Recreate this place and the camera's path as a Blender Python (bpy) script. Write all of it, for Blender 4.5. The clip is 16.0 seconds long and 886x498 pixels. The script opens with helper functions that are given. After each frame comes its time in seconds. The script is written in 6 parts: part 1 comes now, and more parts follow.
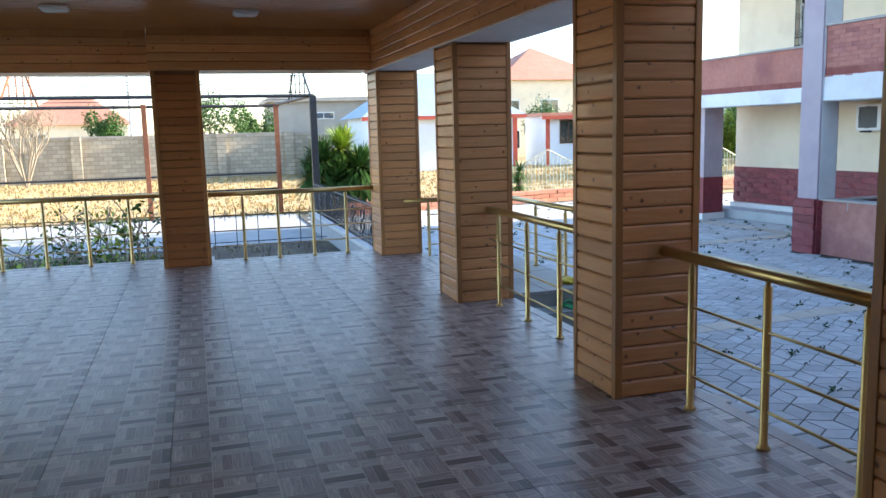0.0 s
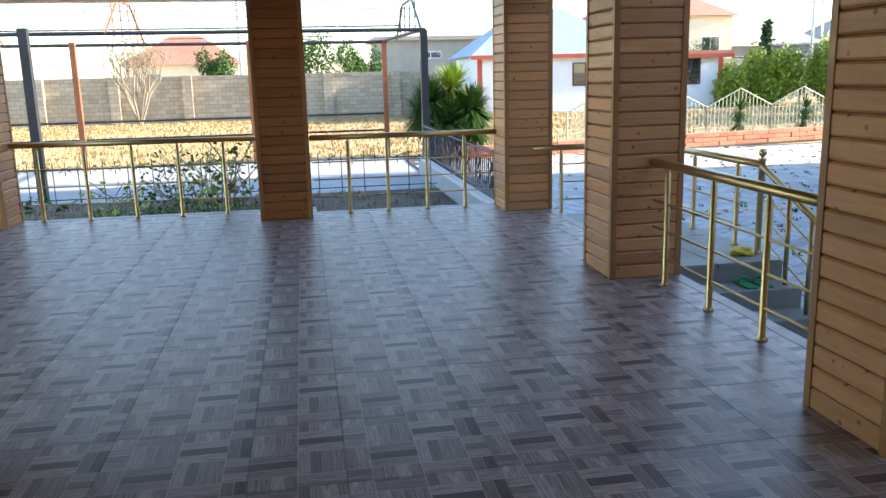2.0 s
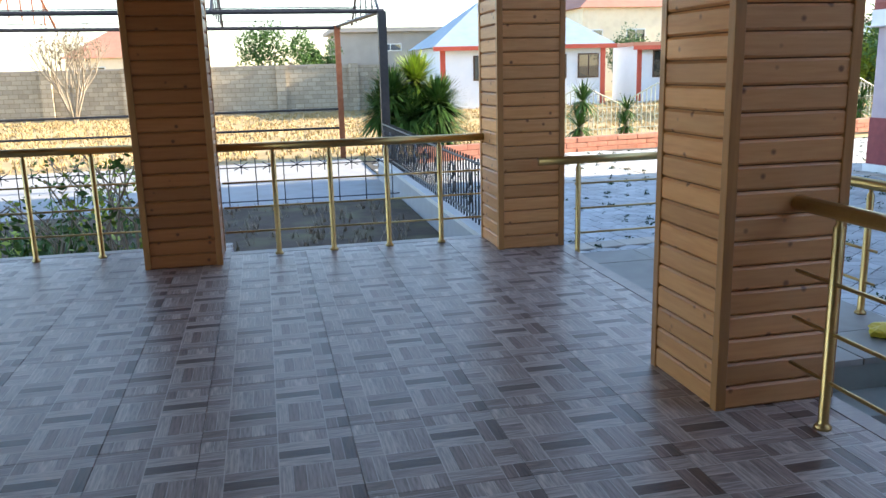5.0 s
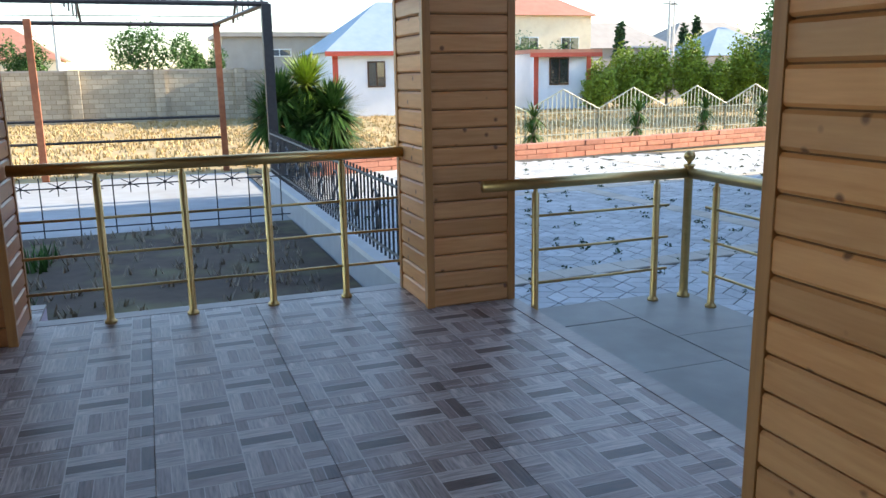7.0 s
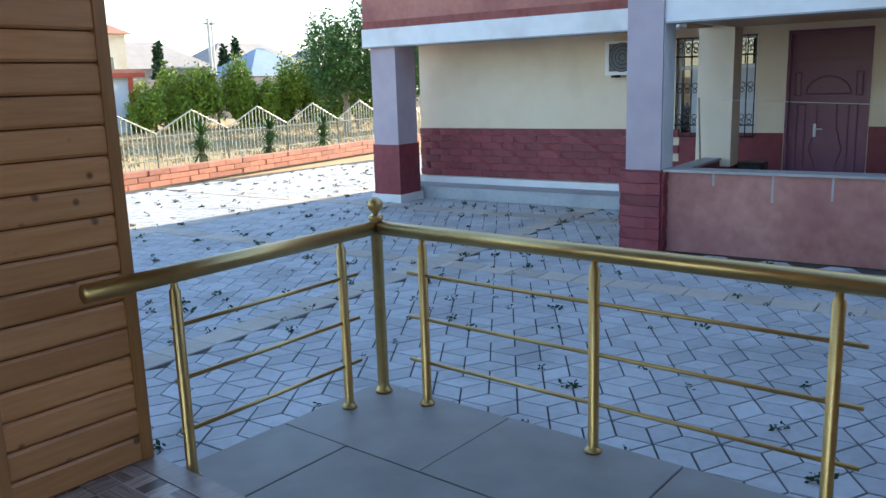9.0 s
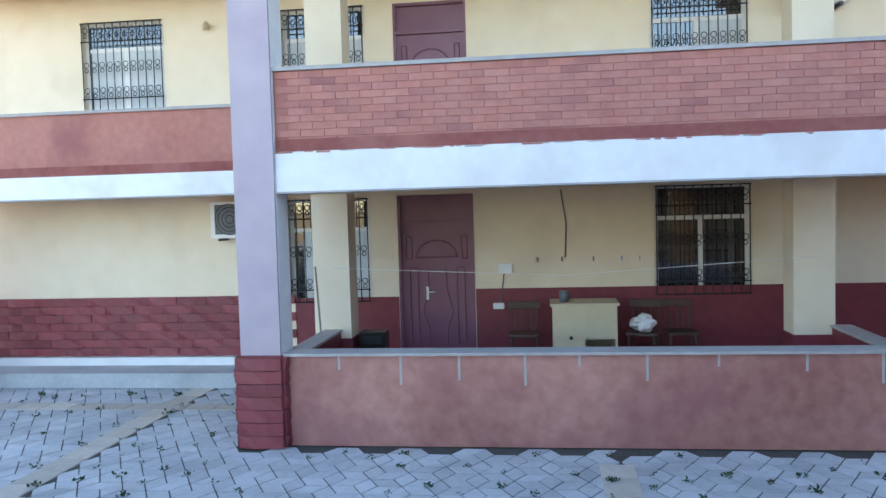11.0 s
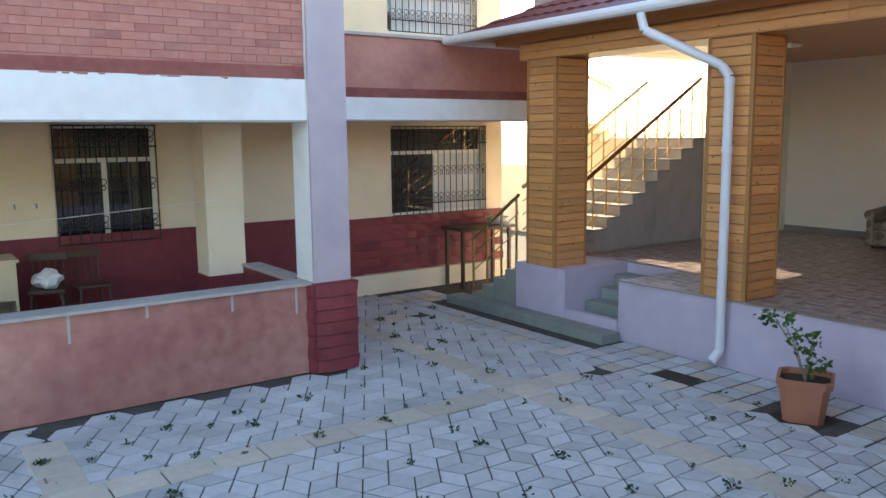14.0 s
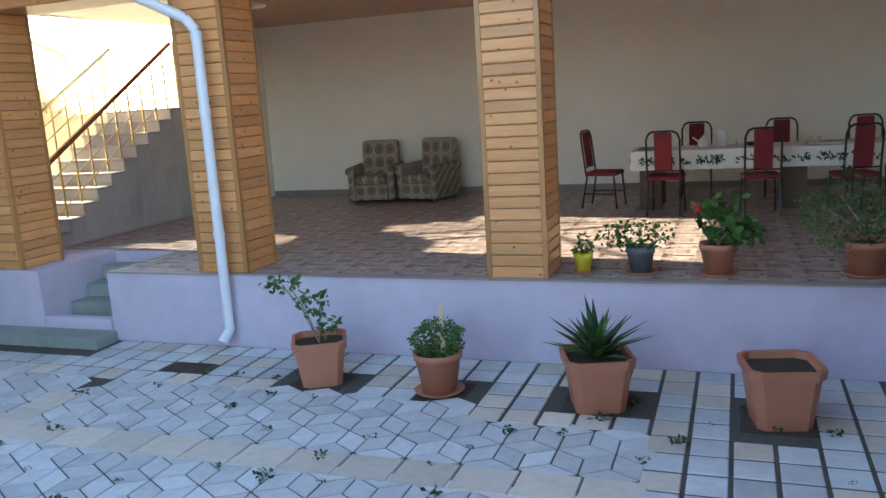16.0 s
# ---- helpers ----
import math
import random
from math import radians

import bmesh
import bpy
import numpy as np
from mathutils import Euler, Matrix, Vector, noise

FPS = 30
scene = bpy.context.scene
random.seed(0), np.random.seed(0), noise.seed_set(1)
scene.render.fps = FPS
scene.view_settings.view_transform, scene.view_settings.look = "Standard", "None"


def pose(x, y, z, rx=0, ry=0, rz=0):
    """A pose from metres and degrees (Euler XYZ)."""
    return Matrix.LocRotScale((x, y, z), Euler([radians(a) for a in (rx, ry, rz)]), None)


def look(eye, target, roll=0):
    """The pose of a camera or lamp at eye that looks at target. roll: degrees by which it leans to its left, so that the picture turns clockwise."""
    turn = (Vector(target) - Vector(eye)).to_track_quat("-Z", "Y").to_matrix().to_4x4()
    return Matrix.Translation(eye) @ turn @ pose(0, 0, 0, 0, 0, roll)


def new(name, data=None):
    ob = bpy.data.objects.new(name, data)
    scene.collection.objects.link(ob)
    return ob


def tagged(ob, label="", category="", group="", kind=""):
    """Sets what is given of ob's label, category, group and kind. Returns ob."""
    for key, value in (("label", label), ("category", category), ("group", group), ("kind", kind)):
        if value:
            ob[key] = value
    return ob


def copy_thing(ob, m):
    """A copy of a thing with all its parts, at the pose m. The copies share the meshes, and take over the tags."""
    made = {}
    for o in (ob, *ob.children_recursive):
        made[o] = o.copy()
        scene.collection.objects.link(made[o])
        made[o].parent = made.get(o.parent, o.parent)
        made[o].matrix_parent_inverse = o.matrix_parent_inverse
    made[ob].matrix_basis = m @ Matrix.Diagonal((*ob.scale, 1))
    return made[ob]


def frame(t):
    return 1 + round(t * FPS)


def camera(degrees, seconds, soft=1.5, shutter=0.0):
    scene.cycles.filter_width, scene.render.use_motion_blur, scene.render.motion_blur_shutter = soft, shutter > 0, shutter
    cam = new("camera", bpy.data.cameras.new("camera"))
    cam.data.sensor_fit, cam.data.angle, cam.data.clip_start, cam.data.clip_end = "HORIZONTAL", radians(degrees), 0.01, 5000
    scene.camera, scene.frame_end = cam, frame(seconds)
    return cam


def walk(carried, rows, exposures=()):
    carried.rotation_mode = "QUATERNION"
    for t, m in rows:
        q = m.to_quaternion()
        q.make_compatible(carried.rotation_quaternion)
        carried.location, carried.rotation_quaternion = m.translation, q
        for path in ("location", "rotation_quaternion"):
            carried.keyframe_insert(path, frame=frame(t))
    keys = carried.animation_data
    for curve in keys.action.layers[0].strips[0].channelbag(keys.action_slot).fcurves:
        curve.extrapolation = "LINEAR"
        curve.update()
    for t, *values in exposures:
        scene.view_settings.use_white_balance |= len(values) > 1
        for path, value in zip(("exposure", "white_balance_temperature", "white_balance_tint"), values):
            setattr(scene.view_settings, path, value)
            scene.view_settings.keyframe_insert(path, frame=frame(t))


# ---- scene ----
cam = camera(57.4, 16.0)
PATH = [
    (0, (0.123, 0.083, 1.61), (0.696, 1.977, 1.323), -1.5),
    (0.5, (0.085, 0.411, 1.593), (0.489, 2.346, 1.285), -1.0),
    (1, (0.115, 0.772, 1.586), (0.403, 2.718, 1.226), -1.3),
    (1.5, (0.151, 1.181, 1.559), (0.409, 3.125, 1.167), -1.1),
    (2, (0.213, 1.582, 1.542), (0.533, 3.511, 1.122), -1.4),
    (2.5, (0.281, 2.011, 1.561), (0.606, 3.938, 1.133), -1.4),
    (3, (0.333, 2.486, 1.558), (0.716, 4.398, 1.113), -1.7),
    (3.5, (0.41, 2.971, 1.555), (0.833, 4.872, 1.101), -2.0),
    (4, (0.464, 3.435, 1.538), (0.887, 5.337, 1.088), -1.9),
    (6.3, (0.903, 5.522, 1.339), (1.321, 7.433, 0.925), -0.5),
    (6.5, (0.933, 5.709, 1.335), (1.436, 7.6, 0.921), -0.3),
    (7, (0.979, 6.185, 1.34), (1.639, 8.025, 0.918), -1.0),
    (7.5, (1.05, 6.639, 1.36), (1.876, 8.415, 0.954), 0.2),
    (8, (1.133, 7.065, 1.381), (2.217, 8.692, 0.963), -1.4),
    (8.5, (1.267, 7.477, 1.366), (2.518, 8.991, 0.989), -1.8),
    (9, (1.486, 7.833, 1.349), (3.003, 9.074, 0.949), -1.8),
    (9.2, (1.572, 7.958, 1.358), (3.192, 9.056, 0.946), -2.2),
    (11.3, (2.887, 8.559, 1.817), (4.861, 8.878, 1.81), -1.3),
    (11.5, (2.975, 8.654, 1.841), (4.953, 8.933, 1.94), -1.1),
    (12, (3.055, 8.832, 1.888), (5.026, 8.945, 2.212), -1.1),
    (12.5, (3.106, 8.901, 1.89), (5.068, 8.676, 2.207), -1.3),
    (13, (3.079, 8.863, 1.859), (4.989, 8.273, 1.925), -0.4),
    (13.5, (3.095, 8.85, 1.832), (4.924, 8.071, 1.605), -0.3),
    (14, (3.143, 8.834, 1.814), (4.853, 7.834, 1.534), -0.6),
    (14.5, (3.168, 8.774, 1.804), (4.701, 7.547, 1.424), -2.6),
    (15, (3.291, 8.592, 1.774), (4.668, 7.205, 1.348), -2.3),
    (15.5, (3.458, 8.382, 1.721), (4.668, 6.844, 1.311), -1.3),
    (16, (3.675, 8.146, 1.619), (4.51, 6.367, 1.251), -3.6),
]
walk(cam, [(t, look(eye, target, roll)) for t, eye, target, roll in PATH],
     exposures=[(0.0, 2.05, 6100, 12), (4.0, 1.95, 6500, 13), (7.0, 1.68, 6300, 12), (7.5, 1.52, 6300, 12), (8.2, 1.62, 6150, 12), (9.2, 1.6, 6100, 12), (11.3, 2.38, 6600, 13), (12.0, 2.05, 6750, 13), (12.5, 1.65, 6900, 14), (13.0, 1.5, 7000, 14), (13.5, 2.0, 7000, 13), (14.0, 2.35, 7300, 13), (14.5, 2.58, 7500, 13), (15.5, 2.65, 7400, 13), (16.0, 2.75, 6500, 8)])

# ---- world, sun, exposure ----
world = bpy.data.worlds.new("World")
scene.world = world
world.use_nodes = True
wn, wl = world.node_tree.nodes, world.node_tree.links
sky = wn.new("ShaderNodeTexSky")
sky.sky_type, sky.sun_disc = "NISHITA", False
SUN_TO = Vector((1.007, -0.046, 0.345)).normalized()
sky.sun_elevation = math.asin(SUN_TO.z)
sky.sun_rotation = math.atan2(SUN_TO.x, SUN_TO.y)
sky.air_density, sky.dust_density, sky.ozone_density = 1.0, 0.4, 1.5
wn["Background"].inputs["Strength"].default_value = 0.15
wl.new(sky.outputs[0], wn["Background"].inputs["Color"])
sun = new("sun", bpy.data.lights.new("sun", "SUN"))
sun.data.energy, sun.data.angle, sun.data.color = 5.0, radians(0.5), (1.0, 0.86, 0.66)
sun.matrix_world = look(SUN_TO * 50, (0, 0, 0))

GROUND = -0.75      # courtyard paving below the terrace floor
FIELD = -0.8
# the house, its courtyard and the front terrace stand 4.8 degrees off the long terrace's grid
HOUSE_TURN = pose(1.1202, -0.9517, 0, 0, 0, 4.8)
with_house = []


def since(before):
    """Top-level objects made after the set before was taken."""
    return [o for o in bpy.data.objects if o.parent is None and o not in before]


# ---- materials ----
def link(nt, a, b):
    nt.links.new(a, b)


def mat(name, c1, c2, scale=8.0, rough=0.6, bump=0.15, metal=0.0, stretch=(1, 1, 1), vary=0.0, coat=0.0, dirt=None, spec=0.5):
    """Two-tone surface with fine and coarse variation, bump, and a random shift per object."""
    m = bpy.data.materials.new(name)
    m.use_nodes = True
    nt = m.node_tree
    N = nt.nodes
    b = N["Principled BSDF"]
    tc, mp, info = N.new("ShaderNodeTexCoord"), N.new("ShaderNodeMapping"), N.new("ShaderNodeObjectInfo")
    add = N.new("ShaderNodeVectorMath"); add.operation = "MULTIPLY_ADD"
    add.inputs[1].default_value = (37.0, 19.0, 53.0)
    link(nt, info.outputs["Random"], add.inputs[0]); link(nt, tc.outputs["Object"], add.inputs[2])
    mp.inputs["Scale"].default_value = stretch
    link(nt, add.outputs[0], mp.inputs["Vector"])
    n1, n2 = N.new("ShaderNodeTexNoise"), N.new("ShaderNodeTexNoise")
    n1.inputs["Scale"].default_value, n1.inputs["Detail"].default_value = scale, 6
    n2.inputs["Scale"].default_value, n2.inputs["Detail"].default_value = scale / 9, 3
    for n in (n1, n2):
        link(nt, mp.outputs[0], n.inputs["Vector"])
    mix = N.new("ShaderNodeMix"); mix.data_type = "RGBA"
    mix.inputs["A"].default_value, mix.inputs["B"].default_value = (*c1, 1), (*c2, 1)
    sm = N.new("ShaderNodeMath"); sm.operation = "MULTIPLY_ADD"
    sm.inputs[1].default_value, sm.inputs[2].default_value = 0.6, 0.0
    s2 = N.new("ShaderNodeMath"); s2.operation = "MULTIPLY_ADD"; s2.inputs[1].default_value = 0.6
    link(nt, n1.outputs["Fac"], sm.inputs[0]); link(nt, n2.outputs["Fac"], s2.inputs[0]); link(nt, sm.outputs[0], s2.inputs[2])
    mr = N.new("ShaderNodeMapRange"); mr.inputs["From Min"].default_value, mr.inputs["From Max"].default_value = 0.38, 0.82
    link(nt, s2.outputs[0], mr.inputs["Value"]); link(nt, mr.outputs[0], mix.inputs["Factor"])
    col = mix.outputs["Result"]
    if dirt:
        n3 = N.new("ShaderNodeTexNoise"); n3.inputs["Scale"].default_value, n3.inputs["Detail"].default_value = 1.3, 8
        link(nt, add.outputs[0], n3.inputs["Vector"])
        r3 = N.new("ShaderNodeMapRange"); r3.inputs["From Min"].default_value, r3.inputs["From Max"].default_value = 0.5, 0.72
        r3.inputs["To Max"].default_value = dirt[3]
        link(nt, n3.outputs["Fac"], r3.inputs["Value"])
        m3 = N.new("ShaderNodeMix"); m3.data_type = "RGBA"; m3.inputs["B"].default_value = (*dirt[:3], 1)
        link(nt, r3.outputs[0], m3.inputs["Factor"]); link(nt, col, m3.inputs["A"])
        col = m3.outputs["Result"]
    if vary:
        hs = N.new("ShaderNodeHueSaturation")
        vr = N.new("ShaderNodeMapRange"); vr.inputs["To Min"].default_value, vr.inputs["To Max"].default_value = 1 - vary, 1 + vary
        geo = N.new("ShaderNodeNewGeometry")
        rr = N.new("ShaderNodeMath"); rr.operation = "ADD"
        fr = N.new("ShaderNodeMath"); fr.operation = "FRACT"
        link(nt, info.outputs["Random"], rr.inputs[0]); link(nt, geo.outputs["Random Per Island"], rr.inputs[1]); link(nt, rr.outputs[0], fr.inputs[0])
        link(nt, fr.outputs[0], vr.inputs["Value"]); link(nt, vr.outputs[0], hs.inputs["Value"]); link(nt, col, hs.inputs["Color"])
        col = hs.outputs[0]
    link(nt, col, b.inputs["Base Color"])
    b.inputs["Roughness"].default_value, b.inputs["Metallic"].default_value = rough, metal
    b.inputs["Coat Weight"].default_value = coat
    b.inputs["Specular IOR Level"].default_value = spec
    if bump:
        bp = N.new("ShaderNodeBump"); bp.inputs["Strength"].default_value, bp.inputs["Distance"].default_value = bump, 0.01
        link(nt, s2.outputs[0], bp.inputs["Height"]); link(nt, bp.outputs[0], b.inputs["Normal"])
    return m


def wood_mat(name, c1, c2, knot, axis):
    """Pine board: grain along the axis, with scattered knots."""
    st = [14, 14, 14]; st["xyz".index(axis)] = 1.2
    m = mat(name, c1, c2, 4.0, 0.45, 0.12, stretch=tuple(st), vary=0.16, coat=0.15)
    nt = m.node_tree; N = nt.nodes; b = N["Principled BSDF"]
    src = b.inputs["Base Color"].links[0].from_socket
    tc, info, add = N.new("ShaderNodeTexCoord"), N.new("ShaderNodeObjectInfo"), N.new("ShaderNodeVectorMath")
    add.operation = "MULTIPLY_ADD"; add.inputs[1].default_value = (71.0, 31.0, 43.0)
    link(nt, info.outputs["Random"], add.inputs[0]); link(nt, tc.outputs["Object"], add.inputs[2])
    v = N.new("ShaderNodeTexVoronoi"); v.inputs["Scale"].default_value = 8.5
    link(nt, add.outputs[0], v.inputs["Vector"])
    r = N.new("ShaderNodeMapRange"); r.inputs["From Min"].default_value, r.inputs["From Max"].default_value = 0.07, 0.15
    r.inputs["To Min"].default_value, r.inputs["To Max"].default_value = 0.85, 0.0
    link(nt, v.outputs["Distance"], r.inputs["Value"])
    mx = N.new("ShaderNodeMix"); mx.data_type = "RGBA"; mx.inputs["B"].default_value = (*knot, 1)
    link(nt, r.outputs[0], mx.inputs["Factor"]); link(nt, src, mx.inputs["A"]); link(nt, mx.outputs["Result"], b.inputs["Base Color"])
    return m


def tile_mat():
    """Glazed floor tile printed with a basket weave of wood strips: 3 x 3 blocks of three strips on 0.6 m."""
    m = bpy.data.materials.new("woven_tile"); m.use_nodes = True
    nt = m.node_tree; N = nt.nodes; b = N["Principled BSDF"]
    tc = N.new("ShaderNodeTexCoord")
    sep = N.new("ShaderNodeSeparateXYZ"); link(nt, tc.outputs["Object"], sep.inputs[0])

    def mth(op, a, c=None, d=None):
        n = N.new("ShaderNodeMath"); n.operation = op
        for i, v in enumerate((a, c, d)):
            if v is None:
                continue
            if isinstance(v, (int, float)):
                n.inputs[i].default_value = v
            else:
                link(nt, v, n.inputs[i])
        return n.outputs[0]
    B = 0.2
    u, v = mth("DIVIDE", mth("ADD", sep.outputs[0], 6.0), B), mth("DIVIDE", mth("ADD", sep.outputs[1], 6.0), B)
    iu, iv = mth("FLOOR", u), mth("FLOOR", v)
    fu, fv = mth("FRACT", u), mth("FRACT", v)
    par = mth("MODULO", mth("ADD", iu, iv), 2.0)
    along = mth("ADD", mth("MULTIPLY", fu, par), mth("MULTIPLY", fv, mth("SUBTRACT", 1.0, par)))
    count = mth("ADD", 3.0, par)
    strip = mth("FLOOR", mth("MULTIPLY", along, count))
    fs = mth("FRACT", mth("MULTIPLY", along, count))
    comb = N.new("ShaderNodeCombineXYZ")
    link(nt, iu, comb.inputs[0]); link(nt, iv, comb.inputs[1])
    link(nt, strip, comb.inputs[2])
    wnz = N.new("ShaderNodeTexWhiteNoise"); wnz.noise_dimensions = "3D"; link(nt, comb.outputs[0], wnz.inputs["Vector"])
    ramp = N.new("ShaderNodeValToRGB"); ramp.color_ramp.interpolation = "CONSTANT"
    cs = [(0.0, (0.12, 0.078, 0.064)), (0.16, (0.25, 0.185, 0.16)), (0.34, (0.34, 0.27, 0.24)), (0.56, (0.43, 0.36, 0.33)), (0.76, (0.50, 0.43, 0.39))]
    while len(ramp.color_ramp.elements) < len(cs):
        ramp.color_ramp.elements.new(0.9)
    for e, (p, c) in zip(ramp.color_ramp.elements, cs):
        e.position, e.color = p, (*c, 1)
    mid = mth("COMPARE", strip, 1.0, 0.1)
    link(nt, mth("SUBTRACT", mth("MULTIPLY_ADD", wnz.outputs["Value"], 0.62, 0.28), mth("MULTIPLY", mid, 0.3)), ramp.inputs[0])
    # wood grain along each strip
    sc = N.new("ShaderNodeCombineXYZ")
    link(nt, mth("MULTIPLY", sep.outputs[0], mth("ADD", mth("MULTIPLY", par, 60.0), 6.0)), sc.inputs[0])
    link(nt, mth("MULTIPLY", sep.outputs[1], mth("ADD", mth("MULTIPLY", mth("SUBTRACT", 1.0, par), 60.0), 6.0)), sc.inputs[1])
    link(nt, wnz.outputs["Value"], sc.inputs[2])
    nz = N.new("ShaderNodeTexNoise"); nz.inputs["Scale"].default_value, nz.inputs["Detail"].default_value = 1.6, 5
    link(nt, sc.outputs[0], nz.inputs["Vector"])
    g = N.new("ShaderNodeMapRange"); g.inputs["From Min"].default_value, g.inputs["From Max"].default_value = 0.3, 0.7
    g.inputs["To Min"].default_value, g.inputs["To Max"].default_value = 0.45, 1.25
    link(nt, nz.outputs["Fac"], g.inputs["Value"])
    hs = N.new("ShaderNodeHueSaturation"); link(nt, ramp.outputs[0], hs.inputs["Color"]); link(nt, g.outputs[0], hs.inputs["Value"])
    edge = mth("MULTIPLY", mth("MAXIMUM", mth("LESS_THAN", fs, 0.06), mth("MAXIMUM", mth("LESS_THAN", fu, 0.02), mth("LESS_THAN", fv, 0.02))), 0.7)
    mx = N.new("ShaderNodeMix"); mx.data_type = "RGBA"; mx.inputs["B"].default_value = (0.60, 0.55, 0.51, 1)
    link(nt, edge, mx.inputs["Factor"]); link(nt, hs.outputs[0], mx.inputs["A"]); link(nt, mx.outputs["Result"], b.inputs["Base Color"])
    rg = N.new("ShaderNodeMapRange"); rg.inputs["To Min"].default_value, rg.inputs["To Max"].default_value = 0.27, 0.48
    link(nt, nz.outputs["Fac"], rg.inputs["Value"]); link(nt, rg.outputs[0], b.inputs["Roughness"])
    bp = N.new("ShaderNodeBump"); bp.inputs["Strength"].default_value, bp.inputs["Distance"].default_value = 0.25, 0.004
    link(nt, nz.outputs["Fac"], bp.inputs["Height"]); link(nt, bp.outputs[0], b.inputs["Normal"])
    return m


def brick_mat(name, c1, c2, mortar, w, h, axis="yz", gap=0.01, bump=0.4):
    """Courses of bricks for walls that stay far away."""
    m = mat(name, c1, c2, 6, 0.85, 0)
    nt = m.node_tree; N = nt.nodes; b = N["Principled BSDF"]
    src = b.inputs["Base Color"].links[0].from_socket
    tc, sep, cb = N.new("ShaderNodeTexCoord"), N.new("ShaderNodeSeparateXYZ"), N.new("ShaderNodeCombineXYZ")
    link(nt, tc.outputs["Object"], sep.inputs[0])
    link(nt, sep.outputs["xyz".index(axis[0])], cb.inputs[0]); link(nt, sep.outputs["xyz".index(axis[1])], cb.inputs[1])
    br = N.new("ShaderNodeTexBrick"); br.inputs["Scale"].default_value = 1
    br.inputs["Brick Width"].default_value, br.inputs["Row Height"].default_value, br.inputs["Mortar Size"].default_value = w, h, gap
    br.inputs["Color1"].default_value, br.inputs["Color2"].default_value, br.inputs["Mortar"].default_value = (1, 1, 1, 1), (0.72, 0.72, 0.72, 1), (*mortar, 1)
    link(nt, cb.outputs[0], br.inputs["Vector"])
    mx = N.new("ShaderNodeMix"); mx.data_type, mx.blend_type = "RGBA", "MULTIPLY"; mx.inputs["Factor"].default_value = 1
    link(nt, src, mx.inputs["A"]); link(nt, br.outputs["Color"], mx.inputs["B"]); link(nt, mx.outputs["Result"], b.inputs["Base Color"])
    bp = N.new("ShaderNodeBump"); bp.inputs["Strength"].default_value, bp.inputs["Distance"].default_value = bump, 0.01; bp.invert = True
    link(nt, br.outputs["Fac"], bp.inputs["Height"]); link(nt, bp.outputs[0], b.inputs["Normal"])
    return m


def glass_mat(name, tint, rough=0.02):
    m = bpy.data.materials.new(name); m.use_nodes = True
    b = m.node_tree.nodes["Principled BSDF"]
    b.inputs["Base Color"].default_value, b.inputs["Roughness"].default_value = (*tint, 1), rough
    b.inputs["Specular IOR Level"].default_value, b.inputs["Coat Weight"].default_value, b.inputs["Coat Roughness"].default_value = 0.9, 1.0, 0.02
    return m


def medallion_mat(name):
    """Upholstery woven with rows of ringed medallions."""
    m = mat(name, (0.22, 0.195, 0.15), (0.36, 0.32, 0.25), 30, 0.95, 0.3)
    nt = m.node_tree; N = nt.nodes; b = N["Principled BSDF"]
    src = b.inputs["Base Color"].links[0].from_socket
    tc, sep, cb = N.new("ShaderNodeTexCoord"), N.new("ShaderNodeSeparateXYZ"), N.new("ShaderNodeCombineXYZ")
    link(nt, tc.outputs["Object"], sep.inputs[0])
    ad = N.new("ShaderNodeMath"); ad.operation = "ADD"
    link(nt, sep.outputs[1], ad.inputs[0]); link(nt, sep.outputs[2], ad.inputs[1])
    link(nt, sep.outputs[0], cb.inputs[0]); link(nt, ad.outputs[0], cb.inputs[1])
    v = N.new("ShaderNodeTexVoronoi"); v.voronoi_dimensions = "2D"
    v.inputs["Scale"].default_value, v.inputs["Randomness"].default_value = 5.3, 0.0
    link(nt, cb.outputs[0], v.inputs["Vector"])
    ramp = N.new("ShaderNodeValToRGB"); ramp.color_ramp.interpolation = "CONSTANT"
    cs = [(0.0, (0.55, 0.42, 0.22)), (0.10, (0.30, 0.20, 0.16)), (0.2, (0.9, 0.85, 0.72)), (0.27, (0.28, 0.22, 0.2)), (0.37, (1.0, 1.0, 1.0))]
    while len(ramp.color_ramp.elements) < len(cs):
        ramp.color_ramp.elements.new(0.9)
    for e, (p, c) in zip(ramp.color_ramp.elements, cs):
        e.position, e.color = p, (*c, 1)
    link(nt, v.outputs["Distance"], ramp.inputs[0])
    mx = N.new("ShaderNodeMix"); mx.data_type = "RGBA"; mx.blend_type = "MULTIPLY"; mx.inputs["Factor"].default_value = 0.85
    link(nt, src, mx.inputs["A"]); link(nt, ramp.outputs[0], mx.inputs["B"]); link(nt, mx.outputs["Result"], b.inputs["Base Color"])
    return m


M = {}
M["board_x"] = wood_mat("pine_board_x", (0.54, 0.235, 0.076), (0.71, 0.365, 0.15), (0.13, 0.042, 0.014), "x")
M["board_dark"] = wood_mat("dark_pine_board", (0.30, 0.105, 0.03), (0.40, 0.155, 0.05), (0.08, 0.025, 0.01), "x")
M["trim"] = mat("pine_trim", (0.36, 0.16, 0.05), (0.50, 0.24, 0.08), 5, 0.4, 0.1, stretch=(12, 12, 1), vary=0.12, coat=0.2)
# dark brown core: shade between the boards put into its colour
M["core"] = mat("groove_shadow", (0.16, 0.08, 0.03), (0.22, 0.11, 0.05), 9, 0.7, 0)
M["ceil"] = mat("ceiling_boards", (0.40, 0.165, 0.045), (0.52, 0.24, 0.08), 5, 0.32, 0.08, stretch=(1, 14, 14), coat=0.3)
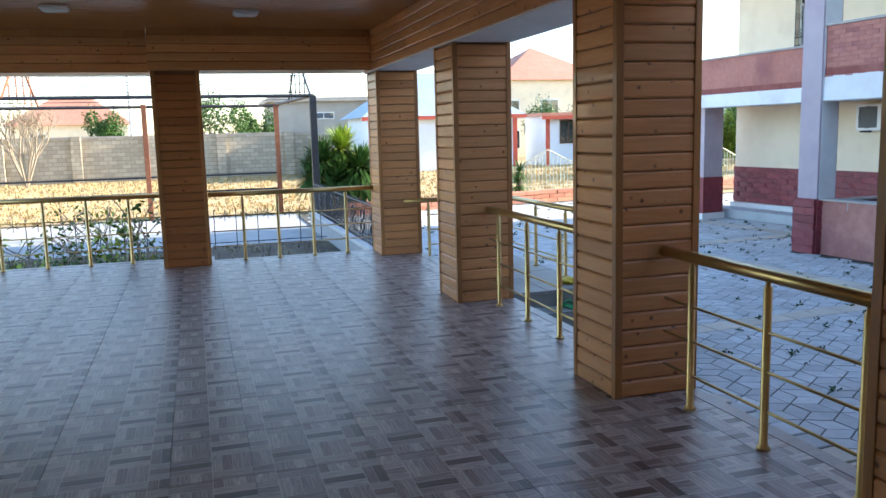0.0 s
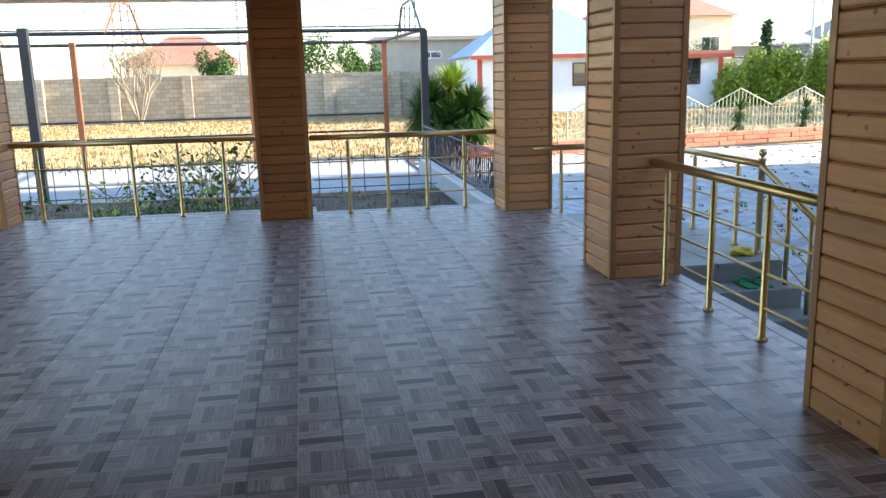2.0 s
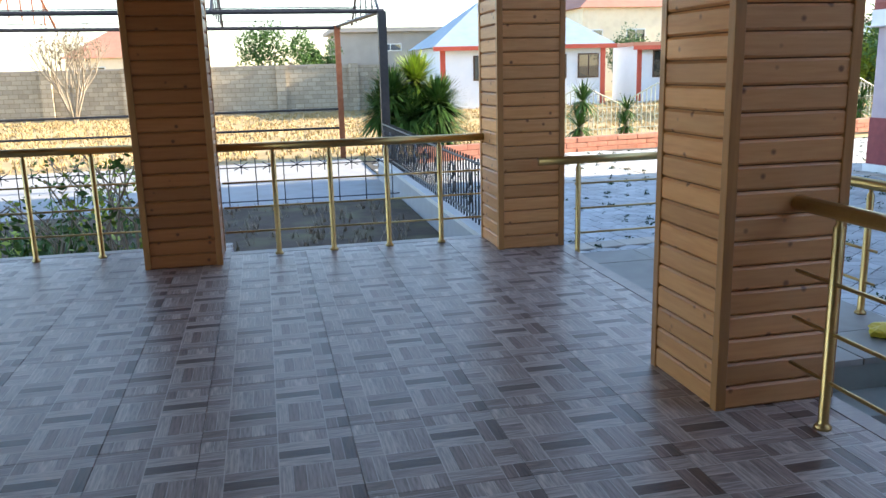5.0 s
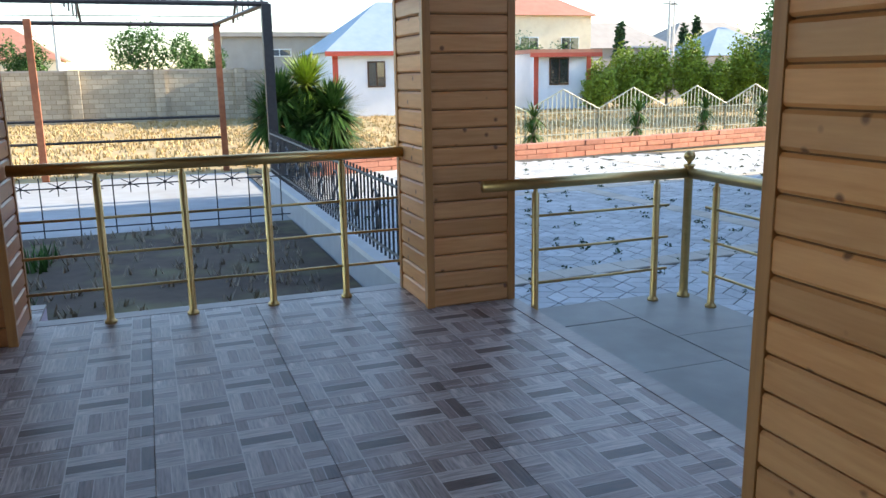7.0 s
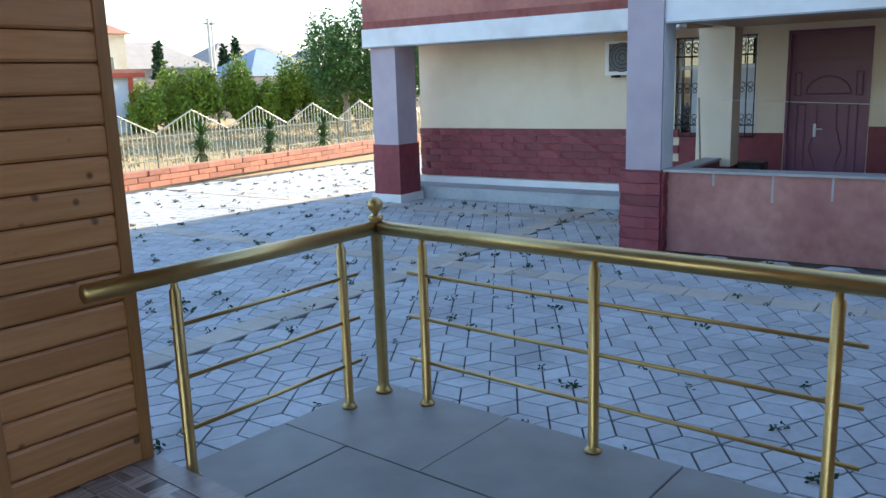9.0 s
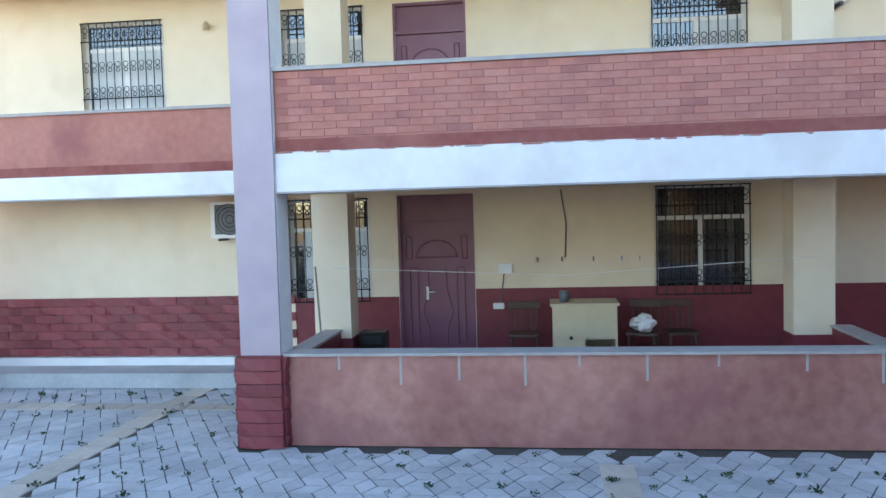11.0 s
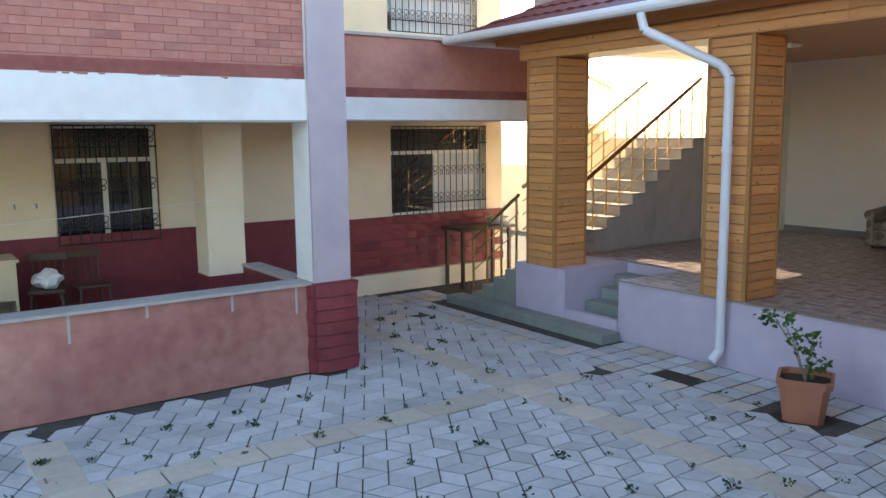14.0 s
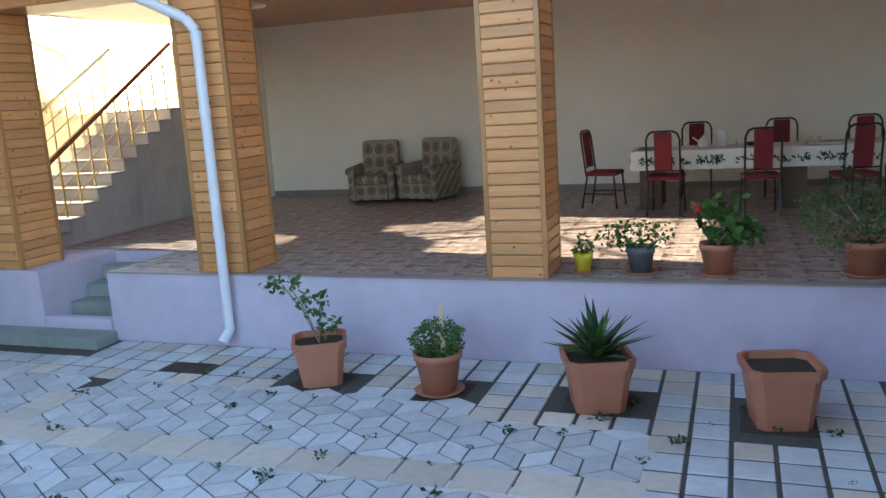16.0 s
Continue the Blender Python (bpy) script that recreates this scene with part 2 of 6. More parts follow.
M["tile"] = tile_mat()
M["grout"] = mat("grout", (0.22, 0.19, 0.175), (0.30, 0.265, 0.245), 20, 0.9, 0.1)
M["nosing"] = mat("nosing_tile", (0.24, 0.20, 0.18), (0.38, 0.33, 0.30), 14, 0.4, 0.1, stretch=(1, 6, 1))
M["brass"] = mat("brushed_brass", (0.52, 0.37, 0.15), (0.62, 0.47, 0.22), 40, 0.36, 0.05, metal=1.0, stretch=(1, 1, 6))
M["white"] = mat("white_plaster", (0.80, 0.76, 0.66), (0.86, 0.82, 0.73), 3, 0.8, 0.08)
M["cream"] = mat("cream_plaster", (0.80, 0.68, 0.49), (0.86, 0.76, 0.58), 3, 0.85, 0.1, dirt=(0.62, 0.52, 0.36, 0.35))
M["slabwhite"] = mat("white_painted_concrete", (0.76, 0.76, 0.74), (0.86, 0.86, 0.84), 6, 0.75, 0.15, dirt=(0.5, 0.44, 0.38, 0.3))
M["lilac"] = mat("lilac_paint", (0.47, 0.42, 0.52), (0.57, 0.51, 0.61), 5, 0.7, 0.15, dirt=(0.36, 0.30, 0.36, 0.4))
M["pillar"] = mat("mauve_paint", (0.44, 0.365, 0.395), (0.54, 0.455, 0.48), 4, 0.75, 0.15, dirt=(0.34, 0.25, 0.33, 0.4))
M["redstone"] = mat("dark_red_split_stone", (0.17, 0.025, 0.035), (0.27, 0.05, 0.055), 9, 0.55, 0.6, vary=0.15)
M["redflat"] = mat("dark_red_paint", (0.15, 0.022, 0.03), (0.22, 0.035, 0.045), 7, 0.6, 0.2)
M["brick"] = mat("weathered_brick", (0.42, 0.155, 0.115), (0.52, 0.235, 0.185), 10, 0.85, 0.4, vary=0.06, dirt=(0.26, 0.09, 0.095, 0.65))
M["redband"] = mat("dark_red_stain", (0.21, 0.05, 0.045), (0.33, 0.11, 0.085), 9, 0.85, 0.4, dirt=(0.38, 0.15, 0.12, 0.7))
M["rosewall"] = mat("faded_rose_render", (0.31, 0.12, 0.095), (0.50, 0.25, 0.20), 7, 0.85, 0.5, dirt=(0.30, 0.11, 0.11, 0.7))
M["mortar"] = mat("mortar", (0.34, 0.125, 0.095), (0.42, 0.18, 0.14), 20, 0.9, 0.2)
M["coping"] = mat("grey_coping", (0.34, 0.32, 0.30), (0.48, 0.45, 0.42), 9, 0.85, 0.3)
M["purple"] = mat("plum_door_paint", (0.17, 0.055, 0.095), (0.21, 0.075, 0.12), 4, 0.4, 0.05)
M["pvc"] = mat("white_pvc", (0.78, 0.78, 0.76), (0.84, 0.84, 0.82), 5, 0.35, 0.0)
M["glass"] = glass_mat("window_glass", (0.03, 0.035, 0.04))
M["curtain"] = mat("pale_curtain", (0.50, 0.55, 0.57), (0.72, 0.76, 0.77), 8, 0.9, 0.1, stretch=(1, 8, 0.4))
M["iron"] = mat("black_iron", (0.02, 0.022, 0.025), (0.045, 0.045, 0.05), 15, 0.45, 0.1, metal=0.3)
M["fence"] = mat("pale_green_iron", (0.33, 0.36, 0.28), (0.45, 0.47, 0.38), 15, 0.5, 0.1)
M["rust"] = mat("rusty_steel", (0.22, 0.07, 0.03), (0.34, 0.13, 0.06), 12, 0.8, 0.3)
M["gutter"] = mat("white_gutter", (0.66, 0.68, 0.72), (0.76, 0.78, 0.82), 4, 0.35, 0.0)
M["rooftile"] = mat("dark_red_metal_tile", (0.13, 0.035, 0.045), (0.19, 0.055, 0.065), 4, 0.4, 0.1)
M["slate"] = mat("grey_landing_stone", (0.25, 0.255, 0.235), (0.33, 0.335, 0.31), 7, 0.55, 0.12, vary=0.06, dirt=(0.15, 0.15, 0.14, 0.5))
M["stepstone"] = mat("grey_green_step", (0.22, 0.25, 0.225), (0.30, 0.33, 0.30), 8, 0.75, 0.2, dirt=(0.14, 0.15, 0.13, 0.5))
M["paver"] = mat("concrete_paver", (0.42, 0.44, 0.44), (0.56, 0.58, 0.575), 14, 0.8, 0.25, vary=0.12, dirt=(0.27, 0.27, 0.255, 0.5))
M["paver_tan"] = mat("tan_paver", (0.46, 0.415, 0.34), (0.58, 0.53, 0.44), 14, 0.85, 0.25, vary=0.14)
M["joint"] = mat("paving_joint_soil", (0.045, 0.045, 0.04), (0.09, 0.085, 0.07), 20, 0.95, 0.3)
M["soil"] = mat("garden_soil", (0.055, 0.04, 0.028), (0.12, 0.088, 0.06), 6, 0.95, 0.8, dirt=(0.20, 0.19, 0.08, 0.6))
M["field"] = mat("dry_grass_field", (0.36, 0.25, 0.11), (0.52, 0.39, 0.19), 1.2, 0.95, 0.6, dirt=(0.24, 0.22, 0.08, 0.5))
M["concrete"] = mat("pale_concrete", (0.50, 0.50, 0.48), (0.62, 0.62, 0.60), 3, 0.85, 0.2)
M["lane"] = mat("lane_concrete", (0.30, 0.31, 0.31), (0.40, 0.41, 0.41), 3, 0.85, 0.2, dirt=(0.28, 0.25, 0.2, 0.4))
M["stairgrey"] = mat("stair_render", (0.44, 0.43, 0.41), (0.56, 0.54, 0.51), 6, 0.8, 0.2, dirt=(0.3, 0.28, 0.25, 0.5))
M["greywall"] = mat("grey_render", (0.30, 0.31, 0.33), (0.38, 0.39, 0.41), 5, 0.85, 0.2)
M["blockwall"] = brick_mat("limestone_blocks", (0.42, 0.36, 0.27), (0.52, 0.46, 0.36), (0.55, 0.52, 0.45), 0.5, 0.24, "xz", 0.015)
M["terracotta"] = mat("terracotta_plastic", (0.40, 0.15, 0.085), (0.46, 0.19, 0.11), 6, 0.5, 0.05, dirt=(0.3, 0.12, 0.08, 0.4))
M["potsoil"] = mat("pot_soil", (0.035, 0.025, 0.018), (0.06, 0.045, 0.03), 30, 0.95, 0.5)
M["leaf"] = mat("leaf_green", (0.035, 0.085, 0.02), (0.08, 0.16, 0.035), 10, 0.5, 0, vary=0.3, spec=0.2)
M["leaf_light"] = mat("leaf_light", (0.17, 0.25, 0.02), (0.31, 0.40, 0.04), 10, 0.5, 0, vary=0.3)
M["leaf_dark"] = mat("leaf_dark", (0.02, 0.05, 0.022), (0.045, 0.09, 0.035), 10, 0.5, 0, vary=0.3, spec=0.2)
M["twig"] = mat("dry_twig", (0.22, 0.18, 0.13), (0.32, 0.27, 0.20), 10, 0.9, 0.2)
M["flower"] = mat("red_petal", (0.55, 0.02, 0.03), (0.65, 0.04, 0.05), 10, 0.6, 0)
M["fabric"] = medallion_mat("patterned_upholstery")
M["maroon"] = mat("maroon_velvet", (0.13, 0.012, 0.018), (0.19, 0.02, 0.028), 14, 0.85, 0.1)
M["darkmetal"] = mat("dark_tube", (0.02, 0.018, 0.016), (0.04, 0.035, 0.03), 9, 0.35, 0, metal=0.5)
M["cloth"] = mat("white_tablecloth", (0.74, 0.74, 0.70), (0.82, 0.82, 0.78), 12, 0.8, 0.15)
M["darkwood"] = mat("dark_wood", (0.05, 0.026, 0.016), (0.10, 0.052, 0.032), 6, 0.5, 0.1, stretch=(6, 6, 1))
M["beigebox"] = mat("beige_laminate", (0.52, 0.43, 0.27), (0.60, 0.50, 0.33), 5, 0.5, 0.02)
M["yellow"] = mat("yellow_plastic", (0.65, 0.50, 0.03), (0.72, 0.57, 0.05), 6, 0.45, 0)
M["green"] = mat("green_cloth", (0.03, 0.28, 0.10), (0.05, 0.36, 0.14), 9, 0.7, 0.1)
M["greyplastic"] = mat("grey_plastic", (0.09, 0.10, 0.11), (0.14, 0.15, 0.16), 6, 0.5, 0)
M["kerbred"] = mat("red_kerb_stone", (0.40, 0.15, 0.10), (0.55, 0.26, 0.17), 7, 0.85, 0.4, vary=0.2)
M["housewhite"] = mat("blue_white_wall", (0.66, 0.72, 0.80), (0.74, 0.79, 0.86), 2, 0.85, 0.1)
M["bluegrey"] = mat("blue_grey_sheet_roof", (0.25, 0.33, 0.40), (0.34, 0.42, 0.49), 2, 0.5, 0.05)
M["farred"] = mat("far_red_roof", (0.40, 0.17, 0.11), (0.50, 0.24, 0.16), 2, 0.7, 0.1)
M["fargrey"] = mat("far_grey_wall", (0.34, 0.31, 0.27), (0.44, 0.40, 0.36), 1, 0.9, 0.1)
M["frame_red"] = mat("red_trim_paint", (0.40, 0.06, 0.035), (0.5, 0.09, 0.05), 6, 0.6, 0.1)
M["lampglow"] = mat("lamp_cover", (0.8, 0.8, 0.78), (0.86, 0.86, 0.84), 5, 0.4, 0)


# ---- helpers for building ----
def thing(name, at=(0, 0, 0), label="", category="", group="", kind=""):
    ob = new(name)
    ob.location = at
    ob.empty_display_size = 0.1
    return tagged(ob, label, category, group, kind)


def origin(ob):
    p = Vector((0, 0, 0))
    while ob is not None:
        p += Vector(ob.location)
        ob = ob.parent
    return p


def part(name, bm, material, parent=None, label="", smooth=False):
    """Links a bmesh, drawn in world metres, as one mesh object under its thing."""
    me = bpy.data.meshes.new(name)
    if parent is not None:
        bmesh.ops.translate(bm, verts=bm.verts, vec=-origin(parent))
    bm.to_mesh(me)
    bm.free()
    me.materials.append(material)
    if smooth:
        for p in me.polygons:
            p.use_smooth = True
    ob = new(name, me)
    ob.parent = parent
    return tagged(ob, label)


def cube(bm, x0, y0, z0, x1, y1, z1, bevel=0.0):
    vs = [bm.verts.new((x, y, z)) for x in (x0, x1) for y in (y0, y1) for z in (z0, z1)]
    fs = [bm.faces.new([vs[i] for i in q]) for q in ((0, 1, 3, 2), (4, 6, 7, 5), (0, 4, 5, 1), (2, 3, 7, 6), (0, 2, 6, 4), (1, 5, 7, 3))]
    if bevel:
        es = list({e for f in fs for e in f.edges})
        bmesh.ops.bevel(bm, geom=es, offset=bevel, segments=2, affect="EDGES", profile=0.5)
    return bm


def box(name, dims, material, parent=None, label="", bevel=0.0):
    return part(name, cube(bmesh.new(), *dims, bevel=bevel), material, parent, label)


def tube(bm, a, b, r, seg=10, r2=None):
    a, b = Vector(a), Vector(b)
    q = (b - a).to_track_quat("Z", "Y").to_matrix()
    r2 = r if r2 is None else r2
    ra, rb = [], []
    for i in range(seg):
        d = q @ Vector((math.cos(2 * math.pi * i / seg), math.sin(2 * math.pi * i / seg), 0))
        ra.append(bm.verts.new(a + d * r)); rb.append(bm.verts.new(b + d * r2))
    for i in range(seg):
        j = (i + 1) % seg
        bm.faces.new((ra[i], ra[j], rb[j], rb[i]))
    bm.faces.new(ra[::-1]); bm.faces.new(rb)
    return bm


def pipe(bm, pts, r, seg=8):
    for a, b in zip(pts, pts[1:]):
        tube(bm, a, b, r, seg)
    return bm


def ring(bm, c, rad, r, u, v, seg=12):
    """A closed ring of square section in the plane of u and v."""
    c, u, v = Vector(c), Vector(u), Vector(v)
    w = u.cross(v).normalized()
    rows = []
    for i in range(seg):
        d = u * math.cos(2 * math.pi * i / seg) + v * math.sin(2 * math.pi * i / seg)
        rows.append([bm.verts.new(c + d * (rad + a * r) + w * (b * r)) for a, b in ((1, 0), (0, 1), (-1, 0), (0, -1))])
    for i in range(seg):
        p, q = rows[i], rows[(i + 1) % seg]
        for k in range(4):
            bm.faces.new((p[k], q[k], q[(k + 1) % 4], p[(k + 1) % 4]))


def lathe(bm, c, prof, seg=20):
    """Turned body: prof is (radius, height) from the bottom up."""
    c = Vector(c)
    rows = [[bm.verts.new(c + Vector((r * math.cos(2 * math.pi * i / seg), r * math.sin(2 * math.pi * i / seg), z))) for i in range(seg)] for r, z in prof]
    for a, b in zip(rows, rows[1:]):
        for i in range(seg):
            j = (i + 1) % seg
            bm.faces.new((a[i], a[j], b[j], b[i]))
    bm.faces.new(rows[0][::-1]); bm.faces.new(rows[-1])
    return bm


def mesh_of(name, verts, faces, material):
    me = bpy.data.meshes.new(name)
    me.from_pydata(verts, [], faces)
    me.materials.append(material)
    return me


def place(name, me, m, parent, label=""):
    ob = new(name, me)
    ob.parent = parent
    ob.matrix_basis = m
    return tagged(ob, label)


def leaf_quads(n, centre, radii, size, rng, droop=0.0, shell=0.55, lobes=0.35):
    """Small folded leaves in an uneven crown. Returns vertices and faces."""
    vs, fs = [], []
    c = Vector(centre)
    for _ in range(n):
        d = Vector((rng.gauss(0, 1), rng.gauss(0, 1), rng.gauss(0, 1))).normalized()
        k = noise.noise(d * 2.3 + c * 0.7)
        rr = (shell + (1 - shell) * rng.random() ** 0.5) * (1 + lobes * 2 * k)
        p = c + Vector((d.x * radii[0], d.y * radii[1], d.z * radii[2])) * rr
        a = Vector((rng.uniform(-1, 1), rng.uniform(-1, 1), rng.uniform(-0.6, 0.8) - droop)).normalized()
        b = a.cross(Vector((rng.uniform(-1, 1), rng.uniform(-1, 1), rng.uniform(-1, 1)))).normalized()
        s = size * rng.uniform(0.6, 1.3)
        i = len(vs)
        vs += [p, p + a * s * 0.5 + b * s * 0.28, p + a * s, p + a * s * 0.5 - b * s * 0.28]
        fs += [(i, i + 1, i + 2, i + 3)]
    return vs, fs


def leaves(name, blobs, material, parent, seed, label="", lobes=0.35):
    rng = random.Random(seed)
    V, F = [], []
    o = origin(parent)
    for n, c, r, s in blobs:
        vs, fs = leaf_quads(n, c, r, s, rng, lobes=lobes)
        k = len(V)
        V += [v - o for v in vs]; F += [tuple(i + k for i in f) for f in fs]
    return place(name, mesh_of(name, V, F, material), Matrix(), parent, label)


# ---- large structure: terrace ----
BOARD_H = 0.104
plank_cache = {}


def plank(length, h=BOARD_H, t=0.02, wood=None):
    """A board with chamfered long edges, lying along x, its back on y = 0 and its face towards -y."""
    wood = wood or M["board_x"]
    key = (round(length, 3), h, t, wood.name)
    if key not in plank_cache:
        L = length / 2
        pr = [(0, 0.002), (-t * 0.6, 0.002), (-t, 0.012), (-t, h - 0.014), (-t * 0.55, h - 0.004), (0, h - 0.004)]
        vs = [(x, y, z) for x in (-L, L) for y, z in pr]
        n = len(pr)
        fs = [tuple(range(n))[::-1], tuple(range(n, 2 * n))] + [(i, (i + 1) % n, n + (i + 1) % n, n + i) for i in range(n)]
        plank_cache[key] = mesh_of("board", vs, [f[::-1] for f in fs], wood)
    return plank_cache[key]


def clad_column(x0, y0, x1, y1, z1, label, wood=None):
    c = thing("clad_column", ((x0 + x1) / 2, (y0 + y1) / 2, 0), label, "column", "wood-clad terrace columns")
    i = 0.022
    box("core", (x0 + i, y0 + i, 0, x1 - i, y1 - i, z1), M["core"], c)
    w = 0.04
    for sx, sy in ((0, 0), (0, 1), (1, 0), (1, 1)):
        ax, ay = (x1 - w if sx else x0), (y1 - w if sy else y0)
        box("corner_trim", (ax - 0.004, ay - 0.004, 0.0, ax + w + 0.004, ay + w + 0.004, z1), M["trim"], c, bevel=0.004)
    n = int(z1 / BOARD_H)
    hx, hy = (x1 - x0) / 2, (y1 - y0) / 2
    for k in range(n):
        z = k * BOARD_H
        place("board", plank(x1 - x0 - 2 * w, wood=wood), pose(0, -hy + i, z), c)
        place("board", plank(x1 - x0 - 2 * w, wood=wood), pose(0, hy - i, z, 0, 0, 180), c)
        place("board", plank(y1 - y0 - 2 * w, wood=wood), pose(-hx + i, 0, z, 0, 0, -90), c)
        place("board", plank(y1 - y0 - 2 * w, wood=wood), pose(hx - i, 0, z, 0, 0, 90), c)
    return c


TA = 2.42      # underside of the long terrace's beams
FB = 2.82      # underside of the front beam
AX0, AX1, AY1 = -3.7, 2.98, 11.12
BY0, BX1 = -4.2, 11.6
# floor slab and its lilac plinth (L-shaped, built of butted blocks)
box("floor_slab_long", (AX0, 1.36, GROUND - 0.1, AX1, AY1, -0.012), M["lilac"])
with_house.append(box("floor_slab_cross", (-6.0, BY0, GROUND - 0.1, 9.68, 2.1, -0.013), M["lilac"]))
with_house.append(box("floor_slab_end", (9.68, BY0, GROUND - 0.1, BX1, 0.9, -0.012), M["lilac"]))
with_house.append(box("plinth_pedestal", (10.62, 0.9, GROUND - 0.1, 11.62, 2.12, 0.0), M["lilac"]))
for o in bpy.data.objects:
    if o.name.startswith(("floor_slab", "plinth")):
        tagged(o, "lilac-painted rendered terrace plinth above the paving", "plinth", kind="structure")

# nosing along the open edges
tagged(box("floor_slab_west", (AX0, AY1, GROUND - 0.1, 0.3, 11.5, -0.012), M["lilac"]), "lilac-painted rendered terrace plinth above the paving", "plinth", kind="structure")
for d in ((0.3, AY1 - 0.1, -0.012, AX1, AY1 + 0.015, 0.002), (AX0, 11.4, -0.012, 0.3, 11.515, 0.003), (2.9, 1.36, -0.012, AX1 + 0.015, AY1 - 0.1, 0.003)):
    tagged(box("edge_nosing", d, M["nosing"]), "grey-brown tile nosing along the terrace edge", "nosing", kind="structure")

with_house.append(tagged(box("edge_nosing", (2.0, 2.0, -0.0115, 9.68, 2.115, 0.0035), M["nosing"]), "grey-brown tile nosing along the terrace edge", "nosing", kind="structure"))

# ceiling, beams
CZ, FC = 2.95, 3.05      # ceilings of the long and the front terrace
tagged(box("ceiling", (AX0 - 0.3, 1.4, CZ, AX1 + 0.5, AY1 + 0.5, CZ + 0.12), M["ceil"]), "varnished pine board ceiling", "ceiling", kind="structure")
with_house.append(tagged(box("ceiling_cross", (-6.0, BY0, FC, BX1 + 0.5, 2.1, FC + 0.1), M["ceil"]), "varnished pine board ceiling", "ceiling", kind="structure"))
bm = bmesh.new()
for k in range(62):
    y = 2.16 + k * 0.152
    cube(bm, AX0, y, CZ - 0.012, AX1 - 0.55, y + 0.142, CZ + 0.0)
tagged(part("ceiling_boards", bm, M["ceil"]), "rows of varnished pine ceiling boards", "ceiling", kind="structure")
bm = bmesh.new()
for k in range(42):
    y = BY0 + k * 0.152
    if y < 2.0:
        cube(bm, -6.0, y, FC - 0.012, BX1, min(y + 0.142, 2.05), FC)
with_house.append(tagged(part("ceiling_boards_cross", bm, M["ceil"]), "rows of varnished pine ceiling boards", "ceiling", kind="structure"))


def clad_beam(name, x0, y0, x1, y1, z0, z1):
    b = tagged(new(name), "varnished pine boarded beam between columns", "beam", kind="structure")
    box("core", (x0 + 0.012, y0 + 0.012, z0 + 0.012, x1 - 0.012, y1 - 0.012, z1), M["trim"], b)
    along_x = (x1 - x0) > (y1 - y0)
    L = (x1 - x0) if along_x else (y1 - y0)
    n = max(1, int((z1 - z0) / BOARD_H))
    m = max(1, int(round(L / 2.6)))
    for k in range(n):
        for j in range(m):
            s = -L / 2 + (j + 0.5) * L / m
            cx, cy = (x0 + x1) / 2, (y0 + y1) / 2
            z = z0 + k * BOARD_H
            if along_x:
                place("board", plank(L / m - 0.004), pose(cx + s, y0 + 0.014, z), b)
                place("board", plank(L / m - 0.004), pose(cx + s, y1 - 0.014, z, 0, 0, 180), b)
            else:
                place("board", plank(L / m - 0.004), pose(x0 + 0.014, cy + s, z, 0, 0, -90), b)
                place("board", plank(L / m - 0.004), pose(x1 - 0.014, cy + s, z, 0, 0, 90), b)
    box("soffit", (x0, y0, z0 - 0.01, x1, y1, z0 + 0.011), M["slabwhite"] if name == "beam_court" else M["trim"], b)
    return b


clad_beam("beam_court", 2.41, 1.82, 3.0, AY1 + 0.02, TA, CZ)
clad_beam("beam_garden", -0.34, 10.62, 2.40, AY1 + 0.12, TA + 0.02, CZ)
clad_beam("beam_garden_west", AX0, 10.9, -0.345, 11.5, TA + 0.02, CZ)
clad_beam("beam_west", AX0 - 0.02, 5.0, -3.12, 10.55, TA, CZ)
with_house.append(clad_beam("beam_front", 2.3, 1.5, BX1, 2.08, FB, FC - 0.013))

with_house.append(tagged(box("wall_back", (-6.6, BY0 - 0.25, GROUND, BX1, BY0, 3.1), M["white"]), "plain cream plaster back wall of the terrace", "wall", kind="structure"))
tagged(box("wall_block", (-6.0, 0.0, -0.01, -1.22, 5.15, CZ), M["white"]), "white plaster wall corner beside the terrace", "wall", kind="structure")
with_house.append(tagged(box("wall_end", (BX1 - 0.2, BY0, 0.0, BX1, -2.2, FC - 0.013), M["white"]), "plain cream plaster end wall beside the stairs", "wall", kind="structure"))
tagged(box("wall_west_low", (-6.2, BY0 - 1.9, GROUND, -6.0, 5.0, CZ), M["white"]), "white plaster end wall", "wall", kind="structure")
with_house.append(tagged(box("baseboard", (-1.42, BY0, 0.0, BX1, BY0 + 0.015, 0.1), M["grout"]), "brown tile baseboard along the wall", "baseboard", kind="structure"))
tagged(box("baseboard", (-1.22, 0.0, 0.0, -1.205, 5.15, 0.1), M["grout"]), "brown tile baseboard along the wall", "baseboard", kind="structure")

CL = "pine-clad square terrace column with horizontal boards and corner trims"
# this column's boards are darker and redder than the others'
clad_column(-0.32, 10.69, 0.25, 11.24, TA + 0.02, "dark pine-clad square terrace column beside the garden", M["board_dark"])
for x0, y0, x1, y1 in ((2.43, 10.5, 2.98, 11.05), (2.42, 7.22, 2.98, 7.81), (2.43, 4.24, 2.98, 4.79), (2.43, 1.82, 2.98, 2.37), (-3.62, 10.98, -3.06, 11.52)):
    clad_column(x0, y0, x1, y1, TA, CL)
for x0, x1, y1 in ((4.86, 5.41, 2.06), (7.93, 8.50, 2.06), (10.85, 11.42, 2.1)):
    with_house.append(clad_column(x0, 1.5, x1, y1, FB, CL))

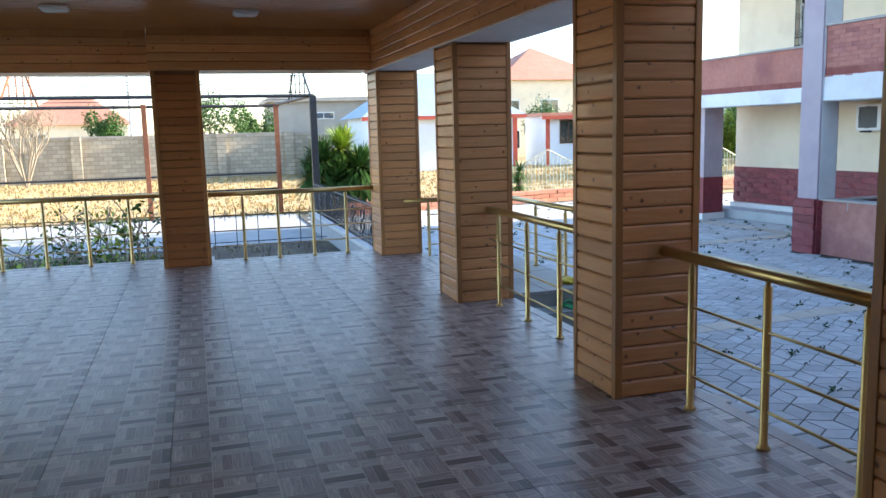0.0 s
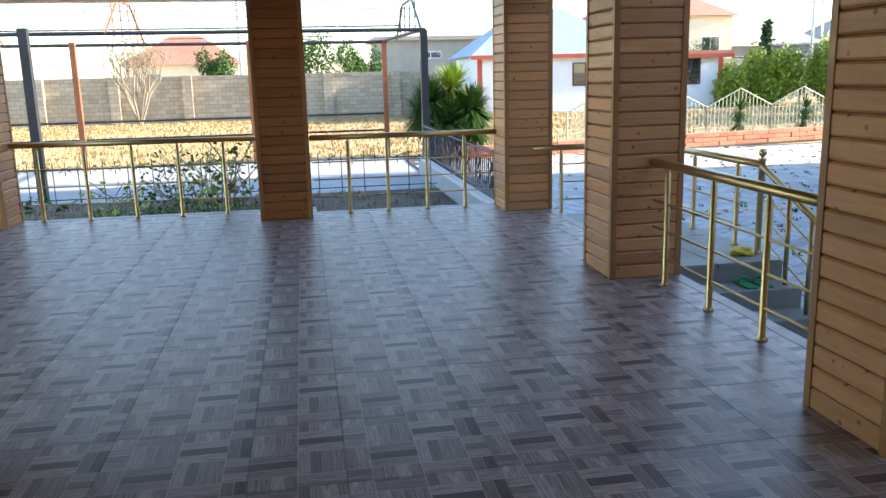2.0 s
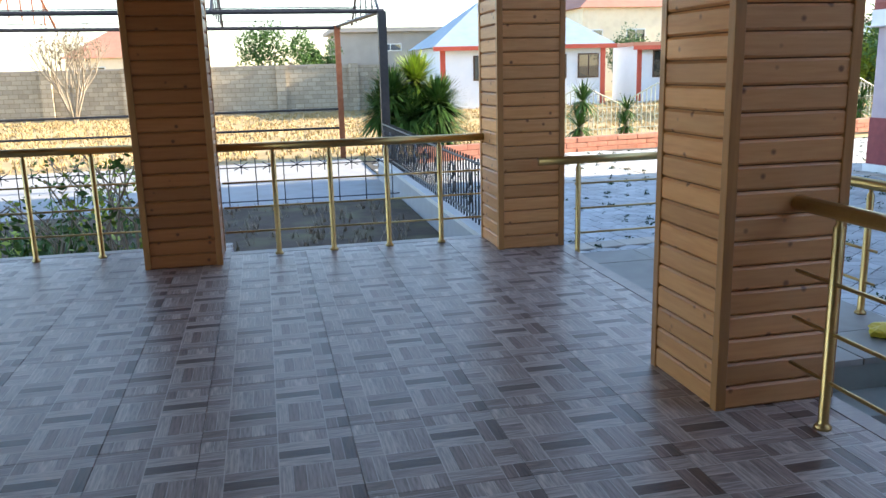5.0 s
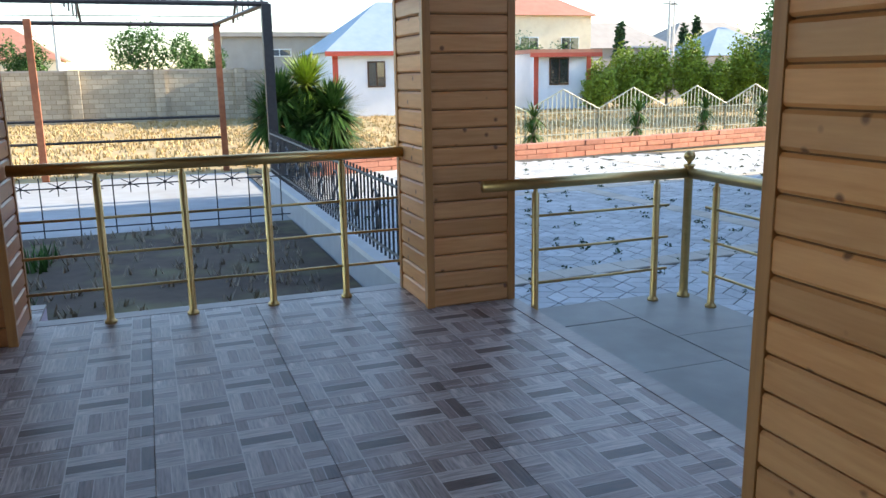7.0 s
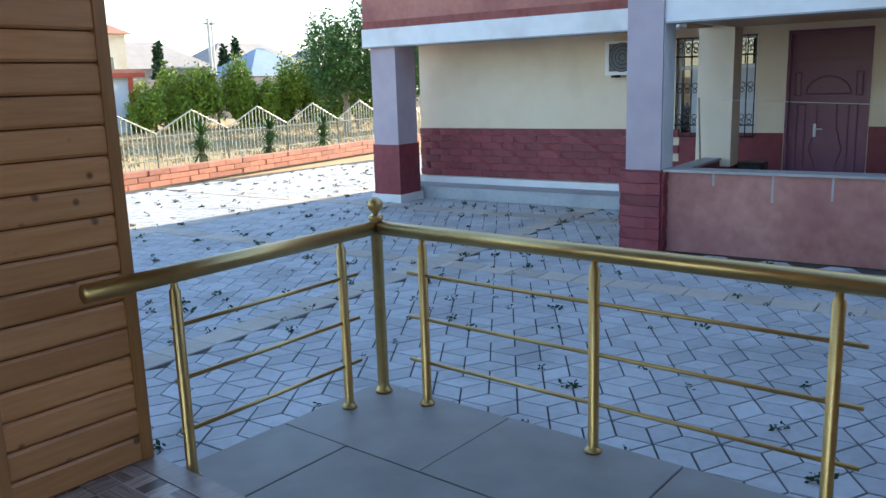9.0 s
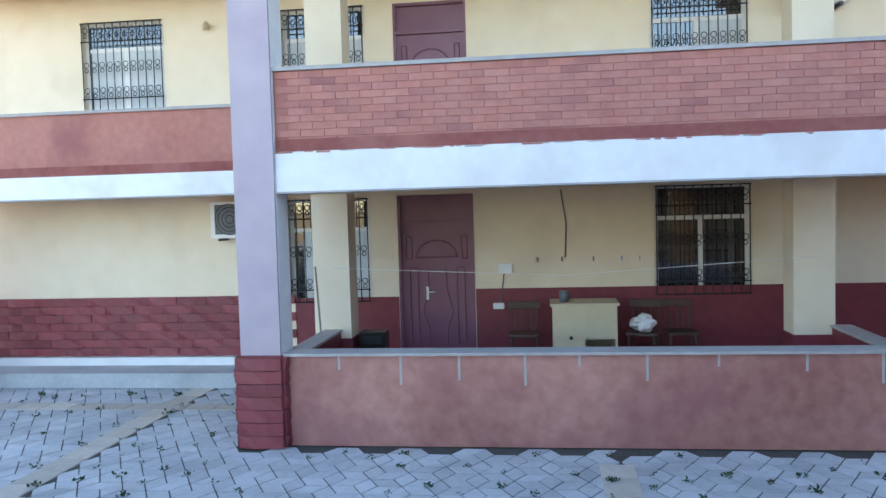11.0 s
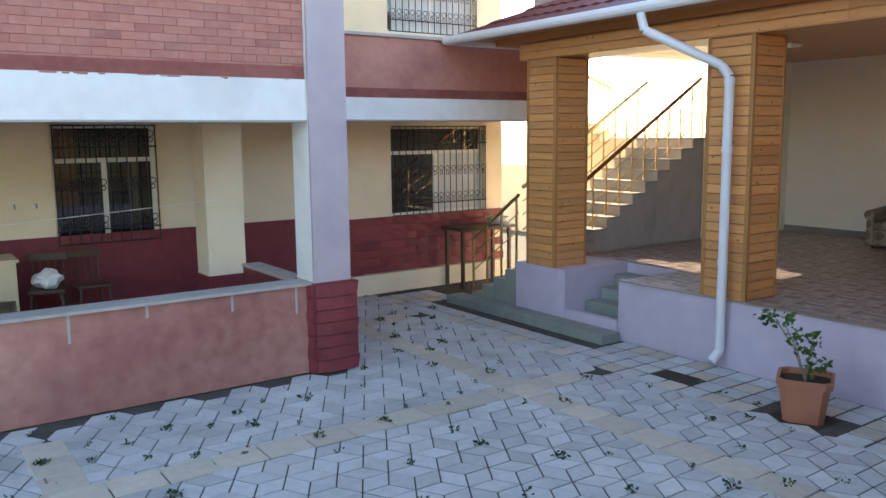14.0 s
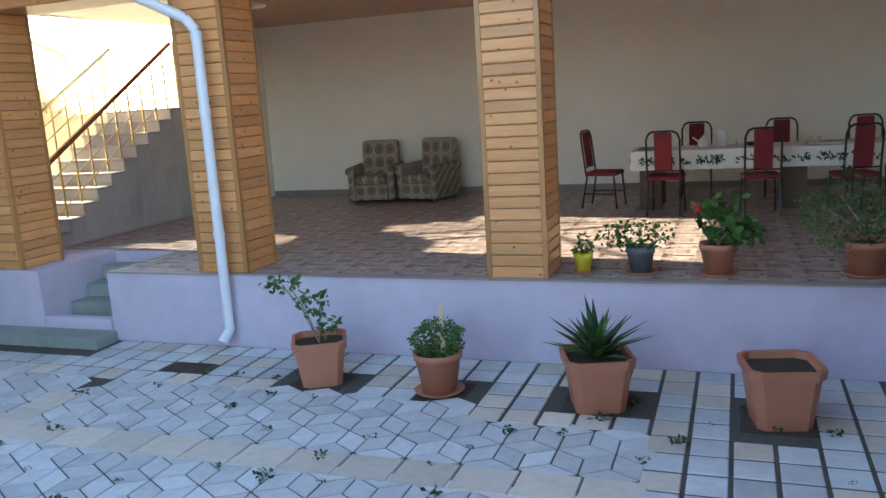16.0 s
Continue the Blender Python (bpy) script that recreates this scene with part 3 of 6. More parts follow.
# roof over the terrace: sheet-metal tiles with a white gutter
def hip_roof(name, x0, y0, x1, y1, z0, rise, inset, material, label):
    r = thing(name, (x0, y0, z0), label, "roof", kind="structure")
    V = [Vector(v) for v in ((x0, y0, z0), (x1, y0, z0), (x1, y1, z0), (x0, y1, z0), (x0 + inset, y0 + inset, z0 + rise), (x1 - inset, y0 + inset, z0 + rise), (x1 - inset, y1 - inset, z0 + rise), (x0 + inset, y1 - inset, z0 + rise))]
    bm = bmesh.new()
    vs = [bm.verts.new(v) for v in V]
    for q in ((0, 1, 5, 4), (1, 2, 6, 5), (2, 3, 7, 6), (3, 0, 4, 7), (4, 5, 6, 7), (3, 2, 1, 0)):
        bm.faces.new([vs[i] for i in q])
    part("sheet", bm, material, r)
    return r, V


before = set(bpy.data.objects)
roof1, V = hip_roof("terrace_roof", -6.4, BY0 - 0.4, 12.45, 2.62, 3.16, 1.5, 3.3, M["rooftile"], "dark red metal tile hip roof over the terrace")
# raised tile courses on the slopes that face the courtyard and the stairs
for a, b, c, d in ((V[2], V[3], V[7], V[6]), (V[1], V[2], V[6], V[5])):
    bm = bmesh.new()
    for k in range(9):
        t0, t1 = k / 9, (k + 1) / 9
        p0, p1 = a.lerp(d, t0), b.lerp(c, t0)
        q0, q1 = a.lerp(d, t1), b.lerp(c, t1)
        nrm = (p1 - p0).cross(q0 - p0).normalized()
        if nrm.z < 0:
            nrm = -nrm
        n = int((p1 - p0).length / 0.11)
        up = [bm.verts.new(p0.lerp(p1, i / n) + nrm * (0.035 + 0.016 * math.sin(i * math.pi))) for i in range(n + 1)]
        lo = [bm.verts.new(q0.lerp(q1, i / n) + nrm * (0.006 + 0.022 * (i % 2))) for i in range(n + 1)]
        mid = [bm.verts.new(p0.lerp(p1, i / n) + nrm * (0.03 + 0.022 * (i % 2))) for i in range(n + 1)]
        base = [bm.verts.new(p0.lerp(p1, i / n)) for i in range(n + 1)]
        for i in range(n):
            bm.faces.new((mid[i], mid[i + 1], lo[i + 1], lo[i])); bm.faces.new((base[i], base[i + 1], mid[i + 1], mid[i]))
        for v in up:
            bm.verts.remove(v)
    part("tile_sheet", bm, M["rooftile"], roof1, "dark red pressed metal roof tiles")
roof2, _ = hip_roof("wing_roof", AX0 - 0.6, 1.95, AX1 + 0.6, AY1 + 0.6, 3.08, 1.2, 3.0, M["rooftile"], "dark red metal tile roof over the long terrace")
bm = bmesh.new()
pipe(bm, [(3.7, 2.70, 3.14), (12.51, 2.70, 3.14), (12.51, BY0, 3.14)], 0.06, 10)
part("gutter", bm, M["gutter"], roof1, "white metal gutter")
box("soffit", (3.6, 2.06, 3.14, 12.45, 2.62, 3.155), M["ceil"], roof1, "varnished board soffit")
dp = thing("downpipe", (8.15, 2.2, GROUND), "white round downpipe against the lilac plinth", "downpipe")
bm = bmesh.new()
pipe(bm, [(8.9, 2.70, 3.08), (8.86, 2.68, 2.9), (8.2, 2.24, 2.5), (8.12, 2.2, 2.38), (8.12, 2.2, -0.55), (8.15, 2.3, -0.66)], 0.05, 12)
part("pipe", bm, M["gutter"], dp, smooth=False)
for z in (0.4, 1.6, 2.3):
    part("bracket", tube(bmesh.new(), (8.12, 2.2, z), (8.12, 2.2, z + 0.06), 0.056, 12), M["gutter"], dp)

with_house += [o for o in since(before) if o is not roof2]

# ceiling lamps
for x, y in ((0.75, 9.2), (-1.1, 9.1), (0.75, 6.2), (-1.1, 6.2), (6.6, -1.2), (9.6, -1.2), (3.4, -1.2)):
    cz = FC if y < 0 else CZ
    l = thing("ceiling_lamp", (x, y, cz - 0.02), "square white flush ceiling lamp, switched off", "lamp", "ceiling lamps")
    box("body", (x - 0.13, y - 0.13, cz - 0.05, x + 0.13, y + 0.13, cz - 0.012), M["pvc"], l, bevel=0.008)
    box("cover", (x - 0.105, y - 0.105, cz - 0.062, x + 0.105, y + 0.105, cz - 0.05), M["lampglow"], l)
    if y < 0:
        with_house.append(l)


# ---- railings ----
def railing(a, b, posts, z0, label="gold-coloured metal railing with three thin rods", h=0.88, ends=(0.0, 0.0), group="gold railings", loose=(False, False)):
    """Straight railing from a to b at floor height z0; posts stand evenly between, inset from the ends."""
    a, b = Vector((*a, z0)), Vector((*b, z0))
    d = (b - a).normalized(); L = (b - a).length
    r = thing("railing", a, label, "railing", group)
    up = Vector((0, 0, 1))
    part("handrail", tube(bmesh.new(), a + up * h - d * ends[0], b + up * h + d * ends[1], 0.032, 14), M["brass"], r, smooth=True)
    for s in posts:
        p = a + d * s
        bm = bmesh.new()
        lathe(bm, p, [(0.034, 0.0), (0.034, 0.012), (0.025, 0.02), (0.021, 0.03), (0.021, h - 0.06), (0.013, h - 0.05), (0.013, h - 0.01)], 12)
        part("post", bm, M["brass"], r, smooth=True)
    # rods run to the column, or stop just past the last post beside a newel
    s0, s1 = (posts[0] - 0.09 if loose[0] else 0.02), (posts[-1] + 0.09 if loose[1] else L - 0.02)
    for z in (0.20, 0.40, 0.60):
        part("rod", tube(bmesh.new(), a + up * z + d * s0, a + up * z + d * s1, 0.0085, 6), M["brass"], r, smooth=True)
    return r


def newel(x, y, z0, h=1.02):
    n = thing("newel_post", (x, y, z0), "gold-coloured metal newel post with a ball finial", "post", "railing newels")
    part("shaft", lathe(bmesh.new(), (x, y, z0), [(0.04, 0), (0.04, 0.015), (0.029, 0.025), (0.027, 0.05), (0.027, h - 0.1), (0.034, h - 0.09), (0.034, h - 0.075)], 14), M["brass"], n, smooth=True)
    part("finial", lathe(bmesh.new(), (x, y, z0 + h - 0.075), [(0.012, 0), (0.014, 0.012), (0.03, 0.028), (0.036, 0.048), (0.03, 0.068), (0.012, 0.082)], 14), M["brass"], n, smooth=True)
    return n


railing((0.26, 10.955), (2.42, 10.955), (0.43, 0.877, 1.342, 1.79), 0, ends=(0.0, 0.08), group="terrace railings")
railing((-3.05, 11.36), (-0.33, 11.26), (0.27, 0.78, 1.30, 1.81, 2.32), 0, group="terrace railings")
railing((-3.4, 5.0), (-3.4, 10.64), [0.4 + 0.5 * k for k in range(10)], 0, group="terrace railings")
railing((2.74, 4.80), (2.74, 7.21), (0.24, 0.87, 1.50, 2.16), 0, group="terrace railings")
railing((2.74, 2.38), (2.74, 4.23), (0.31, 0.93, 1.56), 0, group="terrace railings")
LZ = -0.07
railing((2.99, 10.34), (4.10, 10.36), (0.05, 0.88), LZ, h=0.79, ends=(0.28, 0.0), loose=(False, True), group="landing railings")
railing((4.10, 10.36), (4.10, 8.02), (0.27, 1.11, 1.95), LZ, h=0.79, loose=(True, True), group="landing railings")
newel(4.10, 10.36, LZ, 0.92); newel(4.10, 8.02, LZ, 0.92)

# landing and the steps down to the courtyard
land = tagged(new("landing"), "grey stone slab landing outside the terrace", "landing", kind="structure")
box("base", (2.985, 7.75, GROUND - 0.05, 4.18, 10.46, LZ - 0.035), M["stepstone"], land)
xs = [2.985, 3.58, 4.19]
for i in range(2):
    y = 7.74
    k = 0
    while y < 10.4:
        y2 = min(y + (0.78 if (k or not i) else 0.4), 10.47)
        box("slab", (xs[i] + 0.003, y + 0.003, LZ - 0.035, xs[i + 1] - 0.003, y2 - 0.003, LZ + 0.0015 * ((i + k) % 2)), M["slate"], land, bevel=0.003)
        y = y2; k += 1
for k in range(3):
    y1 = 7.75 - 0.3 * k
    st = tagged(box("step", (2.985, y1 - 0.3, GROUND - 0.05, 4.18, y1, LZ - 0.17 * (k + 1)), M["stepstone"], None, bevel=0.006), "grey stone step down to the courtyard", "step", "landing steps", "structure")
sr = thing("stair_railing", (4.1, 7.8, LZ), "gold-coloured sloping stair railing", "railing")
part("handrail", tube(bmesh.new(), (4.10, 8.02, LZ + 0.78), (4.1, 6.9, LZ + 0.3), 0.03, 12), M["brass"], sr, smooth=True)
for k, z in enumerate((0.62, 0.42, 0.24)):
    part("rod", tube(bmesh.new(), (4.10, 7.86, LZ + z - 0.12), (4.1, 6.92, LZ + z - 0.52), 0.0085, 6), M["brass"], sr, smooth=True)
for k in range(2):
    y = 7.58 - 0.32 * k
    part("post", tube(bmesh.new(), (4.1, y, LZ - 0.17 * (k + 1)), (4.1, y, LZ + 0.76 - 0.46 * (7.93 - y)), 0.02, 12), M["brass"], sr, smooth=True)
newel(4.1, 6.88, GROUND, 1.05)
sl = thing("slippers", (3.85, 7.6, LZ - 0.17), "pair of green rubber slippers lying on a stone step", "slippers")
for dx in (0.0, 0.14):
    bm = bmesh.new(); cube(bm, 3.72 + dx, 7.5, LZ - 0.168, 3.82 + dx, 7.74, LZ - 0.15, 0.008)
    s_ = part("sole", bm, M["green"], sl)
    bm = bmesh.new(); ring(bm, (3.77 + dx, 7.66, LZ - 0.145), 0.045, 0.012, (1, 0, 0), (0, 0, 1), 10)
    part("strap", bm, M["green"], sl)
by = thing("yellow_cloth", (3.95, 8.0, LZ), "crumpled yellow plastic bag by the newel post", "bag")
bm = bmesh.new(); bmesh.ops.create_icosphere(bm, subdivisions=3, radius=0.1)
for v in bm.verts:
    v.co *= 1 + 0.5 * noise.noise(v.co * 14)
    v.co = Vector((v.co.x + 3.95, v.co.y * 0.8 + 8.0, max(v.co.z * 0.5 + 0.03, 0.0) + LZ + 0.002))
part("bag", bm, M["yellow"], by)

# ---- ground, courtyard, garden, street ----
tagged(box("ground", (-1500, -1500, -1.6, 1500, 1500, FIELD - 0.06), M["field"]), "dry yellow grass and earth reaching the horizon", "ground", kind="structure")
pav = tagged(box("pavement", (2.99, -4.2, FIELD - 0.05, 24.0, 24.4, GROUND - 0.0125), M["joint"]), "grey concrete block courtyard paving with weeds in the joints", "paving", kind="structure")
tagged(box("garden_bed", (-14.0, 11.13, FIELD - 0.05, 2.9, 18.3, GROUND - 0.02), M["soil"]), "bare brown garden soil with dry weeds", "garden bed", kind="structure")
tagged(box("road", (-40.0, 18.4, FIELD - 0.05, 3.0, 25.4, FIELD + 0.01), M["lane"]), "pale concrete lane beyond the garden", "road", kind="structure")
tagged(box("garden_wall", (2.92, 11.14, FIELD - 0.05, 3.14, 21.2, -0.42), M["greywall"]), "grey rendered low garden wall", "wall", kind="structure")
tagged(box("wall_coping", (2.89, 11.14, -0.418, 3.17, 21.22, -0.36), M["concrete"]), "pale coping on the garden wall", "coping", kind="structure")

# ---- house ----
before = set(bpy.data.objects)
HX, FX, BX = 12.6, 10.67, 14.2      # side galleries, bay front, main wall
HY0, HY1 = 0.28, 18.15
S0, S1, P1 = 1.98, 2.39, 3.29       # slab underside, slab top, parapet top
UC = 5.2
house = thing("house", (14.2, 9.0, GROUND), "two-storey cream house with mauve pillars and brick balconies", "house")


def wall_with_holes(name, x0, x1, y0, y1, z0, z1, holes, material, parent, label=""):
    """Wall in the plane of y and z with rectangular openings (ya, za, yb, zb)."""
    ys = sorted({y0, y1, *[h[0] for h in holes], *[h[2] for h in holes]})
    zs = sorted({z0, z1, *[h[1] for h in holes], *[h[3] for h in holes]})
    bm = bmesh.new()
    for ya, yb in zip(ys, ys[1:]):
        run = None
        for za, zb in zip(zs, zs[1:]):
            solid = not any(h[0] <= ya and yb <= h[2] and h[1] <= za and zb <= h[3] for h in holes)
            if solid and z0 <= za and zb <= z1:
                run = (run[0], zb) if run else (za, zb)
            if (not solid or zb == zs[-1]) and run:
                cube(bm, x0, ya, run[0], x1, yb, run[1]); run = None
    bmesh.ops.remove_doubles(bm, verts=bm.verts, dist=0.0005)
    return part(name, bm, material, parent, label)


WINDOWS = [(14.93, 3.38, 16.25, 4.75), (11.82, 3.3, 13.08, 4.77), (6.38, 3.3, 7.70, 4.77), (0.84, 3.45, 2.63, 4.72),
           (11.83, 0.38, 13.08, 1.95), (6.36, 0.42, 7.68, 2.0), (0.65, 0.47, 2.61, 1.97)]
DOORS = [(10.31, 2.42, 11.38, 4.76), (10.27, -0.42, 11.40, 1.96)]
wall_with_holes("wall", BX, BX + 0.4, HY0, HY1, GROUND, 5.9, WINDOWS + DOORS, M["cream"], house, "cream plaster main wall")
box("wall", (BX + 0.4, HY0, GROUND, 22.0, HY0 + 0.3, 5.9), M["cream"], house)
box("wall", (BX + 0.4, HY1 - 0.3, GROUND, 22.0, HY1, 5.9), M["cream"], house)
box("wall", (21.7, HY0 + 0.3, GROUND, 22.0, HY1 - 0.3, 5.9), M["cream"], house)
box("inner_wall", (16.6, HY0 + 0.3, GROUND, 16.7, HY1 - 0.3, 5.9), M["curtain"], house)
box("floor_slab", (BX + 0.4, HY0 + 0.3, S0, 16.6, HY1 - 0.3, S1), M["slabwhite"], house)
# dado of dark red split stone
stone_cache = []
for v in range(3):
    rng = random.Random(40 + v)
    bm = bmesh.new(); cube(bm, -0.03, -0.235, 0.003, 0, 0.235, 0.127)
    bmesh.ops.subdivide_edges(bm, edges=[e for e in bm.edges if abs(e.verts[0].co.y - e.verts[1].co.y) > 0.1], cuts=2)
    for q in bm.verts:
        if q.co.x < -0.01:
            q.co.x -= rng.uniform(0.0, 0.03) + (0.014 if 0.05 < abs(q.co.y) < 0.2 else 0)
    me = bpy.data.meshes.new("stone"); bm.to_mesh(me); bm.free(); me.materials.append(M["redstone"]); stone_cache.append(me)


def stone_dado(y0, y1, z0, z1, x, name="stone_dado"):
    d = new(name); d.parent = house; d.location = Vector((x, y0, z0)) - house.location
    tagged(d, "dark red split-stone dado")
    rows = int((z1 - z0) / 0.13)
    for r in range(rows):
        y = 0.235 * (r % 2)
        while y + 0.1 < y1 - y0:
            w = min(0.47, y1 - y0 - y)
            s = place("stone", stone_cache[(r * 7 + int(y * 10)) % 3], Matrix.Translation((0, y + w / 2, r * 0.13)) @ Matrix.Diagonal((1, w / 0.47, 1, 1)), d)
            y += w
    return d


box("dado", (BX - 0.012, 3.91, GROUND, BX - 0.002, 10.26, 0.56), M["redflat"], house, "dark red painted dado")
box("dado", (BX - 0.012, 11.41, GROUND, BX - 0.002, 13.0, 0.46), M["redflat"], house, "dark red painted dado")
stone_dado(13.0, HY1, -0.40, 0.52, BX)
stone_dado(HY0, 3.9, -0.42, 0.50, BX)
box("plinth_strip", (BX - 0.14, 12.6, GROUND, BX - 0.002, HY1, -0.41), M["slabwhite"], house, "pale plinth strip")
box("plinth_strip", (BX - 0.14, HY0, GROUND, BX - 0.002, 5.2, -0.43), M["cream"], house, "pale plinth strip")
box("walkway", (13.45, 12.6, GROUND, BX - 0.142, HY1 + 0.3, -0.53), M["paver"], house, "raised grey paved walkway along the wall")
box("porch_floor", (FX + 0.15, 5.75, GROUND, BX - 0.002, 12.05, -0.44), M["coping"], house)


scroll_rings = []
for rad in (0.042, 0.03):
    bm = bmesh.new(); ring(bm, (0, 0, 0), rad, 0.006, (0, 1, 0), (0, 0, 1), 8)
    me = bpy.data.meshes.new("scroll"); bm.to_mesh(me); bm.free(); me.materials.append(M["iron"]); scroll_rings.append(me)


def window(y0, z0, y1, z1, curtain=0.0):
    w = new("window"); w.parent = house; w.location = Vector((BX, y0, z0)) - house.location
    tagged(w, "white-framed window behind a black wrought-iron grille")
    f = 0.055
    bm = bmesh.new()
    cube(bm, BX + 0.12, y0, z0, BX + 0.19, y1, z0 + f); cube(bm, BX + 0.12, y0, z1 - f, BX + 0.19, y1, z1)
    cube(bm, BX + 0.12, y0, z0 + f, BX + 0.19, y0 + f, z1 - f); cube(bm, BX + 0.12, y1 - f, z0 + f, BX + 0.19, y1, z1 - f)
    ym, zt = (y0 + y1) / 2, z1 - 0.32 * (z1 - z0)
    cube(bm, BX + 0.125, ym - 0.04, z0 + f, BX + 0.185, ym + 0.04, zt); cube(bm, BX + 0.125, y0 + f, zt, BX + 0.185, y1 - f, zt + 0.06)
    part("frame", bm, M["pvc"], w, "white plastic frame")
    for a, b, c, d in ((y0 + f, z0 + f, ym - 0.04, zt), (ym + 0.04, z0 + f, y1 - f, zt), (y0 + f, zt + 0.06, y1 - f, z1 - f)):
        p = box("pane", (BX + 0.15, a, b, BX + 0.158, c, d), M["glass"], w)
    if curtain:
        box("curtain", (BX + 0.144, y0 + f, z0 + f, BX + 0.148, y0 + f + curtain * (y1 - y0), zt), M["curtain"], w, "pale curtain")
    bm = bmesh.new()
    x = BX - 0.03
    n = max(6, int((y1 - y0) / 0.125))
    for k in range(n + 1):
        y = y0 + 0.02 + (y1 - y0 - 0.04) * k / n
        tube(bm, (x, y, z0 + 0.01), (x, y, z1 - 0.01), 0.009, 4)
    for z in (z0 + 0.02, z0 + 0.2, z1 - 0.3, z1 - 0.02):
        tube(bm, (x, y0, z), (x, y1, z), 0.01, 4)
    part("grille", bm, M["iron"], w, "black iron bars")
    for k in range(0, n):
        y = 0.02 + (y1 - y0 - 0.04) * (k + 0.5) / n
        for z in (0.3, z1 - z0 - 0.16, (z1 - z0) / 2):
            place("scroll", scroll_rings[0], Matrix.Translation((-0.038, y, z + 0.03)), w)
            place("scroll", scroll_rings[1], Matrix.Translation((-0.038, y, z - 0.05)), w)
    return w


for i, (y0, z0, y1, z1) in enumerate(WINDOWS):
    window(y0, z0, y1, z1, curtain=(0.9, 0.9, 0.5, 0.88, 0.8, 0.0, 0.5)[i])


def plum_door(y0, z0, y1, z1):
    d = new("door"); d.parent = house; d.location = Vector((BX, y0, z0)) - house.location
    tagged(d, "closed plum-painted metal door with arched panels")
    zt = z1 - 0.42
    box("leaf", (BX + 0.05, y0 + 0.04, z0, BX + 0.11, y1 - 0.04, zt - 0.03), M["purple"], d)
    bm = bmesh.new()
    cube(bm, BX - 0.01, y0, z0, BX + 0.12, y0 + 0.04, z1); cube(bm, BX - 0.01, y1 - 0.04, z0, BX + 0.12, y1, z1); cube(bm, BX - 0.01, y0 + 0.04, zt - 0.03, BX + 0.12, y1 - 0.04, zt + 0.02); cube(bm, BX - 0.01, y0 + 0.04, z1 - 0.04, BX + 0.12, y1 - 0.04, z1)
    part("door_frame", bm, M["purple"], d)
    box("transom_panel", (BX + 0.06, y0 + 0.04, zt + 0.02, BX + 0.1, y1 - 0.04, z1 - 0.04), M["purple"], d)
    ym, w = (y0 + y1) / 2, (y1 - y0)
    H = zt - z0
    bm = bmesh.new()
    def bead(pts):
        pipe(bm, [(BX + 0.048, p[0], p[1]) for p in pts], 0.014, 6)
    arc = [(ym + 0.27 * w * math.cos(math.pi * k / 10), z0 + 0.74 * H + 0.13 * H * math.sin(math.pi * k / 10)) for k in range(11)]
    bead(arc + [arc[0]])
    for s in (-1, 1):
        bead([(ym + s * 0.12 * w, z0 + 0.08 * H), (ym + s * 0.12 * w, z0 + 0.2 * H), (ym + s * 0.2 * w, z0 + 0.33 * H), (ym + s * 0.12 * w, z0 + 0.5 * H), (ym + s * 0.12 * w, z0 + 0.66 * H)])
        bead([(ym + s * 0.36 * w, z0 + 0.08 * H), (ym + s * 0.36 * w, z0 + 0.66 * H), (ym + s * 0.26 * w, z0 + 0.66 * H), (ym + s * 0.26 * w, z0 + 0.08 * H), (ym + s * 0.36 * w, z0 + 0.08 * H)])
        bead([(ym + s * 0.40 * w, z0 + 0.73 * H), (ym + s * 0.40 * w, z0 + 0.9 * H), (ym + s * 0.33 * w, z0 + 0.9 * H), (ym + s * 0.33 * w, z0 + 0.73 * H), (ym + s * 0.40 * w, z0 + 0.73 * H)])
    part("moulding", bm, M["purple"], d)
    bm = bmesh.new(); cube(bm, BX + 0.02, y1 - 0.37 * w - 0.02, z0 + 0.42 * H, BX + 0.05, y1 - 0.37 * w + 0.02, z0 + 0.52 * H, 0.004)
    tube(bm, (BX + 0.015, y1 - 0.37 * w, z0 + 0.48 * H), (BX + 0.015, y1 - 0.37 * w - 0.11, z0 + 0.48 * H), 0.009, 8)
    part("door_handle", bm, M["pvc"], d, "chrome lever handle")


for q in DOORS:
    plum_door(*q)

# bay: pillars, slabs, balcony, ceiling
for y0, y1 in ((12.06, 12.5), (5.34, 5.78)):
    box("pillar", (FX - 0.02, y0, 0.24, FX + 0.42, y1, 6.3), M["pillar"], house, "mauve painted square pillar")
    inner = (y0 - 0.006, y0 - 0.001) if y0 > 10 else (y1 + 0.001, y1 + 0.006)
    box("pillar_side", (FX + 0.02, inner[0], 0.25, FX + 0.40, inner[1], 5.5), M["slabwhite"], house, "white side of the pillar")
    p = new("pillar_base"); p.parent = house; p.location = Vector((FX - 0.06, y0 - 0.04, GROUND)) - house.location
    tagged(p, "dark red split-stone pillar base")
    box("core", (FX - 0.06, y0 - 0.02, GROUND, FX + 0.44, y1 + 0.02, 0.24), M["redflat"], p)
    for r in range(7):
        place("stone", stone_cache[r % 3], Matrix.Translation((0.0, 0.26, 0.005 + r * 0.139)) @ Matrix.Diagonal((1, 1.05, 1.06, 1)), p)
        for side, yy in ((-90, 0.02), (90, 0.5)):
            place("stone", stone_cache[(r + 1) % 3], Matrix.Translation((0.25, yy, 0.005 + r * 0.139)) @ pose(0, 0, 0, 0, 0, -side) @ Matrix.Diagonal((1, 1.05, 1.06, 1)), p)
box("beam", (FX + 0.03, 5.79, S0, FX + 0.33, 12.05, S1 + 0.01), M["slabwhite"], house, "white painted balcony beam with chipped edge")
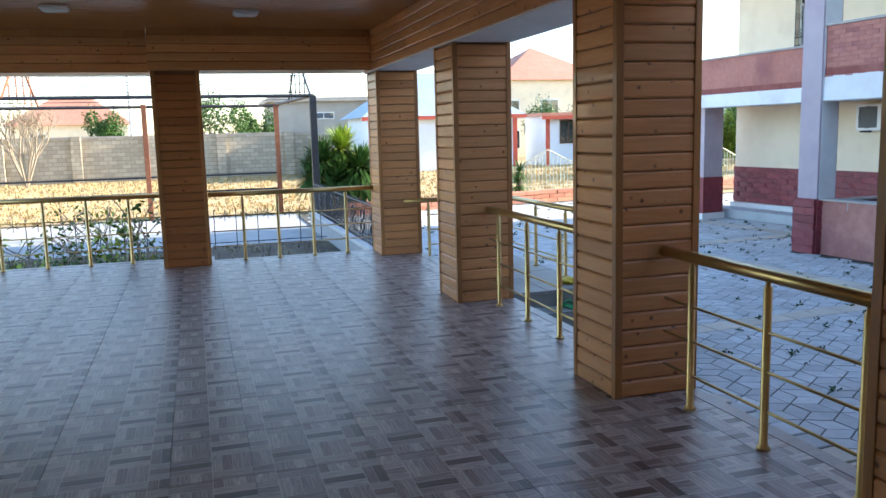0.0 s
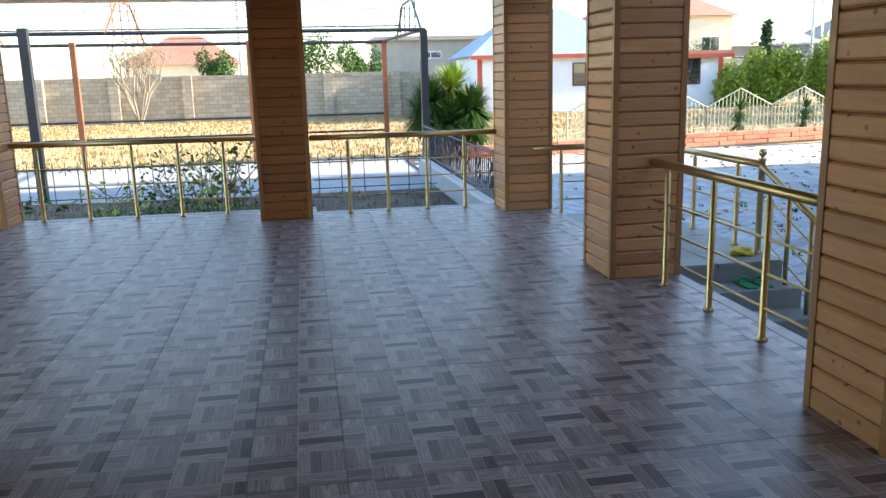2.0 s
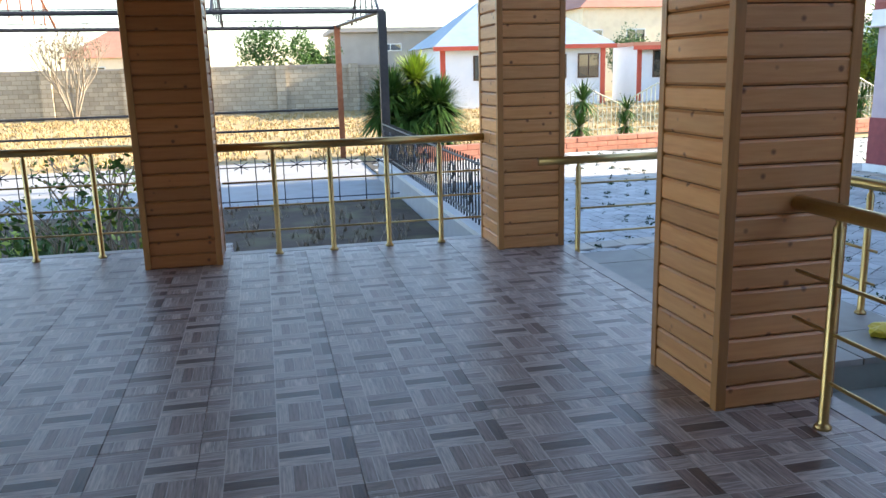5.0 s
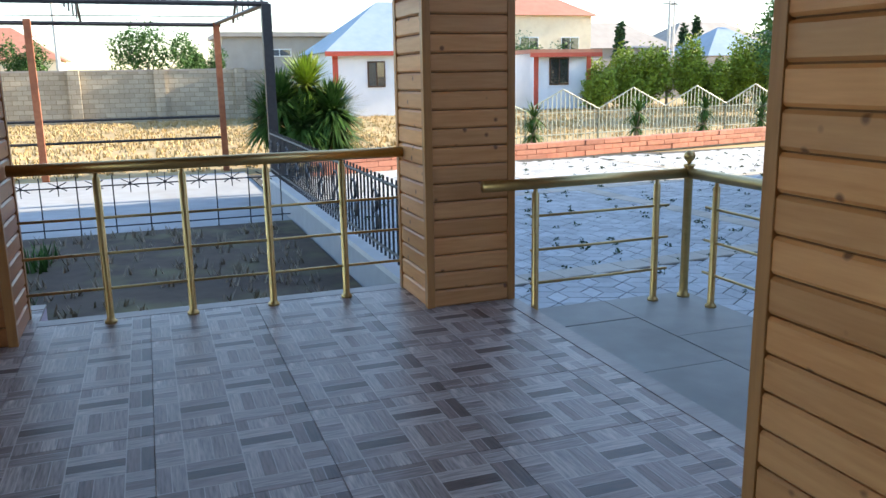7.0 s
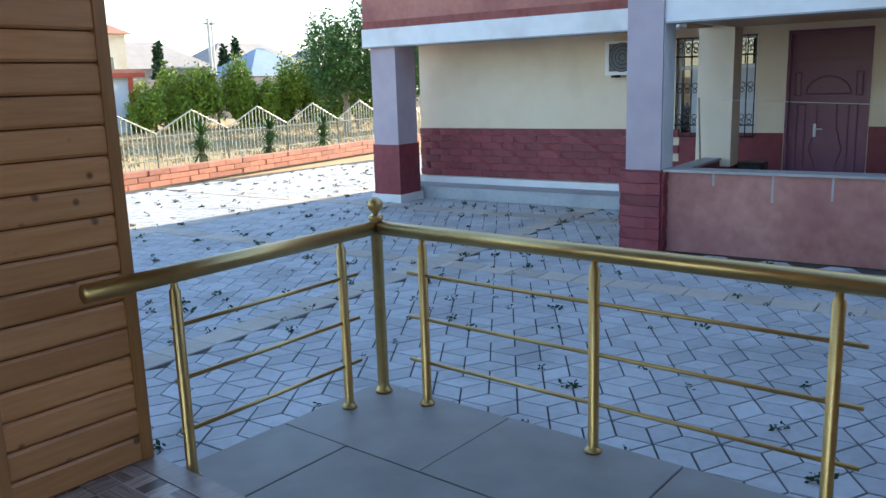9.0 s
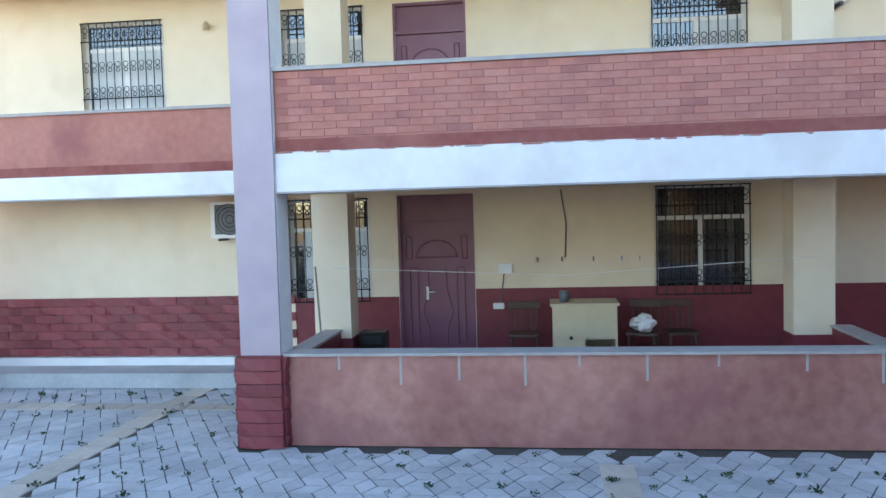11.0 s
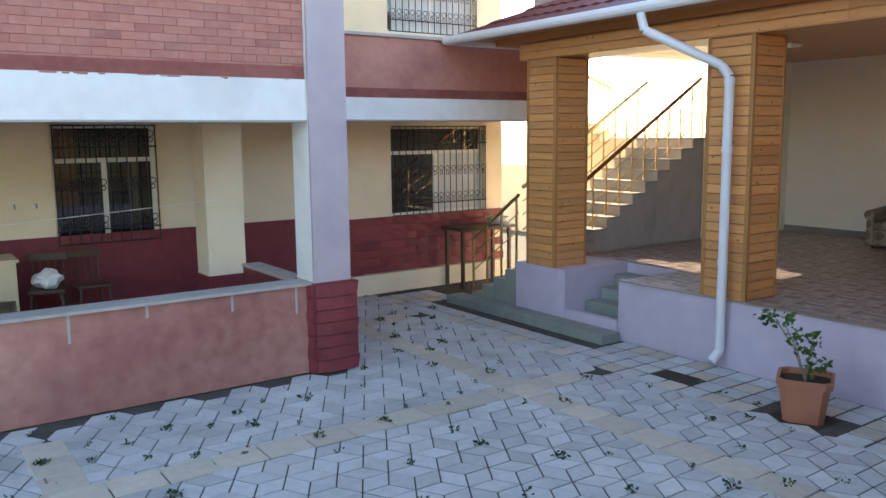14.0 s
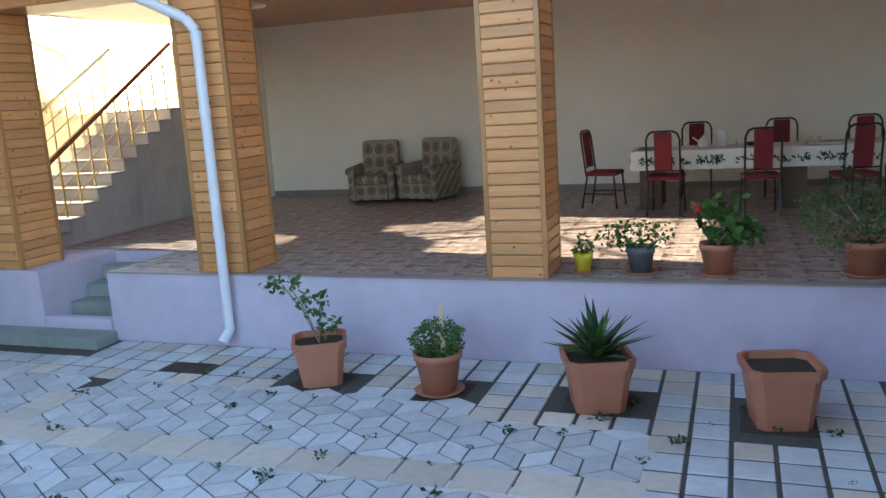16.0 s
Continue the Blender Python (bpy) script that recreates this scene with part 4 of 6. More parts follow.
box("beam_drip", (FX + 0.01, 5.79, S0 - 0.02, FX + 0.36, 12.05, S0 - 0.001), M["coping"], house)
box("balcony_floor", (FX + 0.33, 5.5, S0 + 0.1, BX - 0.003, 12.3, S1 - 0.01), M["coping"], house)
box("porch_ceiling", (FX + 0.33, 5.6, S0 + 0.08, BX - 0.003, 12.2, S0 + 0.098), M["ceil"], house, "varnished board porch ceiling")
box("parapet_core", (FX + 0.06, 5.79, S1 + 0.01, FX + 0.26, 12.05, P1 - 0.04), M["mortar"], house)
box("coping", (FX + 0.02, 5.79, P1 - 0.04, FX + 0.30, 12.05, P1), M["coping"], house, "grey cement coping")
box("top_beam", (FX + 0.03, 5.79, 5.52, FX + 0.4, 12.05, 6.1), M["slabwhite"], house, "white painted roof beam")
box("top_brick", (FX + 0.02, 5.79, 6.1, FX + 0.42, 12.05, 6.5), M["brick"], house)
for y0, y1 in ((5.36, 5.6), (12.24, 12.48)):
    box("bay_side", (FX + 0.42, y0, 5.4, HX - 0.005, y1, 6.5), M["slabwhite"], house)
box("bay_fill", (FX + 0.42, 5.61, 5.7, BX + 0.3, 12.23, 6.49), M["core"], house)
box("bay_roof", (FX - 0.1, 5.0, 6.5, BX + 1.0, 12.8, 6.62), M["rooftile"], house)
box("bay_ceiling", (FX + 0.4, 5.8, 5.62, HX - 0.002, 12.04, 5.68), M["ceil"], house, "varnished board balcony ceiling")
for y0, y1 in ((11.72, 12.24), (5.6, 6.12)):
    box("side_beam", (FX + 0.4, y0, 5.2, HX, y1, 5.619), M["ceil"], house, "boarded side beam")
box("cross_beam", (HX, 5.34, 5.12, HX + 0.35, 12.5, 5.62), M["ceil"], house, "boarded cross beam")
box("gallery_ceiling", (HX + 0.35, HY0, UC, BX - 0.002, HY1, UC + 0.05), M["ceil"], house, "varnished board gallery ceiling")
bm = bmesh.new()
for k in range(44):
    y = 5.86 + 0.14 * k
    cube(bm, FX + 0.42, y, 5.608, HX - 0.01, y + 0.126, 5.619)
part("ceiling_slats", bm, M["ceil"], house, "narrow ceiling boards")
for y0, y1 in ((11.76, 12.24), (5.78, 6.26)):
    box("gallery_column", (HX, y0, -0.44, HX + 0.42, y1, S0), M["cream"], house, "cream square column")
    box("gallery_column", (HX, y0, S1, HX + 0.42, y1, 5.12), M["cream"], house, "cream square column")
    box("column_base", (HX - 0.02, y0 - 0.02, -0.44, HX + 0.44, y1 + 0.02, 0.1), M["redflat"], house, "dark red column base")
# side galleries
for y0, y1 in ((12.52, HY1 + 0.1), (0.1, 5.32)):
    box("gallery_beam", (HX + 0.02, y0, S0 + 0.05, HX + 0.32, y1, S1 - 0.06), M["slabwhite"], house, "white painted gallery beam")
    box("gallery_drip", (HX, y0, S0 + 0.03, HX + 0.34, y1, S0 + 0.049), M["coping"], house)
    box("gallery_floor", (HX + 0.32, y0, S0 + 0.12, BX - 0.003, y1, S1 - 0.02), M["slabwhite"], house)
    box("gallery_soffit", (HX + 0.32, y0, S0 + 0.1, BX - 0.003, y1, S0 + 0.118), M["ceil"], house)
    box("parapet", (HX + 0.06, y0, S1 - 0.06, HX + 0.26, y1, 3.16), M["brick"], house, "weathered brick parapet")
    box("coping", (HX + 0.02, y0, 3.16, HX + 0.3, y1, 3.2), M["coping"], house)
    box("top_beam", (HX, y0, UC - 0.04, HX + 0.35, y1, 5.95), M["cream"], house, "cream roof beam")
    box("eave_soffit", (HX - 0.5, y0, 5.95, HX + 0.35, y1, 5.98), M["ceil"], house)
    box("eave_gutter", (HX - 0.6, y0, 5.98, HX - 0.48, y1, 6.1), M["gutter"], house)
for y in (HY0 - 0.1,):
    box("corner_pillar", (HX - 0.02, y, 3.2, HX + 0.4, y + 0.4, UC - 0.04), M["pillar"], house, "mauve corner pillar")
# porch pillar at the far end
box("pillar", (12.72, 17.6, 0.3, 13.3, 18.15, S0 + 0.04), M["pillar"], house, "mauve painted square pillar")
box("pillar_foot", (12.66, 17.55, GROUND, 13.36, 18.21, -0.6), M["slabwhite"], house)
box("pillar_base", (12.70, 17.58, -0.6, 13.32, 18.17, 0.3), M["redstone"], house, "dark red stone pillar base")
bm = bmesh.new()
v = [bm.verts.new(p) for p in ((HX - 0.6, 0.0, 6.1), (22.6, 0.0, 6.1), (22.6, 19.6, 6.1), (HX - 0.6, 19.6, 6.1), (17.3, 4.8, 7.6), (17.3, 14.8, 7.6))]
for q in ((0, 1, 4), (1, 2, 5, 4), (2, 3, 5), (3, 0, 4, 5), (3, 2, 1, 0)):
    bm.faces.new([v[i] for i in q])
part("roof", bm, M["rooftile"], house, "dark red metal tile roof")
# low walls of the porch
box("porch_wall", (FX + 0.04, 5.79, GROUND, FX + 0.3, 12.05, 0.22), M["rosewall"], house, "faded rose rendered low wall")
box("porch_coping", (FX + 0.01, 5.79, 0.22, FX + 0.33, 12.05, 0.25), M["coping"], house)
for y in (11.9, 5.62):
    box("porch_wall", (FX + 0.44, y, GROUND, HX, y + 0.2, 0.19), M["redflat"], house)
    box("porch_coping", (FX + 0.44, y - 0.02, 0.19, HX, y + 0.22, 0.22), M["coping"], house)
# bricks of the balcony front
bme = []
for w in (0.257, 0.127):
    bm = bmesh.new(); cube(bm, -0.011, -w / 2, 0.001, 0.0, w / 2, 0.0745, 0.003)
    me = bpy.data.meshes.new("brick"); bm.to_mesh(me); bm.free(); me.materials.append(M["brick"]); bme.append(me)
par = new("parapet"); par.parent = house; par.location = Vector((FX + 0.06, 5.79, S1 + 0.01)) - house.location
tagged(par, "weathered red brick balcony parapet")
for r in range(11):
    y = 0.0
    if r % 2:
        place("brick", bme[1], Matrix.Translation((0, 0.064, r * 0.0765)), par); y = 0.13
    while y + 0.255 < 6.27:
        place("brick", bme[0], Matrix.Translation((random.uniform(-0.003, 0.001), y + 0.128, r * 0.0765)), par)
        y += 0.26
for x, y0, y1, z in ((FX + 0.04, 5.80, 12.04, S1 + 0.012), (HX + 0.053, 12.53, HY1 + 0.09, S1 - 0.058), (HX + 0.053, 0.11, 5.31, S1 - 0.058)):
    box("base_band", (x, y0, z, x + 0.012, y1, z + 0.13), M["redband"], house, "dark red stained band along the parapet foot")
# air conditioners
for x, y, z in ((BX - 0.3, 13.42, 1.40), (BX - 0.34, 5.14, 4.35)):
    ac = thing("air_conditioner", (x, y, z), "white outdoor air-conditioning unit on the house wall", "air conditioner", "air conditioners")
    box("body", (x, y, z, x + 0.28, y + 0.75, z + 0.55), M["pvc"], ac, bevel=0.01)
    bm = bmesh.new()
    for rr in (0.06, 0.12, 0.18, 0.23):
        ring(bm, (x - 0.006, y + 0.45, z + 0.28), rr, 0.006, (0, 1, 0), (0, 0, 1), 18)
    part("fan_guard", bm, M["iron"], ac, "round black fan guard")
    box("fan", (x - 0.003, y + 0.22, z + 0.06, x - 0.001, y + 0.68, z + 0.5), M["greyplastic"], ac)
    for yy in (y + 0.1, y + 0.6):
        box("bracket", (x, yy, z - 0.04, x + 0.3, yy + 0.04, z - 0.001), M["iron"], ac)
for x, y in ((11.6, 10.1), (11.6, 7.6)):
    box("ceiling_light", (x - 0.13, y - 0.13, 5.57, x + 0.13, y + 0.13, 5.607), M["lampglow"], house, "white flush ceiling light")
for y in (9.9, 7.6, 14.9, 2.4):
    box("ceiling_light", (13.4, y - 0.12, UC - 0.04, 13.64, y + 0.12, UC - 0.001), M["lampglow"], house, "white flush ceiling light")

# ---- corner steps and the stair to the gallery ----
for k in range(4):
    tagged(box("notch_step", (9.70, 0.9 + 0.28 * k, GROUND, 10.60, 0.9 + 0.28 * (k + 1), -0.15 * (k + 1)), M["stepstone"], None, bevel=0.006), "grey-green stone step set into the plinth", "step", "terrace steps", "structure")
for k in range(4):
    tagged(box("side_step", (11.63 + 0.27 * k, 0.9, GROUND, 11.63 + 0.27 * (k + 1), 2.1, -0.15 * (k + 1)), M["stepstone"], None, bevel=0.006), "grey-green stone step beside the terrace", "step", "terrace steps", "structure")
tagged(box("kerb_step", (9.62, 2.13, GROUND - 0.05, 12.9, 2.45, GROUND + 0.11), M["stepstone"], None, bevel=0.015), "long grey stone kerb step at the foot of the stairs", "step", kind="structure")
tagged(box("notch_sill", (9.69, 2.02, GROUND, 10.61, 2.12, -0.52), M["lilac"]), "lilac sill below the recessed steps", "sill", kind="structure")
stair = thing("staircase", (11.62, 0.9, 0), "stone dog-leg staircase with gold railings up to the gallery", "staircase")
for k in range(10):
    y1 = 0.85 - 0.29 * k
    box("riser_block", (11.63, y1 - 0.29, -0.7, 12.85, y1, 0.172 * (k + 1) - 0.03), M["stairgrey"], stair)
    box("tread", (11.60, y1 - 0.29, 0.172 * (k + 1) - 0.03, 12.87, y1 + 0.02, 0.172 * (k + 1)), M["coping"], stair, bevel=0.004)
box("landing", (11.6, -4.0, -0.7, 15.0, -2.06, 1.72), M["cream"], stair)
for k in range(5):
    y0 = -2.05 + 0.29 * k
    box("tread", (13.75, y0, 1.66 + 0.14 * k, 14.95, y0 + 0.31, 1.72 + 0.14 * (k + 1)), M["cream"], stair)
box("upper_landing", (13.4, -0.6, S1 - 0.16, 14.95, HY0 - 0.12, S1), M["cream"], stair)
for x in (11.72, 12.9):
    bm = bmesh.new(); tube(bm, (x, 0.9, 0.95), (x, -2.05, 0.95 + 1.76), 0.03, 10)
    part("handrail", bm, M["brass"] if x > 12 else M["rust"], stair, smooth=True)
    for z in (0.25, 0.5, 0.72):
        part("rod", tube(bmesh.new(), (x, 0.9, z), (x, -2.05, z + 1.76), 0.009, 6), M["brass"], stair)
    for k in range(0, 11, 1):
        y = 0.78 - 0.29 * k
        part("baluster", tube(bmesh.new(), (x, y, max(0, 0.172 * k)), (x, y, 0.93 + 0.6 * (0.9 - y)), 0.014, 8), M["brass"], stair)
bm = bmesh.new(); tube(bm, (13.78, -2.05, 2.65), (13.78, 0.1, 3.35), 0.028, 8)
part("handrail", bm, M["brass"], stair)
for k in range(8):
    y = -2.0 + 0.28 * k
    part("baluster", tube(bmesh.new(), (13.78, y, 1.75), (13.78, y, 2.65 + 0.33 * (y + 2.05)), 0.013, 6), M["brass"], stair)
rr = thing("step_railing", (12.75, 0.95, GROUND), "gold-coloured metal railing beside the corner steps", "railing")
part("handrail", tube(bmesh.new(), (12.75, 2.05, 0.2), (11.65, 2.05, 0.95), 0.026, 8), M["brass"], rr)
for k in range(4):
    x = 12.72 - 0.34 * k
    part("post", tube(bmesh.new(), (x, 2.05, -0.62 + 0.13 * k), (x, 2.05, 0.2 + 0.68 * (12.75 - x)), 0.018, 8), M["brass"], rr)
for dz in (0.25, 0.5):
    part("rod", tube(bmesh.new(), (12.75, 2.05, 0.2 - dz), (11.65, 2.05, 0.95 - dz), 0.008, 6), M["brass"], rr)
tagged(box("boundary_wall", (BX1 + 0.01, BY0 - 0.6, FIELD, 30.0, BY0 - 0.3, 1.0), M["cream"]), "yellow rendered boundary wall behind the stairs", "wall", kind="structure")

with_house += since(before)

# ---- distance: field, boundary wall, houses, street ----
bw = thing("block_wall", (-30, 52, FIELD), "pale limestone block boundary wall with pilasters", "wall")
box("wall", (-75.0, 52.0, FIELD - 0.1, 7.5, 52.3, 1.75), M["blockwall"], bw)
box("coping", (-75.0, 51.96, 1.75, 7.5, 52.34, 1.85), M["fargrey"], bw)
for k in range(20):
    x = 5.6 - 4.1 * k
    box("pilaster", (x, 51.7, FIELD - 0.1, x + 0.55, 51.995, 1.85), M["blockwall"], bw)
box("return_wall", (7.5, 45.0, FIELD - 0.1, 7.8, 52.3, 1.6), M["blockwall"], bw)


def bungalow(name, x0, y0, x1, y1, z1, rise, wallm, roofm, label, windows=(), trim=None, flat=False):
    h = thing(name, ((x0 + x1) / 2, (y0 + y1) / 2, FIELD), label, "house")
    box("wall", (x0, y0, FIELD - 0.1, x1, y1, z1), wallm, h)
    bm = bmesh.new()
    o = 0.5
    if flat:
        cube(bm, x0 - o, y0 - o, z1, x1 + o, y1 + o, z1 + rise)
    else:
        xm0, xm1, ym = x0 + (y1 - y0) / 2, x1 - (y1 - y0) / 2, (y0 + y1) / 2
        if xm0 > xm1:
            xm0 = xm1 = (x0 + x1) / 2
        v = [bm.verts.new(p) for p in ((x0 - o, y0 - o, z1), (x1 + o, y0 - o, z1), (x1 + o, y1 + o, z1), (x0 - o, y1 + o, z1), (xm0, ym, z1 + rise), (xm1 + 0.01, ym, z1 + rise))]
        for q in ((0, 1, 5, 4), (1, 2, 5), (2, 3, 4, 5), (3, 0, 4), (3, 2, 1, 0)):
            bm.faces.new([v[i] for i in q])
    part("roof", bm, roofm, h)
    if trim:
        box("fascia", (x0 - o, y0 - o - 0.03, z1 - 0.22, x1 + o, y0 - o, z1 + 0.02), trim, h)
        for x in (x0 - 0.02, x1 - 0.28):
            box("corner_trim", (x, y0 - 0.03, FIELD, x + 0.3, y0 - 0.002, z1), trim, h)
    for wx, wz, ww, wh in windows:
        w = new("window"); w.parent = h; w.location = Vector((wx, y0, wz)) - h.location
        box("frame", (wx, y0 - 0.05, wz, wx + ww, y0 - 0.003, wz + wh), M["darkwood"] if trim else M["pvc"], w)
        for k in range(2):
            box("pane", (wx + 0.08 + k * (ww / 2 - 0.04), y0 - 0.07, wz + 0.08, wx + ww / 2 - 0.04 + k * (ww / 2 - 0.04), y0 - 0.052, wz + wh - 0.08), M["glass"], w)
    return h


bungalow("gatehouse", 10.6, 50.0, 20.5, 57.0, 2.6, 2.9, M["housewhite"], M["bluegrey"], "blue-white cottage with red trim and a blue-grey hip roof", [(12.5, 0.7, 1.0, 1.4), (16.5, 0.7, 1.6, 1.4), (18.8, 0.7, 1.3, 1.4)], M["frame_red"])
bungalow("annex", 22.8, 50.5, 26.6, 54.0, 2.45, 0.22, M["housewhite"], M["farred"], "small white annex with a red roof edge", [(23.8, 0.6, 1.3, 1.6)], M["frame_red"], flat=True)
bungalow("villa", 28.0, 72.0, 39.0, 84.0, 6.2, 3.6, M["cream"], M["farred"], "large cream villa with a red hip roof", [(28, 2.6, 1.8, 1.8), (32, 2.6, 1.8, 1.8), (36, 2.6, 1.8, 1.8), (28, -0.2, 1.8, 1.8), (36, -0.2, 1.8, 1.8)])
bungalow("long_building", 8.0, 84.0, 32.0, 94.0, 5.0, 0.4, M["fargrey"], M["fargrey"], "long grey flat-roofed building behind the wall", [(12, 3.2, 2.2, 0.7), (19, 3.2, 2.2, 0.7), (25, 3.2, 2.2, 0.7)], flat=True)
bungalow("far_house", -17.0, 88.0, -6.0, 96.0, 3.2, 3.0, M["cream"], M["farred"], "far house with a red hip roof", [(-15, 1.0, 1.4, 1.4)])
bungalow("far_house", -46.0, 78.0, -36.0, 86.0, 4.6, 1.6, M["cream"], M["farred"], "far cream house with a red roof", [(-43, 2.2, 1.6, 1.6), (-39, 2.2, 1.6, 1.6)])
for x0, y0, w, zz, rm in ((48, 92, 14, 4.0, "fargrey"), (66, 98, 16, 4.6, "fargrey"), (58, 80, 10, 2.8, "bluegrey"), (84, 100, 18, 4.4, "fargrey"), (104, 96, 16, 4.0, "farred")):
    bungalow("far_house", x0, y0, x0 + w, y0 + 9, zz, 3.2, M["fargrey"], M[rm], "far grey house on the skyline", [(x0 + 2, 1.4, 1.6, 1.5), (x0 + w - 4, 1.4, 1.6, 1.5)])
tagged(box("far_yard_wall", (27.0, 62.0, FIELD - 0.1, 110.0, 62.4, 2.3), M["fargrey"]), "grey yard wall behind the bushes", "wall", kind="structure")


def tree(name, x, y, z0, trunk_h, blobs, leafm, label, seed, r=0.12, category="tree"):
    rng = random.Random(seed)
    t = thing(name, (x, y, z0), label, category)
    bm = bmesh.new()
    tube(bm, (x, y, z0 - 0.1), (x, y, z0 + trunk_h), r, 8, r * 0.7)
    for n, c, rad, s in blobs:
        tube(bm, (x, y, z0 + trunk_h * rng.uniform(0.6, 1.0)), Vector(c), r * 0.45, 6, r * 0.12)
    part("trunk", bm, M["twig"], t)
    leaves("crown", blobs, leafm, t, seed)
    return t


def bush_blobs(cx, cy, cz, w, h, n, seed, leaf):
    rng = random.Random(seed)
    return [(n, (cx + rng.uniform(-w, w), cy + rng.uniform(-w * 0.6, w * 0.6), cz + h * rng.uniform(0.3, 0.9)), (rng.uniform(0.5, 0.95) * w * 0.6, w * 0.5, h * rng.uniform(0.3, 0.5)), leaf) for _ in range(7)]


# green thicket beyond the iron fence, and taller trees
for k in range(9):
    x, y = 27.5 + 1.75 * k, 50.0 - 0.55 * k
    tree("shrub", x, y, FIELD, 1.0, bush_blobs(x, y, FIELD - 0.2, 1.5, 2.5 + 0.45 * (k % 3), 1500, 60 + k, 0.19), M["leaf_light"], "bright green leafy shrub beyond the fence", 60 + k, 0.1, "shrub")
for i, (x, y, h) in enumerate(((38.5, 43.0, 5.4), (42.5, 45.0, 5.6), (47.5, 47.0, 6.0), (34.5, 35.0, 5.0), (29.6, 36.6, 5.3), (32.4, 38.6, 5.8))):
    tree("tree", x, y, FIELD, 2.2, bush_blobs(x, y, FIELD + 1.0, 2.2, h - 1.4, 1100, 90 + i, 0.19), M["leaf"], "dark green leafy tree beside the house", 90 + i, 0.18)
for i, (x, y, h, w) in enumerate(((1.6, 60.0, 4.6, 2.0), (5.2, 62.0, 3.7, 1.3), (-5.8, 64.0, 4.0, 1.2), (31.0, 66.0, 4.9, 2.4))):
    tree("tree", x, y, FIELD, 2.0, bush_blobs(x, y, FIELD + 1.2, w, h - 1.2, 900, 120 + i, 0.17), M["leaf"], "rounded green tree behind the boundary wall", 120 + i, 0.16)
for i, (x, y, h) in enumerate(((62, 90, 6.6), (64.5, 91, 7.6), (80, 94, 7.0), (52, 88, 6.6))):
    tree("conifer", x, y, FIELD, h - 2, [(260, (x, y, FIELD + h * f), (1.5 * (1.1 - f), 1.5 * (1.1 - f), h * 0.16), 0.5) for f in (0.45, 0.62, 0.8, 0.95)], M["leaf_dark"], "dark conifer on the skyline", 150 + i, 0.2)


def bare_tree(x, y, h, seed):
    rng = random.Random(seed)
    t = thing("bare_tree", (x, y, FIELD), "dry bare grey multi-stemmed tree in the field", "tree")
    bm = bmesh.new()
    def grow(p, d, L, r, depth):
        q = p + d * L
        tube(bm, p, q, r, 5, r * 0.65)
        if depth == 0:
            return
        for _ in range(3):
            e = (d + Vector((rng.uniform(-0.5, 0.5), rng.uniform(-0.5, 0.5), rng.uniform(-0.1, 0.4)))).normalized()
            grow(q, e, L * rng.uniform(0.55, 0.8), r * 0.55, depth - 1)
    for k in range(7):
        a = k * 0.9
        grow(Vector((x, y, FIELD - 0.05)), Vector((0.36 * math.cos(a), 0.36 * math.sin(a), 1)).normalized(), h * 0.36, 0.08, 4)
    part("crown", bm, M["twig"], t)
    leaves("twigs", [(500, (x, y, FIELD + h * 0.82), (h * 0.3, h * 0.3, h * 0.2), 0.16)], M["twig"], t, seed)
    return t


bare_tree(-8.6, 48.5, 4.7, 7)


def palm(name, x, y, z0, heads, n, L, seed, label, w=0.028):
    """Fan of narrow pointed leaves on a short stem."""
    rng = random.Random(seed)
    t = thing(name, (x, y, z0), label, "palm")
    bm = bmesh.new()
    for hx, hy, hz in heads:
        tube(bm, (x, y, z0 - 0.05), (x + hx, y + hy, z0 + hz), 0.09, 7, 0.06)
    part("stem", bm, M["twig"], t)
    for hx, hy, hz in heads:
        bm = bmesh.new()
        c = Vector((x + hx, y + hy, z0 + hz))
        for k in range(n):
            az, el = rng.uniform(0, 6.283), rng.uniform(-0.9, 1.4)
            d = Vector((math.cos(az) * math.cos(el), math.sin(az) * math.cos(el), math.sin(el)))
            s = d.cross(Vector((0, 0, 1))).normalized() * w * rng.uniform(0.8, 1.2)
            l = L * rng.uniform(0.7, 1.1)
            m1, e = c + d * l * 0.5, c + d * l + Vector((0, 0, -0.12 * l))
            a, b, m2, m3, tip = (bm.verts.new(v) for v in (c + s * 0.5, c - s * 0.5, m1 - s, m1 + s, e))
            bm.faces.new((a, b, m2, m3)); bm.faces.new((m3, m2, tip))
        part("leaves", bm, M["leaf"] if hz < 1.9 else M["leaf_light"], t)
    return t


palm("yucca_palm", 5.0, 26.0, FIELD, [(-1.0, 0.0, 1.55), (-0.3, 0.2, 1.9), (0.2, -0.3, 1.3), (0.3, 0.0, 0.8), (-1.2, 0.2, 1.1), (-0.5, -0.2, 1.0)], 620, 1.0, 3, "large spiky green yucca palm beside the lane", 0.035)
palm("yucca", 9.0, 25.2, FIELD, [(0, 0, 0.6), (0.1, 0, 1.3)], 130, 0.75, 4, "slender pale yucca behind the kerb", 0.025)
for k, (x, y) in enumerate(((14.6, 27.0), (17.2, 27.3), (10.9, 26.4), (20.2, 28.2))):
    palm("yucca", x, y, FIELD, [(0, 0, 0.5), (0.05, 0, 0.95)], 90, 0.6, 20 + k, "slender pale yucca behind the fence", 0.022)

# red stone kerb wall and the peaked iron fence along the courtyard's far side
def along(p, q, f):
    return (p[0] + (q[0] - p[0]) * f, p[1] + (q[1] - p[1]) * f)


